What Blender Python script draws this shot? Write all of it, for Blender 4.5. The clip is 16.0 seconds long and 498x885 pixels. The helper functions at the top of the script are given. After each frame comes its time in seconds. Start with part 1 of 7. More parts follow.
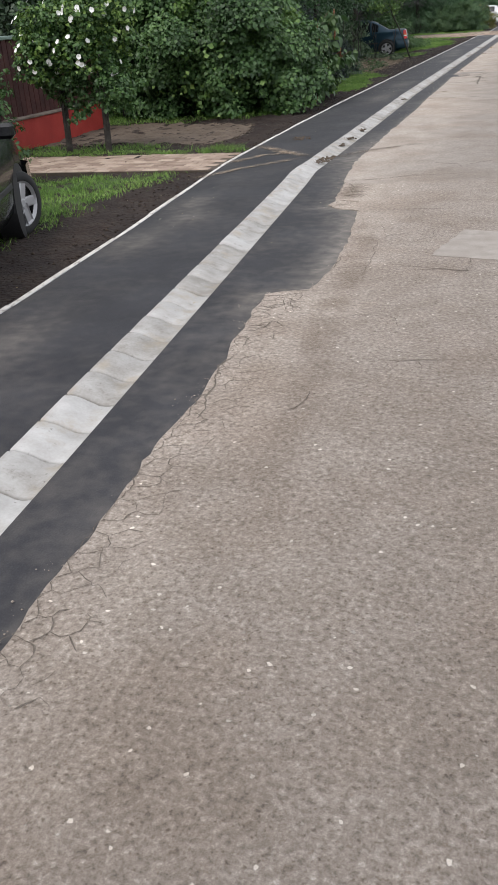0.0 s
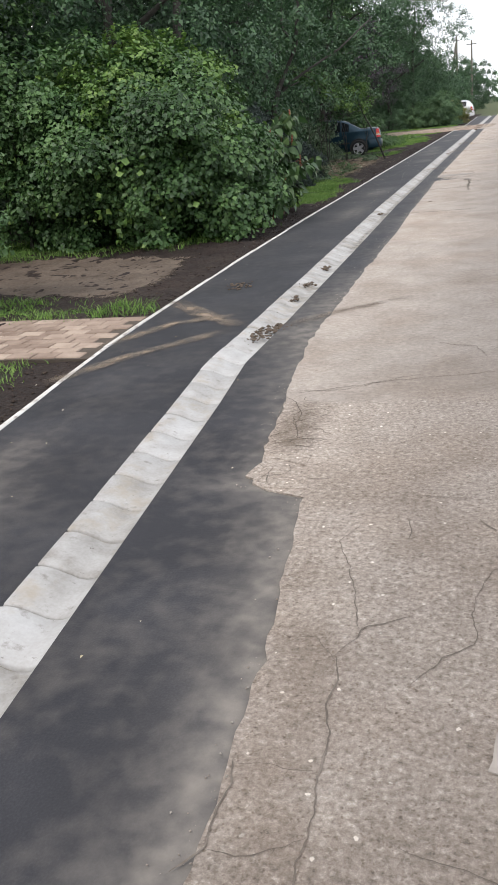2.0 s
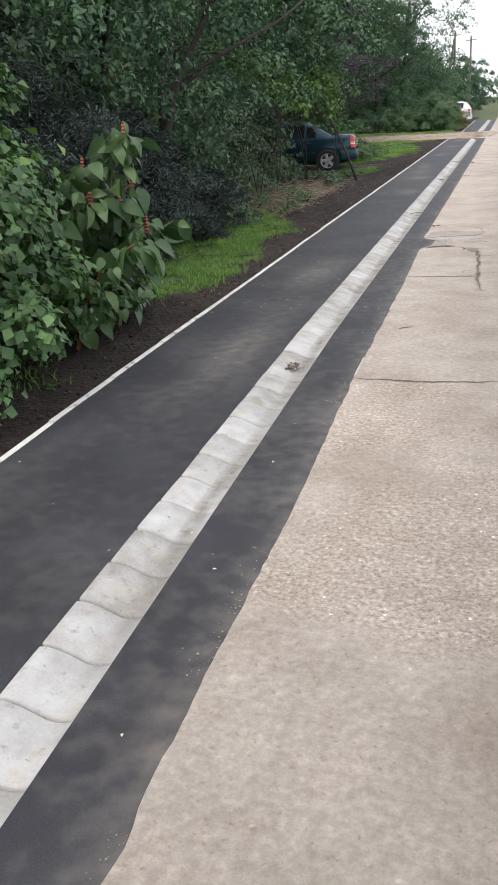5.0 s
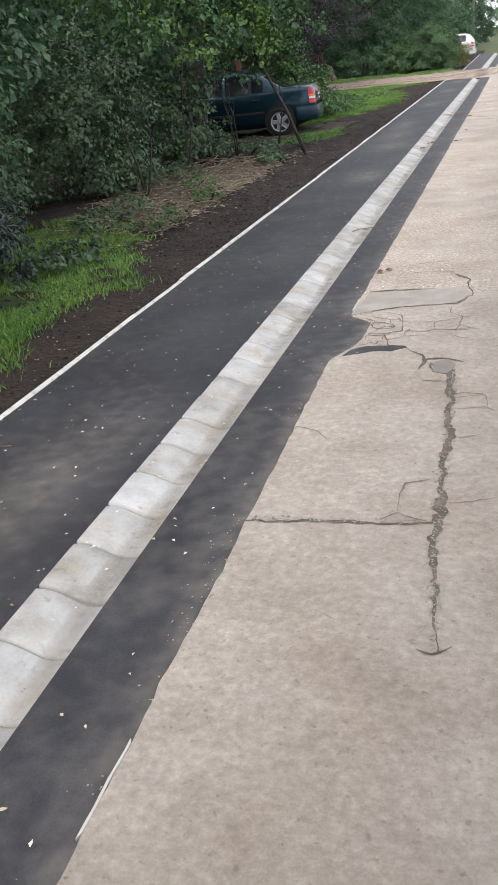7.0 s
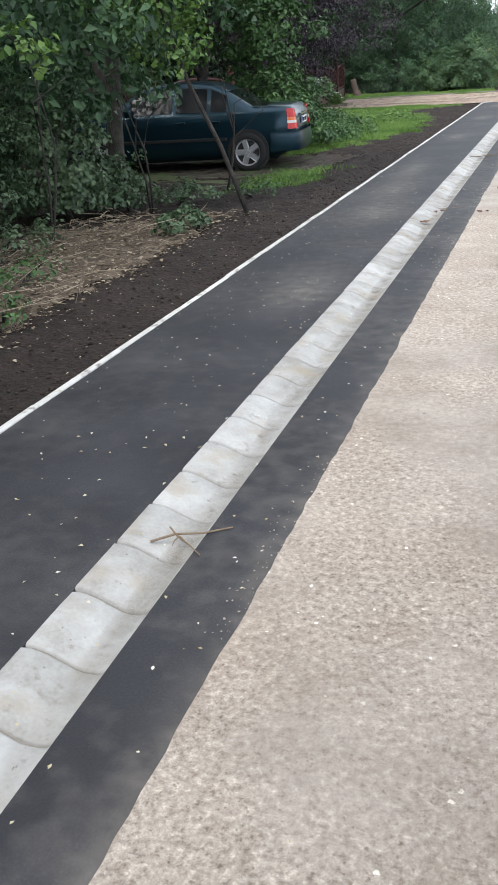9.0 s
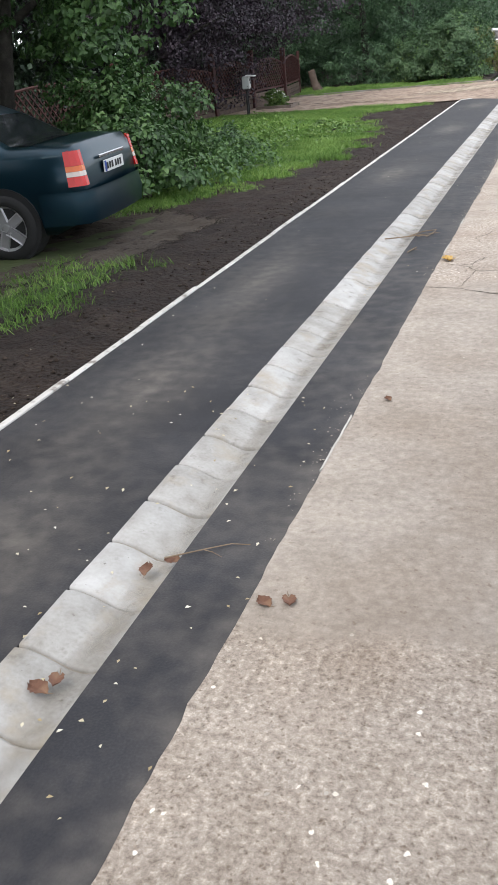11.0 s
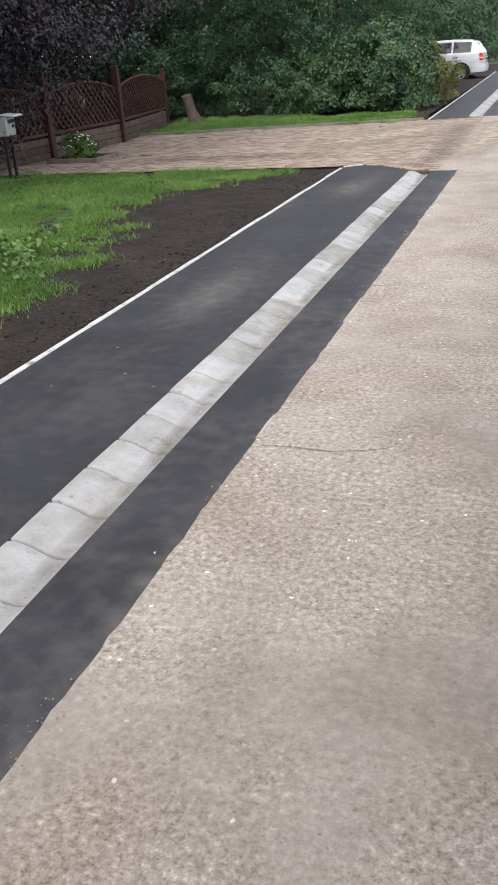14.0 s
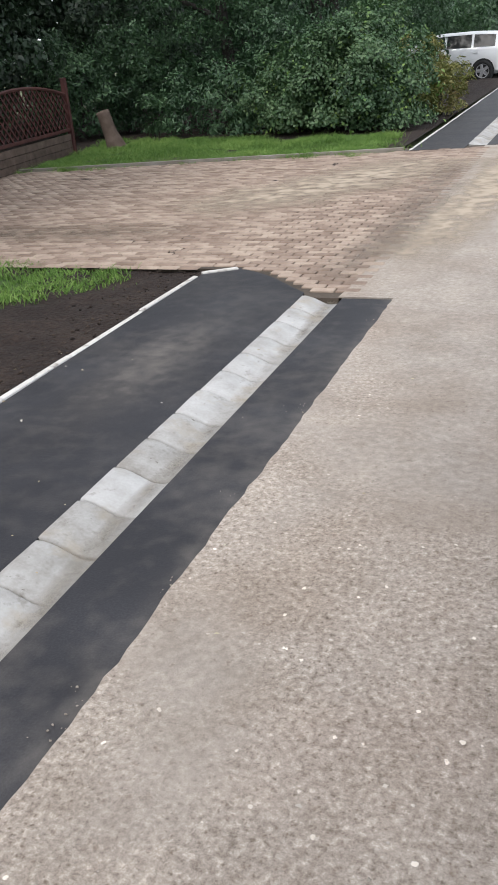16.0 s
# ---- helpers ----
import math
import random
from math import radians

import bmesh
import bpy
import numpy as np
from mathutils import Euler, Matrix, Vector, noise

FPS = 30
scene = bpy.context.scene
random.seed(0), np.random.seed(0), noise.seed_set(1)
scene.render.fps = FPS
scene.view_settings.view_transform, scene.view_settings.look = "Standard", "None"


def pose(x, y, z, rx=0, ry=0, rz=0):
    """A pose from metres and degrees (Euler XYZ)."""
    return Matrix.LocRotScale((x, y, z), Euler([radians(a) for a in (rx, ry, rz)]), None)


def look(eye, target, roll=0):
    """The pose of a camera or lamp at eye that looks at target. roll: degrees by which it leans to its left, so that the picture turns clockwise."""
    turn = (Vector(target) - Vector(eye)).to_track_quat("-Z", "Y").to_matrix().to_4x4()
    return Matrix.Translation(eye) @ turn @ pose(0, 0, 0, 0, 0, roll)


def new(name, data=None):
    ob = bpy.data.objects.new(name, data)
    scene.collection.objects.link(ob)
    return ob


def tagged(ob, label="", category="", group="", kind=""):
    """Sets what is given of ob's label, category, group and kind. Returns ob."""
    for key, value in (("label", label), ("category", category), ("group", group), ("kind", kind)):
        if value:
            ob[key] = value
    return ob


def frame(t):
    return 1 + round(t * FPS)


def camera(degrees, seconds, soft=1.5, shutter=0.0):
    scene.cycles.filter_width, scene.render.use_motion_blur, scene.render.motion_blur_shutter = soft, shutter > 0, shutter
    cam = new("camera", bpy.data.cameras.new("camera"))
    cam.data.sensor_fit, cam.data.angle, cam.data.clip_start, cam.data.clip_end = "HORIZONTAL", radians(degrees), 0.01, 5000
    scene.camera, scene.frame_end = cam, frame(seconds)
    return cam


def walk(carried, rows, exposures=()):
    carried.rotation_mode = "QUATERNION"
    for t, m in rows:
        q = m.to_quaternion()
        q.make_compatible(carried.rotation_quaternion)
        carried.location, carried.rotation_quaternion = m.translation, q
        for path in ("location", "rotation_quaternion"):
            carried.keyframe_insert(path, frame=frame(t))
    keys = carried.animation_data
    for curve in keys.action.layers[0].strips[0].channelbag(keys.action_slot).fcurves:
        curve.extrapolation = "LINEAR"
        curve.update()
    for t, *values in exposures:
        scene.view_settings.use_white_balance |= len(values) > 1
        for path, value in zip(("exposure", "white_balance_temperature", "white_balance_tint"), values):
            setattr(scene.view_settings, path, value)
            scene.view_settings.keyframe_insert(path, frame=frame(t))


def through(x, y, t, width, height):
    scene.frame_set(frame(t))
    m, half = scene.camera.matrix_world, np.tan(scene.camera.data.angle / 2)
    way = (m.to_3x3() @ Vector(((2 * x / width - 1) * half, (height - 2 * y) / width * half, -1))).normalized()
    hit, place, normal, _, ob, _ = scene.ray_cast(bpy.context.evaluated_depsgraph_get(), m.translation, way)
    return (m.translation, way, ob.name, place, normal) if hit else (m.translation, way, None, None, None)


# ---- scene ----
cam = camera(33.0, 16.0)
PATH = [
    (0, (0.65, 5.106, 1.681), (0.048, 6.791, 0.787), -4.2),
    (0.5, (0.442, 6.142, 1.694), (-0.179, 7.814, 0.787), -3.1),
    (1, (0.272, 7.232, 1.704), (-0.294, 8.928, 0.808), -1.3),
    (1.5, (0.089, 8.436, 1.705), (-0.421, 10.204, 0.922), -1.0),
    (2, (-0.023, 9.72, 1.665), (-0.62, 11.492, 0.956), -6.1),
    (2.5, (-0.141, 10.901, 1.673), (-0.666, 12.699, 0.974), -4.1),
    (3, (-0.261, 12.274, 1.657), (-0.796, 14.06, 0.931), -2.8),
    (3.2, (-0.288, 12.884, 1.72), (-0.818, 14.669, 0.99), -2.3),
    (5.3, (-0.718, 19.21, 1.853), (-1.269, 20.986, 1.117), -3.3),
    (5.5, (-0.718, 19.766, 1.852), (-1.241, 21.554, 1.125), -2.9),
    (6, (-0.733, 21.59, 1.818), (-1.234, 23.374, 1.065), -2.1),
    (6.5, (-0.713, 23.366, 1.772), (-1.226, 25.127, 0.974), -4.7),
    (7, (-0.68, 25.114, 1.757), (-1.268, 26.834, 0.924), -6.5),
    (7.5, (-0.703, 26.696, 1.706), (-1.335, 28.35, 0.776), -6.1),
    (8, (-0.791, 28.237, 1.677), (-1.439, 29.871, 0.723), -3.7),
    (8.5, (-0.9, 29.837, 1.695), (-1.555, 31.522, 0.838), -2.8),
    (8.7, (-0.928, 30.421, 1.638), (-1.564, 32.13, 0.818), -3.3),
    (10.8, (-0.91, 38.358, 1.626), (-1.589, 40.048, 0.799), -5.6),
    (11, (-0.872, 39.086, 1.64), (-1.533, 40.775, 0.797), -5.4),
    (11.5, (-0.803, 40.906, 1.668), (-1.405, 42.608, 0.808), -5.5),
    (12, (-0.731, 42.525, 1.717), (-1.279, 44.258, 0.882), -4.3),
    (12.5, (-0.648, 44.384, 1.688), (-1.182, 46.118, 0.847), -4.1),
    (13, (-0.539, 46.224, 1.707), (-1.067, 47.971, 0.889), -5.8),
    (13.5, (-0.529, 48.163, 1.702), (-1.09, 49.903, 0.892), -4.4),
    (14, (-0.473, 49.924, 1.692), (-1.104, 51.626, 0.851), -4.2),
    (14.5, (-0.429, 51.499, 1.716), (-1.083, 53.196, 0.885), -4.2),
    (15, (-0.438, 53.15, 1.729), (-1.124, 54.84, 0.909), -3.5),
    (15.5, (-0.417, 54.92, 1.742), (-1.096, 56.614, 0.925), -4.0),
    (16, (-0.447, 56.66, 1.713), (-1.157, 58.326, 0.864), -5.0),
]
walk(cam, [(t, look(eye, target, roll)) for t, eye, target, roll in PATH],
     exposures=[(0, 0.16, 6500, 12), (1, 0.27, 6500, 12), (2.5, 0.36, 6500, 12), (3.2, 0.3, 6500, 12), (5.5, 0.53, 6500, 12), (6.2, 0.5, 6500, 12), (7.5, 0.57, 6350, 11), (8.6, 0.68, 6200, 9), (11, 0.58, 6400, 11),
                (11.5, 0.58, 6450, 12), (12, 0.48, 6500, 12), (13, 0.35, 6550, 12), (13.5, 0.16, 6450, 12), (14, 0.40, 6350, 12), (15, 0.48, 6250, 10), (16, 0.32, 6350, 11)])

# ---- world and light ----
SUN_UP, SUN_ROUND = 58.0, 200.0
world = bpy.data.worlds.new("overcast_sky")
scene.world = world
world.use_nodes = True
wn, wl = world.node_tree.nodes, world.node_tree.links
wn.clear()
sky = wn.new("ShaderNodeTexSky")
sky.sky_type, sky.sun_disc = "NISHITA", False
sky.sun_elevation, sky.sun_rotation = radians(SUN_UP), radians(SUN_ROUND)
sky.dust_density = 3.0
cloud = wn.new("ShaderNodeMix")
cloud.data_type = "RGBA"
cloud.inputs["Factor"].default_value = 0.72
cloud.inputs["B"].default_value = (11.0, 11.4, 11.9, 1)
wbg = wn.new("ShaderNodeBackground")
wbg.inputs["Strength"].default_value = 0.13
wout = wn.new("ShaderNodeOutputWorld")
wl.new(sky.outputs["Color"], cloud.inputs["A"])
wl.new(cloud.outputs["Result"], wbg.inputs["Color"])
wl.new(wbg.outputs["Background"], wout.inputs["Surface"])
sun = new("sun", bpy.data.lights.new("sun", "SUN"))
sun.data.energy, sun.data.angle, sun.data.color = 1.4, radians(20), (1.0, 0.96, 0.9)
a, e = radians(SUN_ROUND), radians(SUN_UP)
sun.matrix_world = look((0, 0, 0), (-math.sin(a) * math.cos(e), -math.cos(a) * math.cos(e), -math.sin(e)))


# ---- materials ----
def mat(name, stops, scale=6.0, fine=60.0, rough=0.85, bump=0.3, metal=0.0, spread=0.25, spec=0.4, island=False, piece=0.0, through=0.0, depth=0.01):
    """Two scales of noise run over a colour ramp; stops are colours from dark to light."""
    m = bpy.data.materials.new(name)
    m.use_nodes = True
    n, l = m.node_tree.nodes, m.node_tree.links
    b = n["Principled BSDF"]
    tc = n.new("ShaderNodeTexCoord")
    big, small = n.new("ShaderNodeTexNoise"), n.new("ShaderNodeTexNoise")
    big.inputs["Scale"].default_value, small.inputs["Scale"].default_value = scale, fine
    big.inputs["Detail"].default_value, small.inputs["Detail"].default_value = 5, 3
    where = tc.outputs["Object"] if island or not piece else n.new("ShaderNodeNewGeometry").outputs["Position"]
    for t in (big, small):
        l.new(where, t.inputs["Vector"])
    mix = n.new("ShaderNodeMath")
    mix.operation = "MULTIPLY_ADD"
    mix.inputs[1].default_value = spread
    l.new(small.outputs["Fac"], mix.inputs[0])
    take = n.new("ShaderNodeMath")
    take.operation = "MULTIPLY"
    take.inputs[1].default_value = 1.0 - spread
    l.new(big.outputs["Fac"], take.inputs[0])
    l.new(take.outputs[0], mix.inputs[2])
    last = mix.outputs[0]
    if island or piece:
        if island:
            g = n.new("ShaderNodeNewGeometry").outputs["Random Per Island"]
        else:
            g = n.new("ShaderNodeObjectInfo").outputs["Random"]
        add = n.new("ShaderNodeMath")
        add.operation = "MULTIPLY_ADD"
        add.inputs[1].default_value = piece or 0.5
        sub = n.new("ShaderNodeMath")
        sub.operation = "SUBTRACT"
        sub.inputs[1].default_value = (piece or 0.5) / 2
        l.new(g, add.inputs[0])
        l.new(last, add.inputs[2])
        l.new(add.outputs[0], sub.inputs[0])
        last = sub.outputs[0]
    ramp = n.new("ShaderNodeValToRGB")
    el = ramp.color_ramp.elements
    while len(el) < len(stops):
        el.new(0.5)
    for i, c in enumerate(stops):
        el[i].position = 0.25 + 0.5 * i / max(1, len(stops) - 1)
        el[i].color = (*c, 1)
    l.new(last, ramp.inputs["Fac"])
    l.new(ramp.outputs["Color"], b.inputs["Base Color"])
    b.inputs["Roughness"].default_value, b.inputs["Metallic"].default_value = rough, metal
    b.inputs["Specular IOR Level"].default_value = spec
    if bump:
        bp = n.new("ShaderNodeBump")
        bp.inputs["Strength"].default_value, bp.inputs["Distance"].default_value = bump, depth
        l.new(small.outputs["Fac"], bp.inputs["Height"])
        l.new(bp.outputs["Normal"], b.inputs["Normal"])
    if through:
        tr, ms = n.new("ShaderNodeBsdfTranslucent"), n.new("ShaderNodeMixShader")
        ms.inputs["Fac"].default_value = through
        l.new(ramp.outputs["Color"], tr.inputs["Color"])
        l.new(b.outputs["BSDF"], ms.inputs[1])
        l.new(tr.outputs["BSDF"], ms.inputs[2])
        l.new(ms.outputs["Shader"], n["Material Output"].inputs["Surface"])
    return m


def concrete_road():
    """Old road concrete: washed pebbles where the skin has gone, pale smooth cement elsewhere."""
    m = bpy.data.materials.new("road_concrete")
    m.use_nodes = True
    n, l = m.node_tree.nodes, m.node_tree.links
    b = n["Principled BSDF"]
    b.inputs["Roughness"].default_value = 0.8
    b.inputs["Specular IOR Level"].default_value = 0.45
    tc = n.new("ShaderNodeTexCoord")

    warp = n.new("ShaderNodeTexNoise")
    warp.inputs["Scale"].default_value, warp.inputs["Detail"].default_value = 55, 4
    l.new(tc.outputs["Object"], warp.inputs["Vector"])
    bend = n.new("ShaderNodeVectorMath")
    bend.operation = "MULTIPLY_ADD"
    bend.inputs[1].default_value = (0.022, 0.022, 0.0)
    l.new(warp.outputs["Color"], bend.inputs[0])
    l.new(tc.outputs["Object"], bend.inputs[2])

    def tex(kind, scale, detail=4):
        t = n.new(kind)
        t.inputs["Scale"].default_value = scale
        if kind == "ShaderNodeTexNoise":
            t.inputs["Detail"].default_value = detail
            l.new(tc.outputs["Object"], t.inputs["Vector"])
        else:
            l.new(bend.outputs[0], t.inputs["Vector"])
        return t

    def ramp(src, *stops):
        r = n.new("ShaderNodeValToRGB")
        while len(r.color_ramp.elements) < len(stops):
            r.color_ramp.elements.new(0.5)
        for e_, (p, c) in zip(r.color_ramp.elements, stops):
            e_.position, e_.color = p, (*c, 1)
        l.new(src, r.inputs["Fac"])
        return r.outputs["Color"]

    def mixed(fac, a_, b_, mode="MIX", amount=None):
        x = n.new("ShaderNodeMix")
        x.data_type, x.blend_type = "RGBA", mode
        if fac is not None:
            l.new(fac, x.inputs["Factor"])
        else:
            x.inputs["Factor"].default_value = amount
        l.new(a_, x.inputs["A"])
        l.new(b_, x.inputs["B"])
        return x.outputs["Result"]

    pebble = tex("ShaderNodeTexVoronoi", 92)
    coarse = tex("ShaderNodeTexNoise", 38, 10)
    coarse.inputs["Roughness"].default_value = 0.8
    skin = ramp(coarse.outputs["Fac"], (0.35, (0.080, 0.065, 0.051)), (0.45, (0.210, 0.177, 0.149)), (0.56, (0.325, 0.282, 0.245)), (0.68, (0.60, 0.548, 0.495)))
    sep = n.new("ShaderNodeSeparateColor")
    l.new(pebble.outputs["Color"], sep.inputs["Color"])
    stones_ = ramp(sep.outputs["Red"], (0.0, (0.147, 0.118, 0.096)), (0.45, (0.299, 0.256, 0.221)), (0.85, (0.407, 0.356, 0.313)), (1.0, (0.701, 0.648, 0.591)))
    rough_skin = mixed(None, skin, stones_, amount=0.16)
    spot = tex("ShaderNodeTexVoronoi", 25)
    spots = ramp(spot.outputs["Distance"], (0.15, (0.678, 0.621, 0.557)), (0.24, (0, 0, 0)))
    pick = n.new("ShaderNodeSeparateColor")
    l.new(spot.outputs["Color"], pick.inputs["Color"])
    chosen = ramp(pick.outputs["Green"], (0.86, (0, 0, 0)), (0.95, (1, 1, 1)))
    bright = mixed(None, spots, chosen, "MULTIPLY", 1.0)
    rough_skin = mixed(None, rough_skin, bright, "LIGHTEN", 1.0)
    pit = ramp(tex("ShaderNodeTexVoronoi", 44).outputs["Distance"], (0.06, (0.55, 0.51, 0.47)), (0.26, (1, 1, 1)))
    rough_skin = mixed(None, rough_skin, pit, "MULTIPLY", 1.0)
    cem = tex("ShaderNodeTexNoise", 24, 9)
    cem.inputs["Roughness"].default_value = 0.78
    cement = ramp(cem.outputs["Fac"], (0.30, (0.175, 0.152, 0.131)), (0.5, (0.250, 0.219, 0.192)), (0.70, (0.345, 0.307, 0.272)))
    xyz = n.new("ShaderNodeSeparateXYZ")
    l.new(tc.outputs["Object"], xyz.inputs["Vector"])
    along = n.new("ShaderNodeMath")
    along.operation = "DIVIDE"
    along.inputs[1].default_value = 80.0
    l.new(xyz.outputs["Y"], along.inputs[0])
    worn = ramp(along.outputs[0], *[(y_ / 80, (s_, s_, s_)) for y_, s_ in ((0, 0.05), (14.3, 0.05), (15, 0.8), (20.5, 0.75), (21.2, 0.35), (24.1, 0.4), (24.3, 0.95), (30, 0.9), (31, 0.75), (31.6, 0.2), (34, 0.5), (38, 0.3), (41.0, 0.1),
                                                                                (41.3, 0.9), (45.0, 0.85), (45.3, 0.3), (47, 0.35), (51, 0.35), (53, 0.35), (56, 0.3), (57.2, 0.2), (59.0, 0.3), (60.2, 0.7), (75, 0.8))])
    mixn = n.new("ShaderNodeMath")
    mixn.operation = "MULTIPLY_ADD"
    mixn.inputs[1].default_value = 1.7
    l.new(tex("ShaderNodeTexNoise", 0.9, 7).outputs["Fac"], mixn.inputs[0])
    l.new(worn, mixn.inputs[2])
    lower = n.new("ShaderNodeMath")
    lower.operation = "SUBTRACT"
    lower.inputs[1].default_value = 0.85
    l.new(mixn.outputs[0], lower.inputs[0])
    where = ramp(lower.outputs[0], (0.35, (0, 0, 0)), (0.65, (1, 1, 1)))
    col = mixed(where, rough_skin, cement)
    stain = ramp(tex("ShaderNodeTexNoise", 1.3, 6).outputs["Fac"], (0.34, (0.82, 0.78, 0.74)), (0.55, (1, 1, 1)), (0.75, (1.05, 1.05, 1.04)))
    col = mixed(None, col, stain, "MULTIPLY", 0.85)
    speck = ramp(tex("ShaderNodeTexNoise", 34, 2).outputs["Fac"], (0.28, (0.701, 0.654, 0.614)), (0.37, (1, 1, 1)))
    col = mixed(None, col, speck, "MULTIPLY", 0.8)
    # dusty and bleached beside the new strip, darker where wheels run
    drift = n.new("ShaderNodeMath")
    drift.operation = "MULTIPLY_ADD"
    drift.inputs[1].default_value = 0.9
    l.new(tex("ShaderNodeTexNoise", 1.7, 6).outputs["Fac"], drift.inputs[0])
    l.new(xyz.outputs["X"], drift.inputs[2])
    span = n.new("ShaderNodeMapRange")
    span.inputs["From Min"].default_value, span.inputs["From Max"].default_value = -1.4, 1.0
    l.new(drift.outputs[0], span.inputs["Value"])
    col = mixed(None, col, ramp(span.outputs["Result"], (0.0, (1.50, 1.49, 1.46)), (0.32, (1.30, 1.29, 1.27)), (0.62, (0.98, 0.97, 0.96)), (1.0, (0.88, 0.87, 0.86))), "MULTIPLY", 1.0)
    blotch = ramp(tex("ShaderNodeTexNoise", 4.2, 8).outputs["Fac"], (0.36, (0.86, 0.845, 0.82)), (0.52, (1, 1, 1)), (0.66, (1.12, 1.12, 1.11)))
    col = mixed(None, col, blotch, "MULTIPLY", 0.6)
    rust = ramp(tex("ShaderNodeTexNoise", 0.8, 6).outputs["Fac"], (0.56, (1, 1, 1)), (0.72, (0.98, 0.80, 0.72)))
    col = mixed(None, col, rust, "MULTIPLY", 0.12)
    l.new(col, b.inputs["Base Color"])
    bp = n.new("ShaderNodeBump")
    bp.inputs["Strength"].default_value, bp.inputs["Distance"].default_value = 0.9, 0.014
    l.new(coarse.outputs["Fac"], bp.inputs["Height"])
    l.new(bp.outputs["Normal"], b.inputs["Normal"])
    return m


def asphalt_mat(name, dust):
    """New asphalt, nearly black, with pale dust lying in soft patches."""
    m = mat(name, [(0.0130, 0.0131, 0.0156), (0.0245, 0.0246, 0.0284), (0.047, 0.047, 0.0520)], 1.6, 120, 0.68, 0.4, spread=0.42, spec=0.3, depth=0.004)
    n, l = m.node_tree.nodes, m.node_tree.links
    b = n["Principled BSDF"]
    old = b.inputs["Base Color"].links[0].from_socket
    tc = [x for x in n if x.type == "TEX_COORD"][0]
    no, no2 = n.new("ShaderNodeTexNoise"), n.new("ShaderNodeTexNoise")
    no.inputs["Scale"].default_value, no.inputs["Detail"].default_value = 1.3, 9
    no2.inputs["Scale"].default_value, no2.inputs["Detail"].default_value = 9.0, 8
    r = n.new("ShaderNodeValToRGB")
    r.color_ramp.elements[0].position, r.color_ramp.elements[1].position = 0.48, 0.78
    mul = n.new("ShaderNodeMath")
    mul.operation = "MULTIPLY_ADD"
    mul.inputs[1].default_value = 0.5
    l.new(tc.outputs["Object"], no.inputs["Vector"])
    l.new(tc.outputs["Object"], no2.inputs["Vector"])
    half = n.new("ShaderNodeMath")
    half.operation = "MULTIPLY"
    half.inputs[1].default_value = 0.55
    l.new(no2.outputs["Fac"], half.inputs[0])
    l.new(no.outputs["Fac"], mul.inputs[0])
    l.new(half.outputs[0], mul.inputs[2])
    l.new(mul.outputs[0], r.inputs["Fac"])
    amt = n.new("ShaderNodeMath")
    amt.operation = "MULTIPLY"
    amt.inputs[1].default_value = dust
    l.new(r.outputs["Color"], amt.inputs[0])
    # loose dust where the mesh says that it lies, broken up by the finer noise
    lies, ragged, more = n.new("ShaderNodeAttribute"), n.new("ShaderNodeMapRange"), n.new("ShaderNodeMath")
    lies.attribute_name = "dust"
    ragged.inputs["From Min"].default_value, ragged.inputs["From Max"].default_value = 0.05, 0.78
    l.new(no2.outputs["Fac"], ragged.inputs["Value"])
    more.operation, more.use_clamp = "MULTIPLY_ADD", True
    l.new(lies.outputs["Fac"], more.inputs[0])
    l.new(ragged.outputs["Result"], more.inputs[1])
    l.new(amt.outputs[0], more.inputs[2])
    x = n.new("ShaderNodeMix")
    x.data_type = "RGBA"
    x.inputs["B"].default_value = (0.24, 0.213, 0.183, 1)
    l.new(more.outputs[0], x.inputs["Factor"])
    l.new(old, x.inputs["A"])
    l.new(x.outputs["Result"], b.inputs["Base Color"])
    return m


CONCRETE = concrete_road()
ASPHALT = asphalt_mat("new_asphalt", 0.15)
ASPHALT_WORN = asphalt_mat("dusty_asphalt", 0.24)


def stained(m, layers):
    """Adds stains to a material: (scale, from, to, colour, amount), each a ragged noise patch in the world's space."""
    n, l = m.node_tree.nodes, m.node_tree.links
    b = n["Principled BSDF"]
    pos = n.new("ShaderNodeNewGeometry").outputs["Position"]
    for k, (scale, lo_, hi_, colour, amount) in enumerate(layers):
        old = b.inputs["Base Color"].links[0].from_socket
        shift = n.new("ShaderNodeVectorMath")
        shift.operation = "ADD"
        shift.inputs[1].default_value = (3.7 * k, 1.9 * k, 5.3 * k)
        l.new(pos, shift.inputs[0])
        no = n.new("ShaderNodeTexNoise")
        no.inputs["Scale"].default_value, no.inputs["Detail"].default_value, no.inputs["Roughness"].default_value = scale, 8, 0.62
        l.new(shift.outputs[0], no.inputs["Vector"])
        r = n.new("ShaderNodeValToRGB")
        r.color_ramp.elements[0].position, r.color_ramp.elements[1].position = lo_, hi_
        r.color_ramp.elements[1].color = (amount, amount, amount, 1)
        l.new(no.outputs["Fac"], r.inputs["Fac"])
        x = n.new("ShaderNodeMix")
        x.data_type = "RGBA"
        x.inputs["B"].default_value = (*colour, 1)
        l.new(r.outputs["Color"], x.inputs["Factor"])
        l.new(old, x.inputs["A"])
        l.new(x.outputs["Result"], b.inputs["Base Color"])
    return m


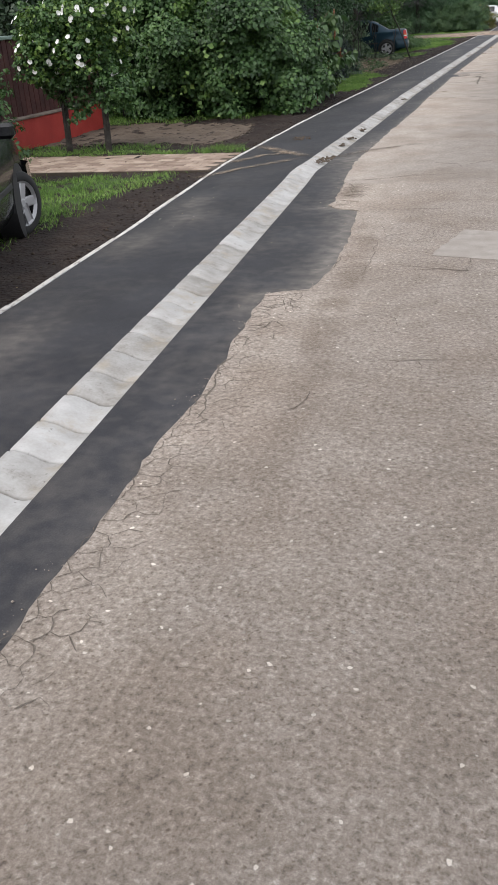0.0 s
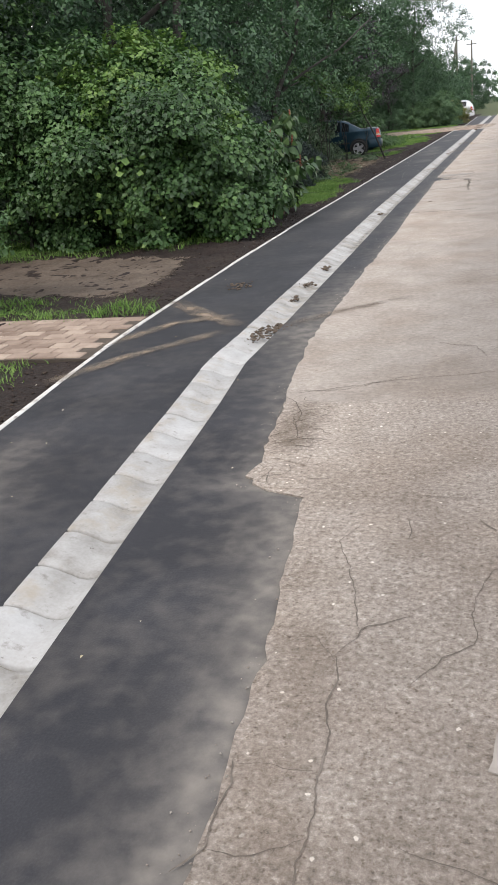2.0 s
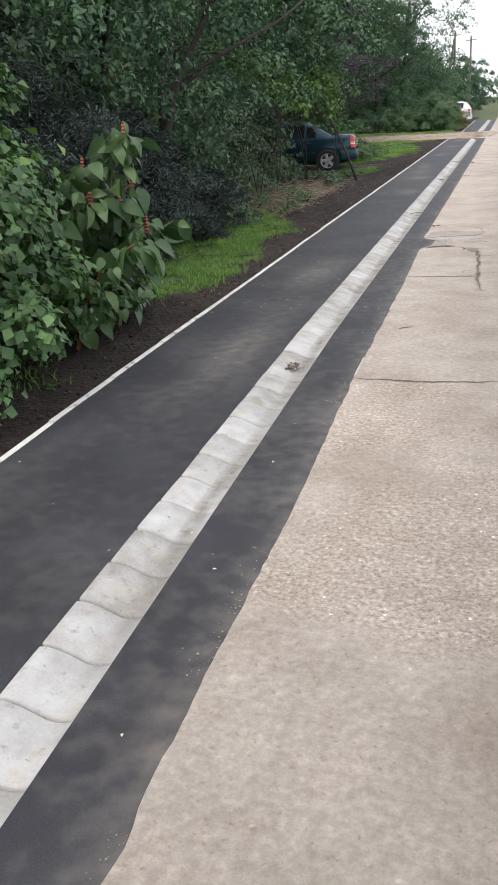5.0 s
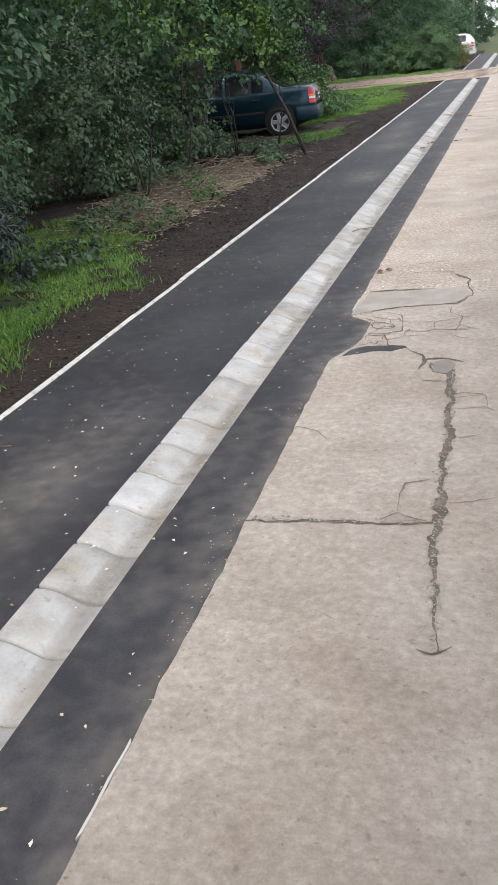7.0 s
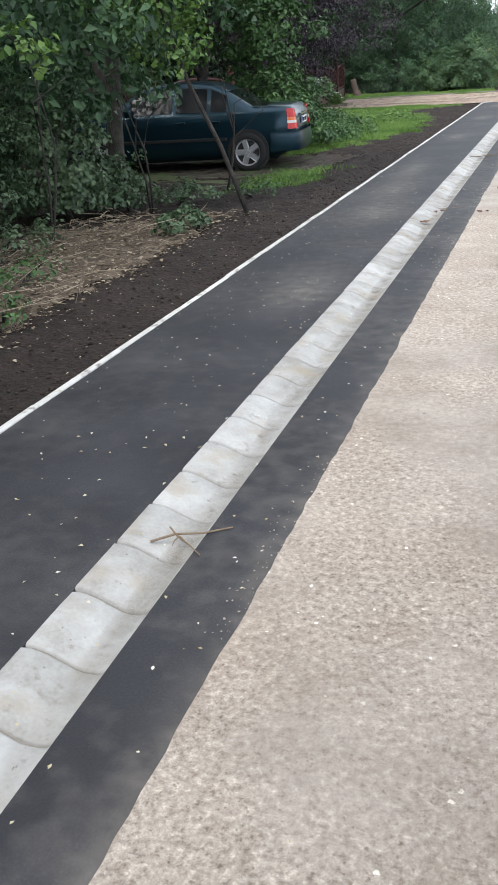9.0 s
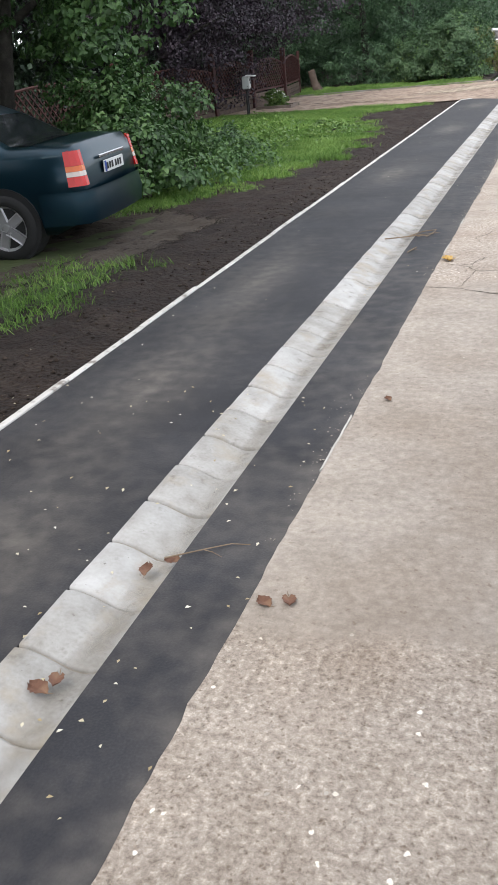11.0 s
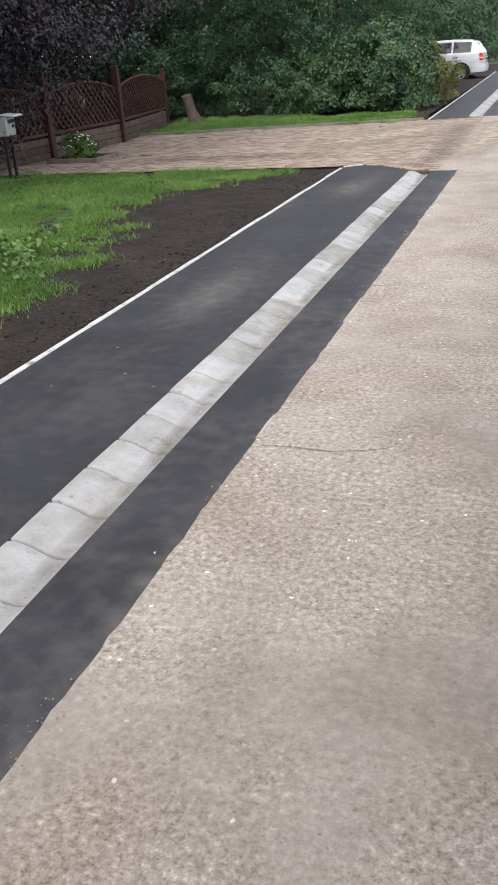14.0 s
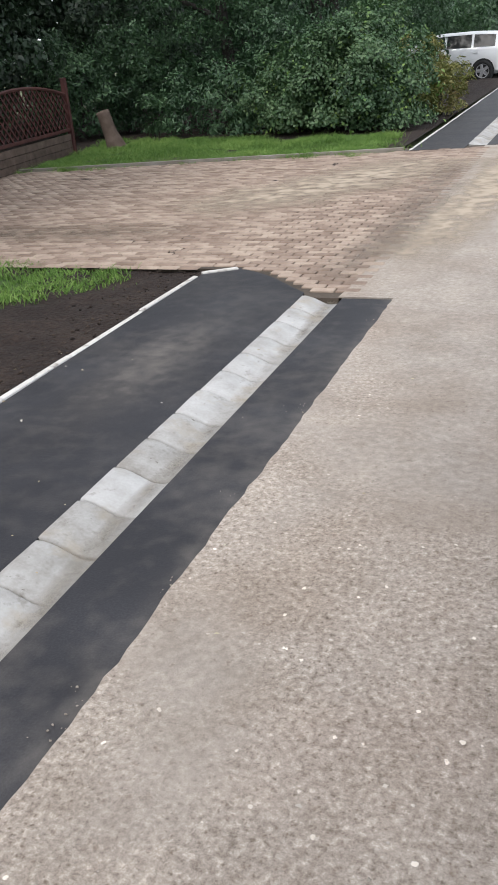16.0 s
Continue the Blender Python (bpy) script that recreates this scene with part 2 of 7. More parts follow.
CHANNEL = stained(mat("channel_concrete", [(0.225, 0.212, 0.192), (0.31, 0.30, 0.283), (0.37, 0.363, 0.35), (0.435, 0.43, 0.42)], 7, 70, 0.8, 0.4, piece=0.3, depth=0.004),
                  [(4.5, 0.52, 0.72, (0.30, 0.255, 0.19), 0.75), (13, 0.60, 0.72, (0.16, 0.145, 0.125), 0.7), (30, 0.66, 0.72, (0.10, 0.085, 0.07), 0.8)])
MORTAR = mat("dirty_mortar", [(0.14, 0.12, 0.095), (0.26, 0.235, 0.20), (0.38, 0.36, 0.33)], 2.2, 60, spread=0.35)
EDGE_WHITE = stained(mat("edging_concrete", [(0.40, 0.38, 0.35), (0.54, 0.52, 0.49), (0.64, 0.62, 0.59)], 4, 80, 0.85, 0.3, piece=0.15, depth=0.004), [(11, 0.54, 0.66, (0.12, 0.09, 0.068), 0.75)])
SOIL = stained(mat("dark_soil", [(0.008, 0.0049, 0.004), (0.019, 0.0115, 0.0085), (0.046, 0.030, 0.0215)], 2.2, 26, 0.95, 1.0, spread=0.5, depth=0.05),
               [(1.6, 0.52, 0.68, (0.046, 0.031, 0.022), 0.45), (14, 0.56, 0.70, (0.066, 0.046, 0.033), 0.4)])
DIRT = mat("trodden_dirt", [(0.045, 0.033, 0.024), (0.095, 0.072, 0.053), (0.155, 0.122, 0.093)], 2.0, 28, 0.95, 0.8, spread=0.4, depth=0.02)
LITTER = mat("leaf_litter", [(0.035, 0.026, 0.018), (0.10, 0.074, 0.050), (0.24, 0.185, 0.13)], 5, 45, 0.9, 0.8, spread=0.5, depth=0.02)
TURF = mat("turf", [(0.018, 0.035, 0.008), (0.04, 0.075, 0.014), (0.07, 0.11, 0.025)], 3, 50, 0.95, 0.8, spread=0.4, depth=0.02)
FAR_GROUND = mat("far_ground", [(0.03, 0.045, 0.014), (0.06, 0.075, 0.025), (0.10, 0.10, 0.05)], 0.3, 6, 0.95, 0.3, depth=0.05)
CRACK = mat("crack_dirt", [(0.045, 0.037, 0.030), (0.085, 0.07, 0.056), (0.17, 0.145, 0.12)], 11, 90, 0.95, 0.5, depth=0.01)
HAIRLINE = mat("hairline_crack", [(0.075, 0.062, 0.050), (0.125, 0.105, 0.086), (0.20, 0.172, 0.145)], 9, 90, 0.95, 0.4, depth=0.006)
PAVER = mat("clay_paver", [(0.19, 0.135, 0.102), (0.285, 0.215, 0.168), (0.385, 0.305, 0.24)], 6, 90, 0.85, 0.4, piece=0.45, depth=0.004)
PAVER_BED = mat("paver_bed", [(0.045, 0.035, 0.026), (0.10, 0.08, 0.062)], 3, 60, 0.95, 0.6)
SAND = mat("sand", [(0.30, 0.23, 0.16), (0.42, 0.335, 0.245), (0.50, 0.41, 0.31)], 4, 110, 0.95, 0.5)
BARK = mat("bark", [(0.018, 0.016, 0.014), (0.04, 0.036, 0.031), (0.085, 0.076, 0.066)], 8, 60, 0.95, 1.0, depth=0.02)
TWIG = mat("dry_twig", [(0.12, 0.085, 0.055), (0.24, 0.18, 0.125)], 20, 120, 0.9, 0.4)
STRAW = mat("dead_branches", [(0.11, 0.082, 0.055), (0.23, 0.18, 0.125), (0.40, 0.33, 0.245)], 12, 80, 0.9, 0.3, island=True, piece=0.5)
WOOD_RED = mat("stained_fence_wood", [(0.030, 0.009, 0.008), (0.055, 0.017, 0.015), (0.088, 0.030, 0.024)], 5, 70, 0.7, 0.5, piece=0.2)
WOOD_BROWN = mat("damp_brown_wood", [(0.045, 0.030, 0.023), (0.085, 0.060, 0.046), (0.13, 0.098, 0.078)], 6, 70, 0.9, 0.6, piece=0.2)
WOOD_GREY = mat("weathered_wood", [(0.10, 0.078, 0.062), (0.17, 0.135, 0.11), (0.25, 0.205, 0.17)], 6, 70, 0.9, 0.6, piece=0.2)
RED_WALL = mat("red_painted_wall", [(0.24, 0.022, 0.018), (0.33, 0.034, 0.026), (0.40, 0.055, 0.04)], 3, 70, 0.7, 0.3)
POLE_WOOD = mat("pole_wood", [(0.09, 0.075, 0.06), (0.17, 0.15, 0.125), (0.24, 0.215, 0.19)], 4, 40, 0.9, 0.5)


def faded(m, scale=5.0):
    """Lets a ground cover thin out raggedly towards its border, where its cover value falls to nothing."""
    n, l = m.node_tree.nodes, m.node_tree.links
    tc = [x for x in n if x.type == "TEX_COORD"][0]
    no = n.new("ShaderNodeTexNoise")
    no.inputs["Scale"].default_value, no.inputs["Detail"].default_value, no.inputs["Roughness"].default_value = scale, 9, 0.68
    l.new(tc.outputs["Object"], no.inputs["Vector"])
    at_ = n.new("ShaderNodeAttribute")
    at_.attribute_name = "cover"
    add, r = n.new("ShaderNodeMath"), n.new("ShaderNodeMapRange")
    add.operation = "ADD"
    l.new(no.outputs["Fac"], add.inputs[0])
    l.new(at_.outputs["Fac"], add.inputs[1])
    r.inputs["From Min"].default_value, r.inputs["From Max"].default_value = 0.66, 0.90
    l.new(add.outputs[0], r.inputs["Value"])
    tr, ms = n.new("ShaderNodeBsdfTransparent"), n.new("ShaderNodeMixShader")
    l.new(r.outputs["Result"], ms.inputs["Fac"])
    l.new(tr.outputs["BSDF"], ms.inputs[1])
    l.new(n["Principled BSDF"].outputs["BSDF"], ms.inputs[2])
    l.new(ms.outputs["Shader"], n["Material Output"].inputs["Surface"])
    return m


faded(LITTER), faded(TURF)
TRACK_DIRT = faded(mat("track_dirt", [(0.055, 0.041, 0.030), (0.105, 0.080, 0.060), (0.165, 0.130, 0.100)], 2.0, 28, 0.95, 0.8, spread=0.4, depth=0.02), 3.5)


def leaf_mat(name, dark, mid, light, through=0.25, rough=0.5):
    return mat(name, [dark, mid, light], 0.9, 5, rough, 0.0, spread=0.3, spec=0.45, island=True, piece=0.34, through=through)


LEAF_DARK = leaf_mat("dark_foliage", (0.023, 0.053, 0.027), (0.050, 0.107, 0.048), (0.101, 0.189, 0.081))
# LEAF_DARK with deep shade put into its colour, for wood and rear trees
LEAF_SHADED = leaf_mat("shaded_wood_foliage", (0.013, 0.027, 0.016), (0.028, 0.054, 0.028), (0.055, 0.095, 0.046))
LEAF_MID = leaf_mat("mid_foliage", (0.026, 0.060, 0.019), (0.056, 0.122, 0.036), (0.119, 0.215, 0.065))
# young leaf green, also used where skylight is coloured onto the creeper's top
LEAF_FRESH_LIT = leaf_mat("fresh_and_lit_foliage", (0.043, 0.098, 0.018), (0.097, 0.184, 0.037), (0.206, 0.310, 0.073))
LEAF_POKE = leaf_mat("broad_leaf", (0.024, 0.059, 0.016), (0.049, 0.101, 0.032), (0.097, 0.160, 0.054))
LEAF_GREY = leaf_mat("grey_conifer", (0.021, 0.036, 0.030), (0.048, 0.069, 0.060), (0.112, 0.143, 0.128), 0.1, 0.7)
LEAF_PURPLE = leaf_mat("purple_foliage", (0.012, 0.009, 0.015), (0.028, 0.017, 0.028), (0.060, 0.042, 0.060), 0.1)
LEAF_HEDGE = leaf_mat("hedge_foliage", (0.032, 0.074, 0.030), (0.070, 0.138, 0.057), (0.149, 0.233, 0.106))
LEAF_THICKET = leaf_mat("thicket_foliage", (0.038, 0.072, 0.036), (0.076, 0.127, 0.062), (0.152, 0.214, 0.110))
LEAF_YELLOW = leaf_mat("yellowing_foliage", (0.09, 0.12, 0.02), (0.19, 0.20, 0.05), (0.36, 0.28, 0.12))
GRASS = leaf_mat("grass_blades", (0.063, 0.138, 0.022), (0.136, 0.255, 0.047), (0.283, 0.414, 0.108), 0.3, 0.65)
PETAL = mat("white_petals", [(0.75, 0.75, 0.72), (0.85, 0.85, 0.82)], 20, 80, 0.6, 0.0)
BERRY = mat("berry_spike", [(0.16, 0.05, 0.03), (0.28, 0.10, 0.05)], 30, 80, 0.6, 0.3)
BROWN_LEAF = mat("dead_leaf", [(0.075, 0.036, 0.024), (0.14, 0.070, 0.045), (0.24, 0.15, 0.09)], 8, 60, 0.8, 0.2, island=True, piece=0.5)


def plain(name, colour, rough=0.5, metal=0.0, coat=0.0):
    m = mat(name, [tuple(c * 0.88 for c in colour), colour], 3, 60, rough, 0.0, metal)
    m.node_tree.nodes["Principled BSDF"].inputs["Coat Weight"].default_value = coat
    return m


PAINT_BLUE = plain("dark_teal_paint", (0.008, 0.032, 0.050), 0.28, 0.65, 0.3)
PAINT_BLACK = plain("black_paint", (0.004, 0.0045, 0.006), 0.25, 0.0, 0.3)
PAINT_WHITE = plain("white_paint", (0.72, 0.73, 0.74), 0.3, 0.0, 0.8)
GLASS_DARK = plain("tinted_window", (0.010, 0.012, 0.014), 0.10)
GLASS_DARK.node_tree.nodes["Principled BSDF"].inputs["Specular IOR Level"].default_value = 0.14
RUBBER = plain("tyre_rubber", (0.020, 0.020, 0.020), 0.85)
ALLOY = plain("alloy_rim", (0.40, 0.40, 0.41), 0.4, 0.5)
BLACK_PLASTIC = plain("black_plastic", (0.018, 0.018, 0.019), 0.6)
LAMP_RED = plain("red_lens", (0.56, 0.012, 0.010), 0.25, 0.0, 0.3)
LAMP_ORANGE = plain("orange_lens", (0.70, 0.15, 0.03), 0.25, 0.0, 0.3)
LAMP_PALE = plain("pale_lens", (0.68, 0.60, 0.54), 0.25, 0.0, 0.3)
PLATE_WHITE = plain("plate_white", (0.72, 0.73, 0.72), 0.4)
PLATE_BLUE = plain("plate_blue", (0.02, 0.06, 0.30), 0.4)
CHROME = plain("chrome", (0.6, 0.6, 0.62), 0.15, 1.0)
ORANGE = plain("orange_plastic", (0.75, 0.12, 0.03), 0.5)
DARK_EARTH = faded(mat("dark_worn_earth", [(0.026, 0.019, 0.014), (0.05, 0.038, 0.028), (0.085, 0.066, 0.05)], 2.0, 28, 0.95, 0.8, spread=0.4, depth=0.02), 3.5)
GREY_METAL = plain("grey_metal", (0.45, 0.46, 0.46), 0.5, 0.3)


# ---- helpers of this scene ----
def mesh_of(name, bm, material, smooth=False):
    me = bpy.data.meshes.new(name)
    bm.to_mesh(me)
    bm.free()
    me.materials.append(material)
    if smooth:
        me.shade_smooth()
    return me


def part(name, bm, material, parent, label="", smooth=False):
    ob = new(name, mesh_of(name, bm, material, smooth))
    ob.parent = parent
    return tagged(ob, label)


def thing(name, label, category, at=None, group="", kind=""):
    ob = new(name)
    ob.empty_display_size = 0.2
    if at is not None:
        ob.matrix_basis = at
    return tagged(ob, label, category, group, kind)


def box(bm, lo, hi, bevel=0.0, m=None):
    """A box from corner to corner, its edges rounded by bevel."""
    r = bmesh.ops.create_cube(bm, size=1)
    vs = r["verts"]
    for v in vs:
        v.co = Vector([lo[i] + (v.co[i] + 0.5) * (hi[i] - lo[i]) for i in range(3)])
        if m is not None:
            v.co = m @ v.co
    if bevel:
        bmesh.ops.bevel(bm, geom=list({e_ for v in vs for e_ in v.link_edges}), offset=bevel, segments=1, affect="EDGES", profile=0.5)
    return bm


def tube(bm, pts, radii, seg=8, caps=True):
    """A tapered tube along pts."""
    pts = [Vector(p) for p in pts]
    rings = []
    for i, p in enumerate(pts):
        d = (pts[min(i + 1, len(pts) - 1)] - pts[max(i - 1, 0)]).normalized()
        s = d.cross(Vector((0.31, 0.2, 0.93)) if abs(d.z) < 0.9 else Vector((1, 0, 0))).normalized()
        u = d.cross(s)
        rings.append([bm.verts.new(p + radii[i] * (math.cos(k * math.tau / seg) * s + math.sin(k * math.tau / seg) * u)) for k in range(seg)])
    for r0, r1 in zip(rings, rings[1:]):
        for k in range(seg):
            bm.faces.new((r0[k], r0[(k + 1) % seg], r1[(k + 1) % seg], r1[k]))
    if caps:
        bm.faces.new(rings[0][::-1])
        bm.faces.new(rings[-1])
    return bm


def raw(name, co, faces, material, parent=None, smooth=False):
    """A mesh object from arrays of corners and of triangles or quads."""
    co, faces = np.asarray(co, np.float32), np.asarray(faces, np.int32)
    me = bpy.data.meshes.new(name)
    k = faces.shape[1]
    me.vertices.add(len(co))
    me.vertices.foreach_set("co", co.ravel())
    me.loops.add(faces.size)
    me.loops.foreach_set("vertex_index", faces.ravel())
    me.polygons.add(len(faces))
    me.polygons.foreach_set("loop_start", np.arange(0, faces.size, k, dtype=np.int32))
    me.polygons.foreach_set("loop_total", np.full(len(faces), k, np.int32))
    me.update(calc_edges=True)
    me.validate()
    me.materials.append(material)
    if smooth:
        me.shade_smooth()
    ob = new(name, me)
    ob.parent = parent
    return ob


def unit(v):
    return v / np.maximum(np.linalg.norm(v, axis=1, keepdims=True), 1e-6)


def leaf_arrays(p, out, size, wide, rng, droop=0.35, fold=0.18):
    """Folded leaf blades at the points p, facing out."""
    n = len(p)
    nrm = unit(out + rng.normal(0, 0.34, (n, 3)) + np.array([0, 0, 0.35]))
    d = unit(np.cross(nrm, rng.normal(0, 1, (n, 3))) + np.array([0, 0, -droop]))
    s = unit(np.cross(d, nrm))
    nrm = np.cross(s, d)
    L = size * rng.uniform(0.55, 1.35, (n, 1))
    W = L * wide
    base, tip = p - d * L * 0.5, p + d * L * 0.5
    mid = p - d * L * 0.08
    co = np.stack([base, mid + s * W + nrm * L * fold, tip, mid - s * W + nrm * L * fold], 1).reshape(-1, 3)
    i = np.arange(n)[:, None] * 4
    return co, np.concatenate([i + [[0, 1, 2]], i + [[0, 2, 3]]], 1).reshape(-1, 3)


def broad_leaves(p, out, size, wide, rng):
    """Curved ovate leaves that hang from the points p."""
    n = len(p)
    d = unit(out * 0.6 + rng.normal(0, 0.35, (n, 3)) + np.array([0, 0, -0.75]))
    s = unit(np.cross(d, out + rng.normal(0, 0.3, (n, 3))))
    nrm = np.cross(s, d)
    L = size * rng.uniform(0.55, 1.3, (n, 1))
    rows = []
    for u, w in ((0.0, 0.06), (0.2, 0.8), (0.42, 1.0), (0.65, 0.78), (0.85, 0.4), (1.0, 0.03)):
        mid = p + d * L * u + nrm * L * (0.30 * u * (1 - u) - 0.22 * u * u)
        rows += [mid - s * L * wide * w + nrm * L * 0.06 * w, mid, mid + s * L * wide * w + nrm * L * 0.06 * w]
    co = np.stack(rows, 1).reshape(-1, 3)
    q = np.array([(3 * r + k_, 3 * r + k_ + 1, 3 * r + k_ + 4, 3 * r + k_ + 3) for r in range(5) for k_ in range(2)])
    return co, (np.arange(n)[:, None, None] * 18 + q[None]).reshape(-1, 4)


def cloud_points(clumps, n, rng, hollow=0.6, rough=0.22, sprays=0.72):
    """Points in lumpy ellipsoids, most of them near the skin; and the way outwards."""
    w = np.array([c[1][0] * c[1][1] + c[1][1] * c[1][2] + c[1][0] * c[1][2] for c in clumps])
    k = rng.choice(len(clumps), n, p=w / w.sum())
    cen, rad = np.array([c[0] for c in clumps])[k], np.array([c[1] for c in clumps])[k]
    d = unit(rng.normal(0, 1, (n, 3)))
    ph = (k * 2.4)[:, None]
    lump = 1 + rough * (np.sin(d[:, :1] * 5 + ph) * np.sin(d[:, 1:2] * 6 + 1.7 * ph) + 0.7 * np.sin(d[:, 2:] * 9 + d[:, :1] * 7 + ph))
    r = np.where(rng.random((n, 1)) < hollow, 1 - np.abs(rng.normal(0, 0.13, (n, 1))), rng.random((n, 1)) ** 0.5)
    p = cen + d * rad * r * lump
    out = unit(d / rad)
    # most leaves sit on sprays: small drooping tufts that stand out from the skin, with dark gaps between them
    tufts = max(6, 42 * len(clumps))
    j = rng.integers(0, n, tufts)
    reach = np.clip(0.27 * rad[j].mean(1, keepdims=True), 0.05, 0.6) * rng.uniform(0.5, 1.3, (tufts, 1))
    mid = cen[j] + d[j] * rad[j] * lump[j] * rng.uniform(0.70, 1.02, (tufts, 1))
    p -= d * rad * lump * r * 0.16
    on = np.flatnonzero(rng.random(n) < sprays)
    q = rng.choice(tufts, len(on), p=reach[:, 0] ** 2 / (reach ** 2).sum())
    ball = unit(rng.normal(0, 1, (len(on), 3))) * rng.random((len(on), 1)) ** 0.45
    off = ball * [1, 1, 0.62] * reach[q]
    off[:, 2] -= 0.55 * (off[:, :2] ** 2).sum(1) / reach[q, 0]
    p[on] = mid[q] + off + 0.35 * reach[q] * out[j][q]
    out[on] = unit(out[j][q] * 0.6 + ball * 0.9 + [0, 0, 0.5])
    return p, out


def foliage(name, clumps, n, size, material, parent, seed, wide=0.3, floor=0.02, hollow=0.6, rough=0.22, droop=0.35, label=""):
    rng = np.random.default_rng(seed)
    p, o = cloud_points(clumps, n, rng, hollow, rough)
    keep = p[:, 2] > floor
    co, f = leaf_arrays(p[keep], o[keep], size, wide, rng, droop)
    return tagged(raw(name, co, f, material, parent), label)


def lerp_table(table, y):
    return float(np.interp(y, [r[0] for r in table], [r[1] for r in table]))


# Lines along the street: where each strip begins, by the distance along it.
WHITE_X = [(-60, 2.65), (9.9, -2.80), (12.2, -2.97), (15.8, -3.32), (17.2, -3.38), (20, -3.45), (24, -3.50), (62, -3.50), (100, -3.50)]
LEFT_X = [(-60, 3.9), (7.9, -1.54), (11.5, -1.86), (14.6, -2.14), (15.5, -2.24), (16.6, -2.24), (20.4, -2.29), (25.5, -2.38), (36, -2.40), (100, -2.40)]
EDGE_X = [(-60, 4.3), (6.8, -0.82), (8.2, -0.88), (8.8, -0.89), (9.9, -1.02), (10.5, -1.06), (10.6, -0.78), (11.4, -0.77), (11.9, -0.80), (13.2, -0.96), (13.3, -1.26), (13.9, -1.32),
          (15.4, -1.50), (15.9, -1.56), (20, -1.62), (22, -1.62), (24.2, -1.68), (27.3, -1.70), (29.95, -1.75), (30.12, -1.67), (30.26, -1.62), (30.5, -1.60), (30.72, -1.61), (30.86, -1.78), (34, -1.77), (45, -1.75), (50, -1.72), (100, -1.71)]
GUTTER = 0.308


def white_x(y):
    return lerp_table(WHITE_X, y)


def left_x(y):
    return lerp_table(LEFT_X, y)


def edge_x(y):
    return lerp_table(EDGE_X, y)


def wob(y, k=1.0, seed=0.0):
    return k * noise.noise(Vector((y, seed, 0.3)))


def strip(name, y0, y1, step, lefts, rights, material, z=0.0, thick=0.12, parent=None, cells=1, relief=0.0, seed=0.0):
    """A long slab between two lines that run along the street."""
    ys = np.arange(y0, y1 + step * 0.5, step)
    bm = bmesh.new()
    top, low = [], []
    for y in ys:
        a_, b_ = lefts(y), rights(y)
        row = []
        for i in range(cells + 1):
            x = a_ + (b_ - a_) * i / cells
            dz = relief * noise.noise(Vector((x * 1.3, y * 1.3, seed))) if relief else 0
            row.append(bm.verts.new((x, y, z + dz)))
        top.append(row)
        low.append((bm.verts.new((a_, y, z - thick)), bm.verts.new((b_, y, z - thick))))
    for i in range(len(ys) - 1):
        for k in range(cells):
            bm.faces.new((top[i][k], top[i][k + 1], top[i + 1][k + 1], top[i + 1][k]))
        bm.faces.new((low[i][0], top[i][0], top[i + 1][0], low[i + 1][0]))
        bm.faces.new((top[i][-1], low[i][1], low[i + 1][1], top[i + 1][-1]))
    for i, flip in ((0, 1), (-1, 0)):
        f = [low[i][0], *top[i], low[i][1]]
        bm.faces.new(f if flip else f[::-1])
    return part(name, bm, material, parent)


# ---- large structure ----
bm = bmesh.new()
bmesh.ops.create_grid(bm, x_segments=40, y_segments=40, size=1200)
ground = tagged(part("ground", bm, FAR_GROUND, None), "flat grassy ground reaching to the horizon", "ground", kind="structure")
ground.location = (0, 300, -0.14)

road = tagged(strip("road", -40, 400, 0.07, lambda y: edge_x(y) + (1.0 if y < 20 else 0.22) * (wob(y * 2.2, 0.024) + wob(y * 7, 0.024, 4.0)) + wob(y * 23, 0.012, 8.0), lambda y: 3.3 + 0.084 * max(0.0, 16 - y), CONCRETE, 0.0, 0.2),
              "old cracked beige concrete road slab with washed pebbles", "road", kind="structure")
shoulder = tagged(strip("asphalt_shoulder", -40, 62.5, 0.1, lambda y: left_x(y) + GUTTER, lambda y: edge_x(y) + 0.12, ASPHALT_WORN, -0.008, 0.15, cells=10),
                  "new black asphalt strip between channel and concrete road", "asphalt", kind="structure")
pavement = tagged(strip("pavement", -40, 63.3, 0.1, lambda y: white_x(y) + 0.02 + max(0.0, y - 63.1) * 1.1, lambda y: left_x(y) if y < 62.58 else float(np.interp(y, [62.58, 62.62, 63.05, 63.2, 63.3], [-2.40, -2.44, -2.84, -3.05, -3.22])), ASPHALT, 0.0, 0.15, cells=8, relief=0.004),
                  "new black asphalt pavement with pale dust patches", "pavement", kind="structure")


def dust_on(ob, amount):
    """Stores how much loose dust lies at each point of a slab."""
    at_ = ob.data.attributes.new("dust", "FLOAT", "POINT")
    at_.data.foreach_set("value", np.array([max(0.0, min(1.0, amount(v.co.x, v.co.y))) for v in ob.data.vertices], np.float32))


def shoulder_dust(x, y):
    """Sandy dust against the old concrete, widest at its broken edge and by the paver drive."""
    gap = max(0.0, edge_x(y) - x)
    much = float(np.interp(y, [9.5, 10.6, 13.1, 13.6, 15.0, 16.3, 17.5, 19, 26, 30, 34, 62], [0.15, 0.75, 0.85, 0.45, 0.35, 0.7, 0.6, 0.3, 0.35, 0.45, 0.25, 0.2]))
    wide = float(np.interp(y, [9.5, 10.6, 13.1, 13.6, 15.0, 16.3, 17.5, 19, 62], [0.05, 0.16, 0.20, 0.12, 0.15, 0.35, 0.3, 0.08, 0.05]))
    return much * math.exp(-(gap / wide) ** 1.5)


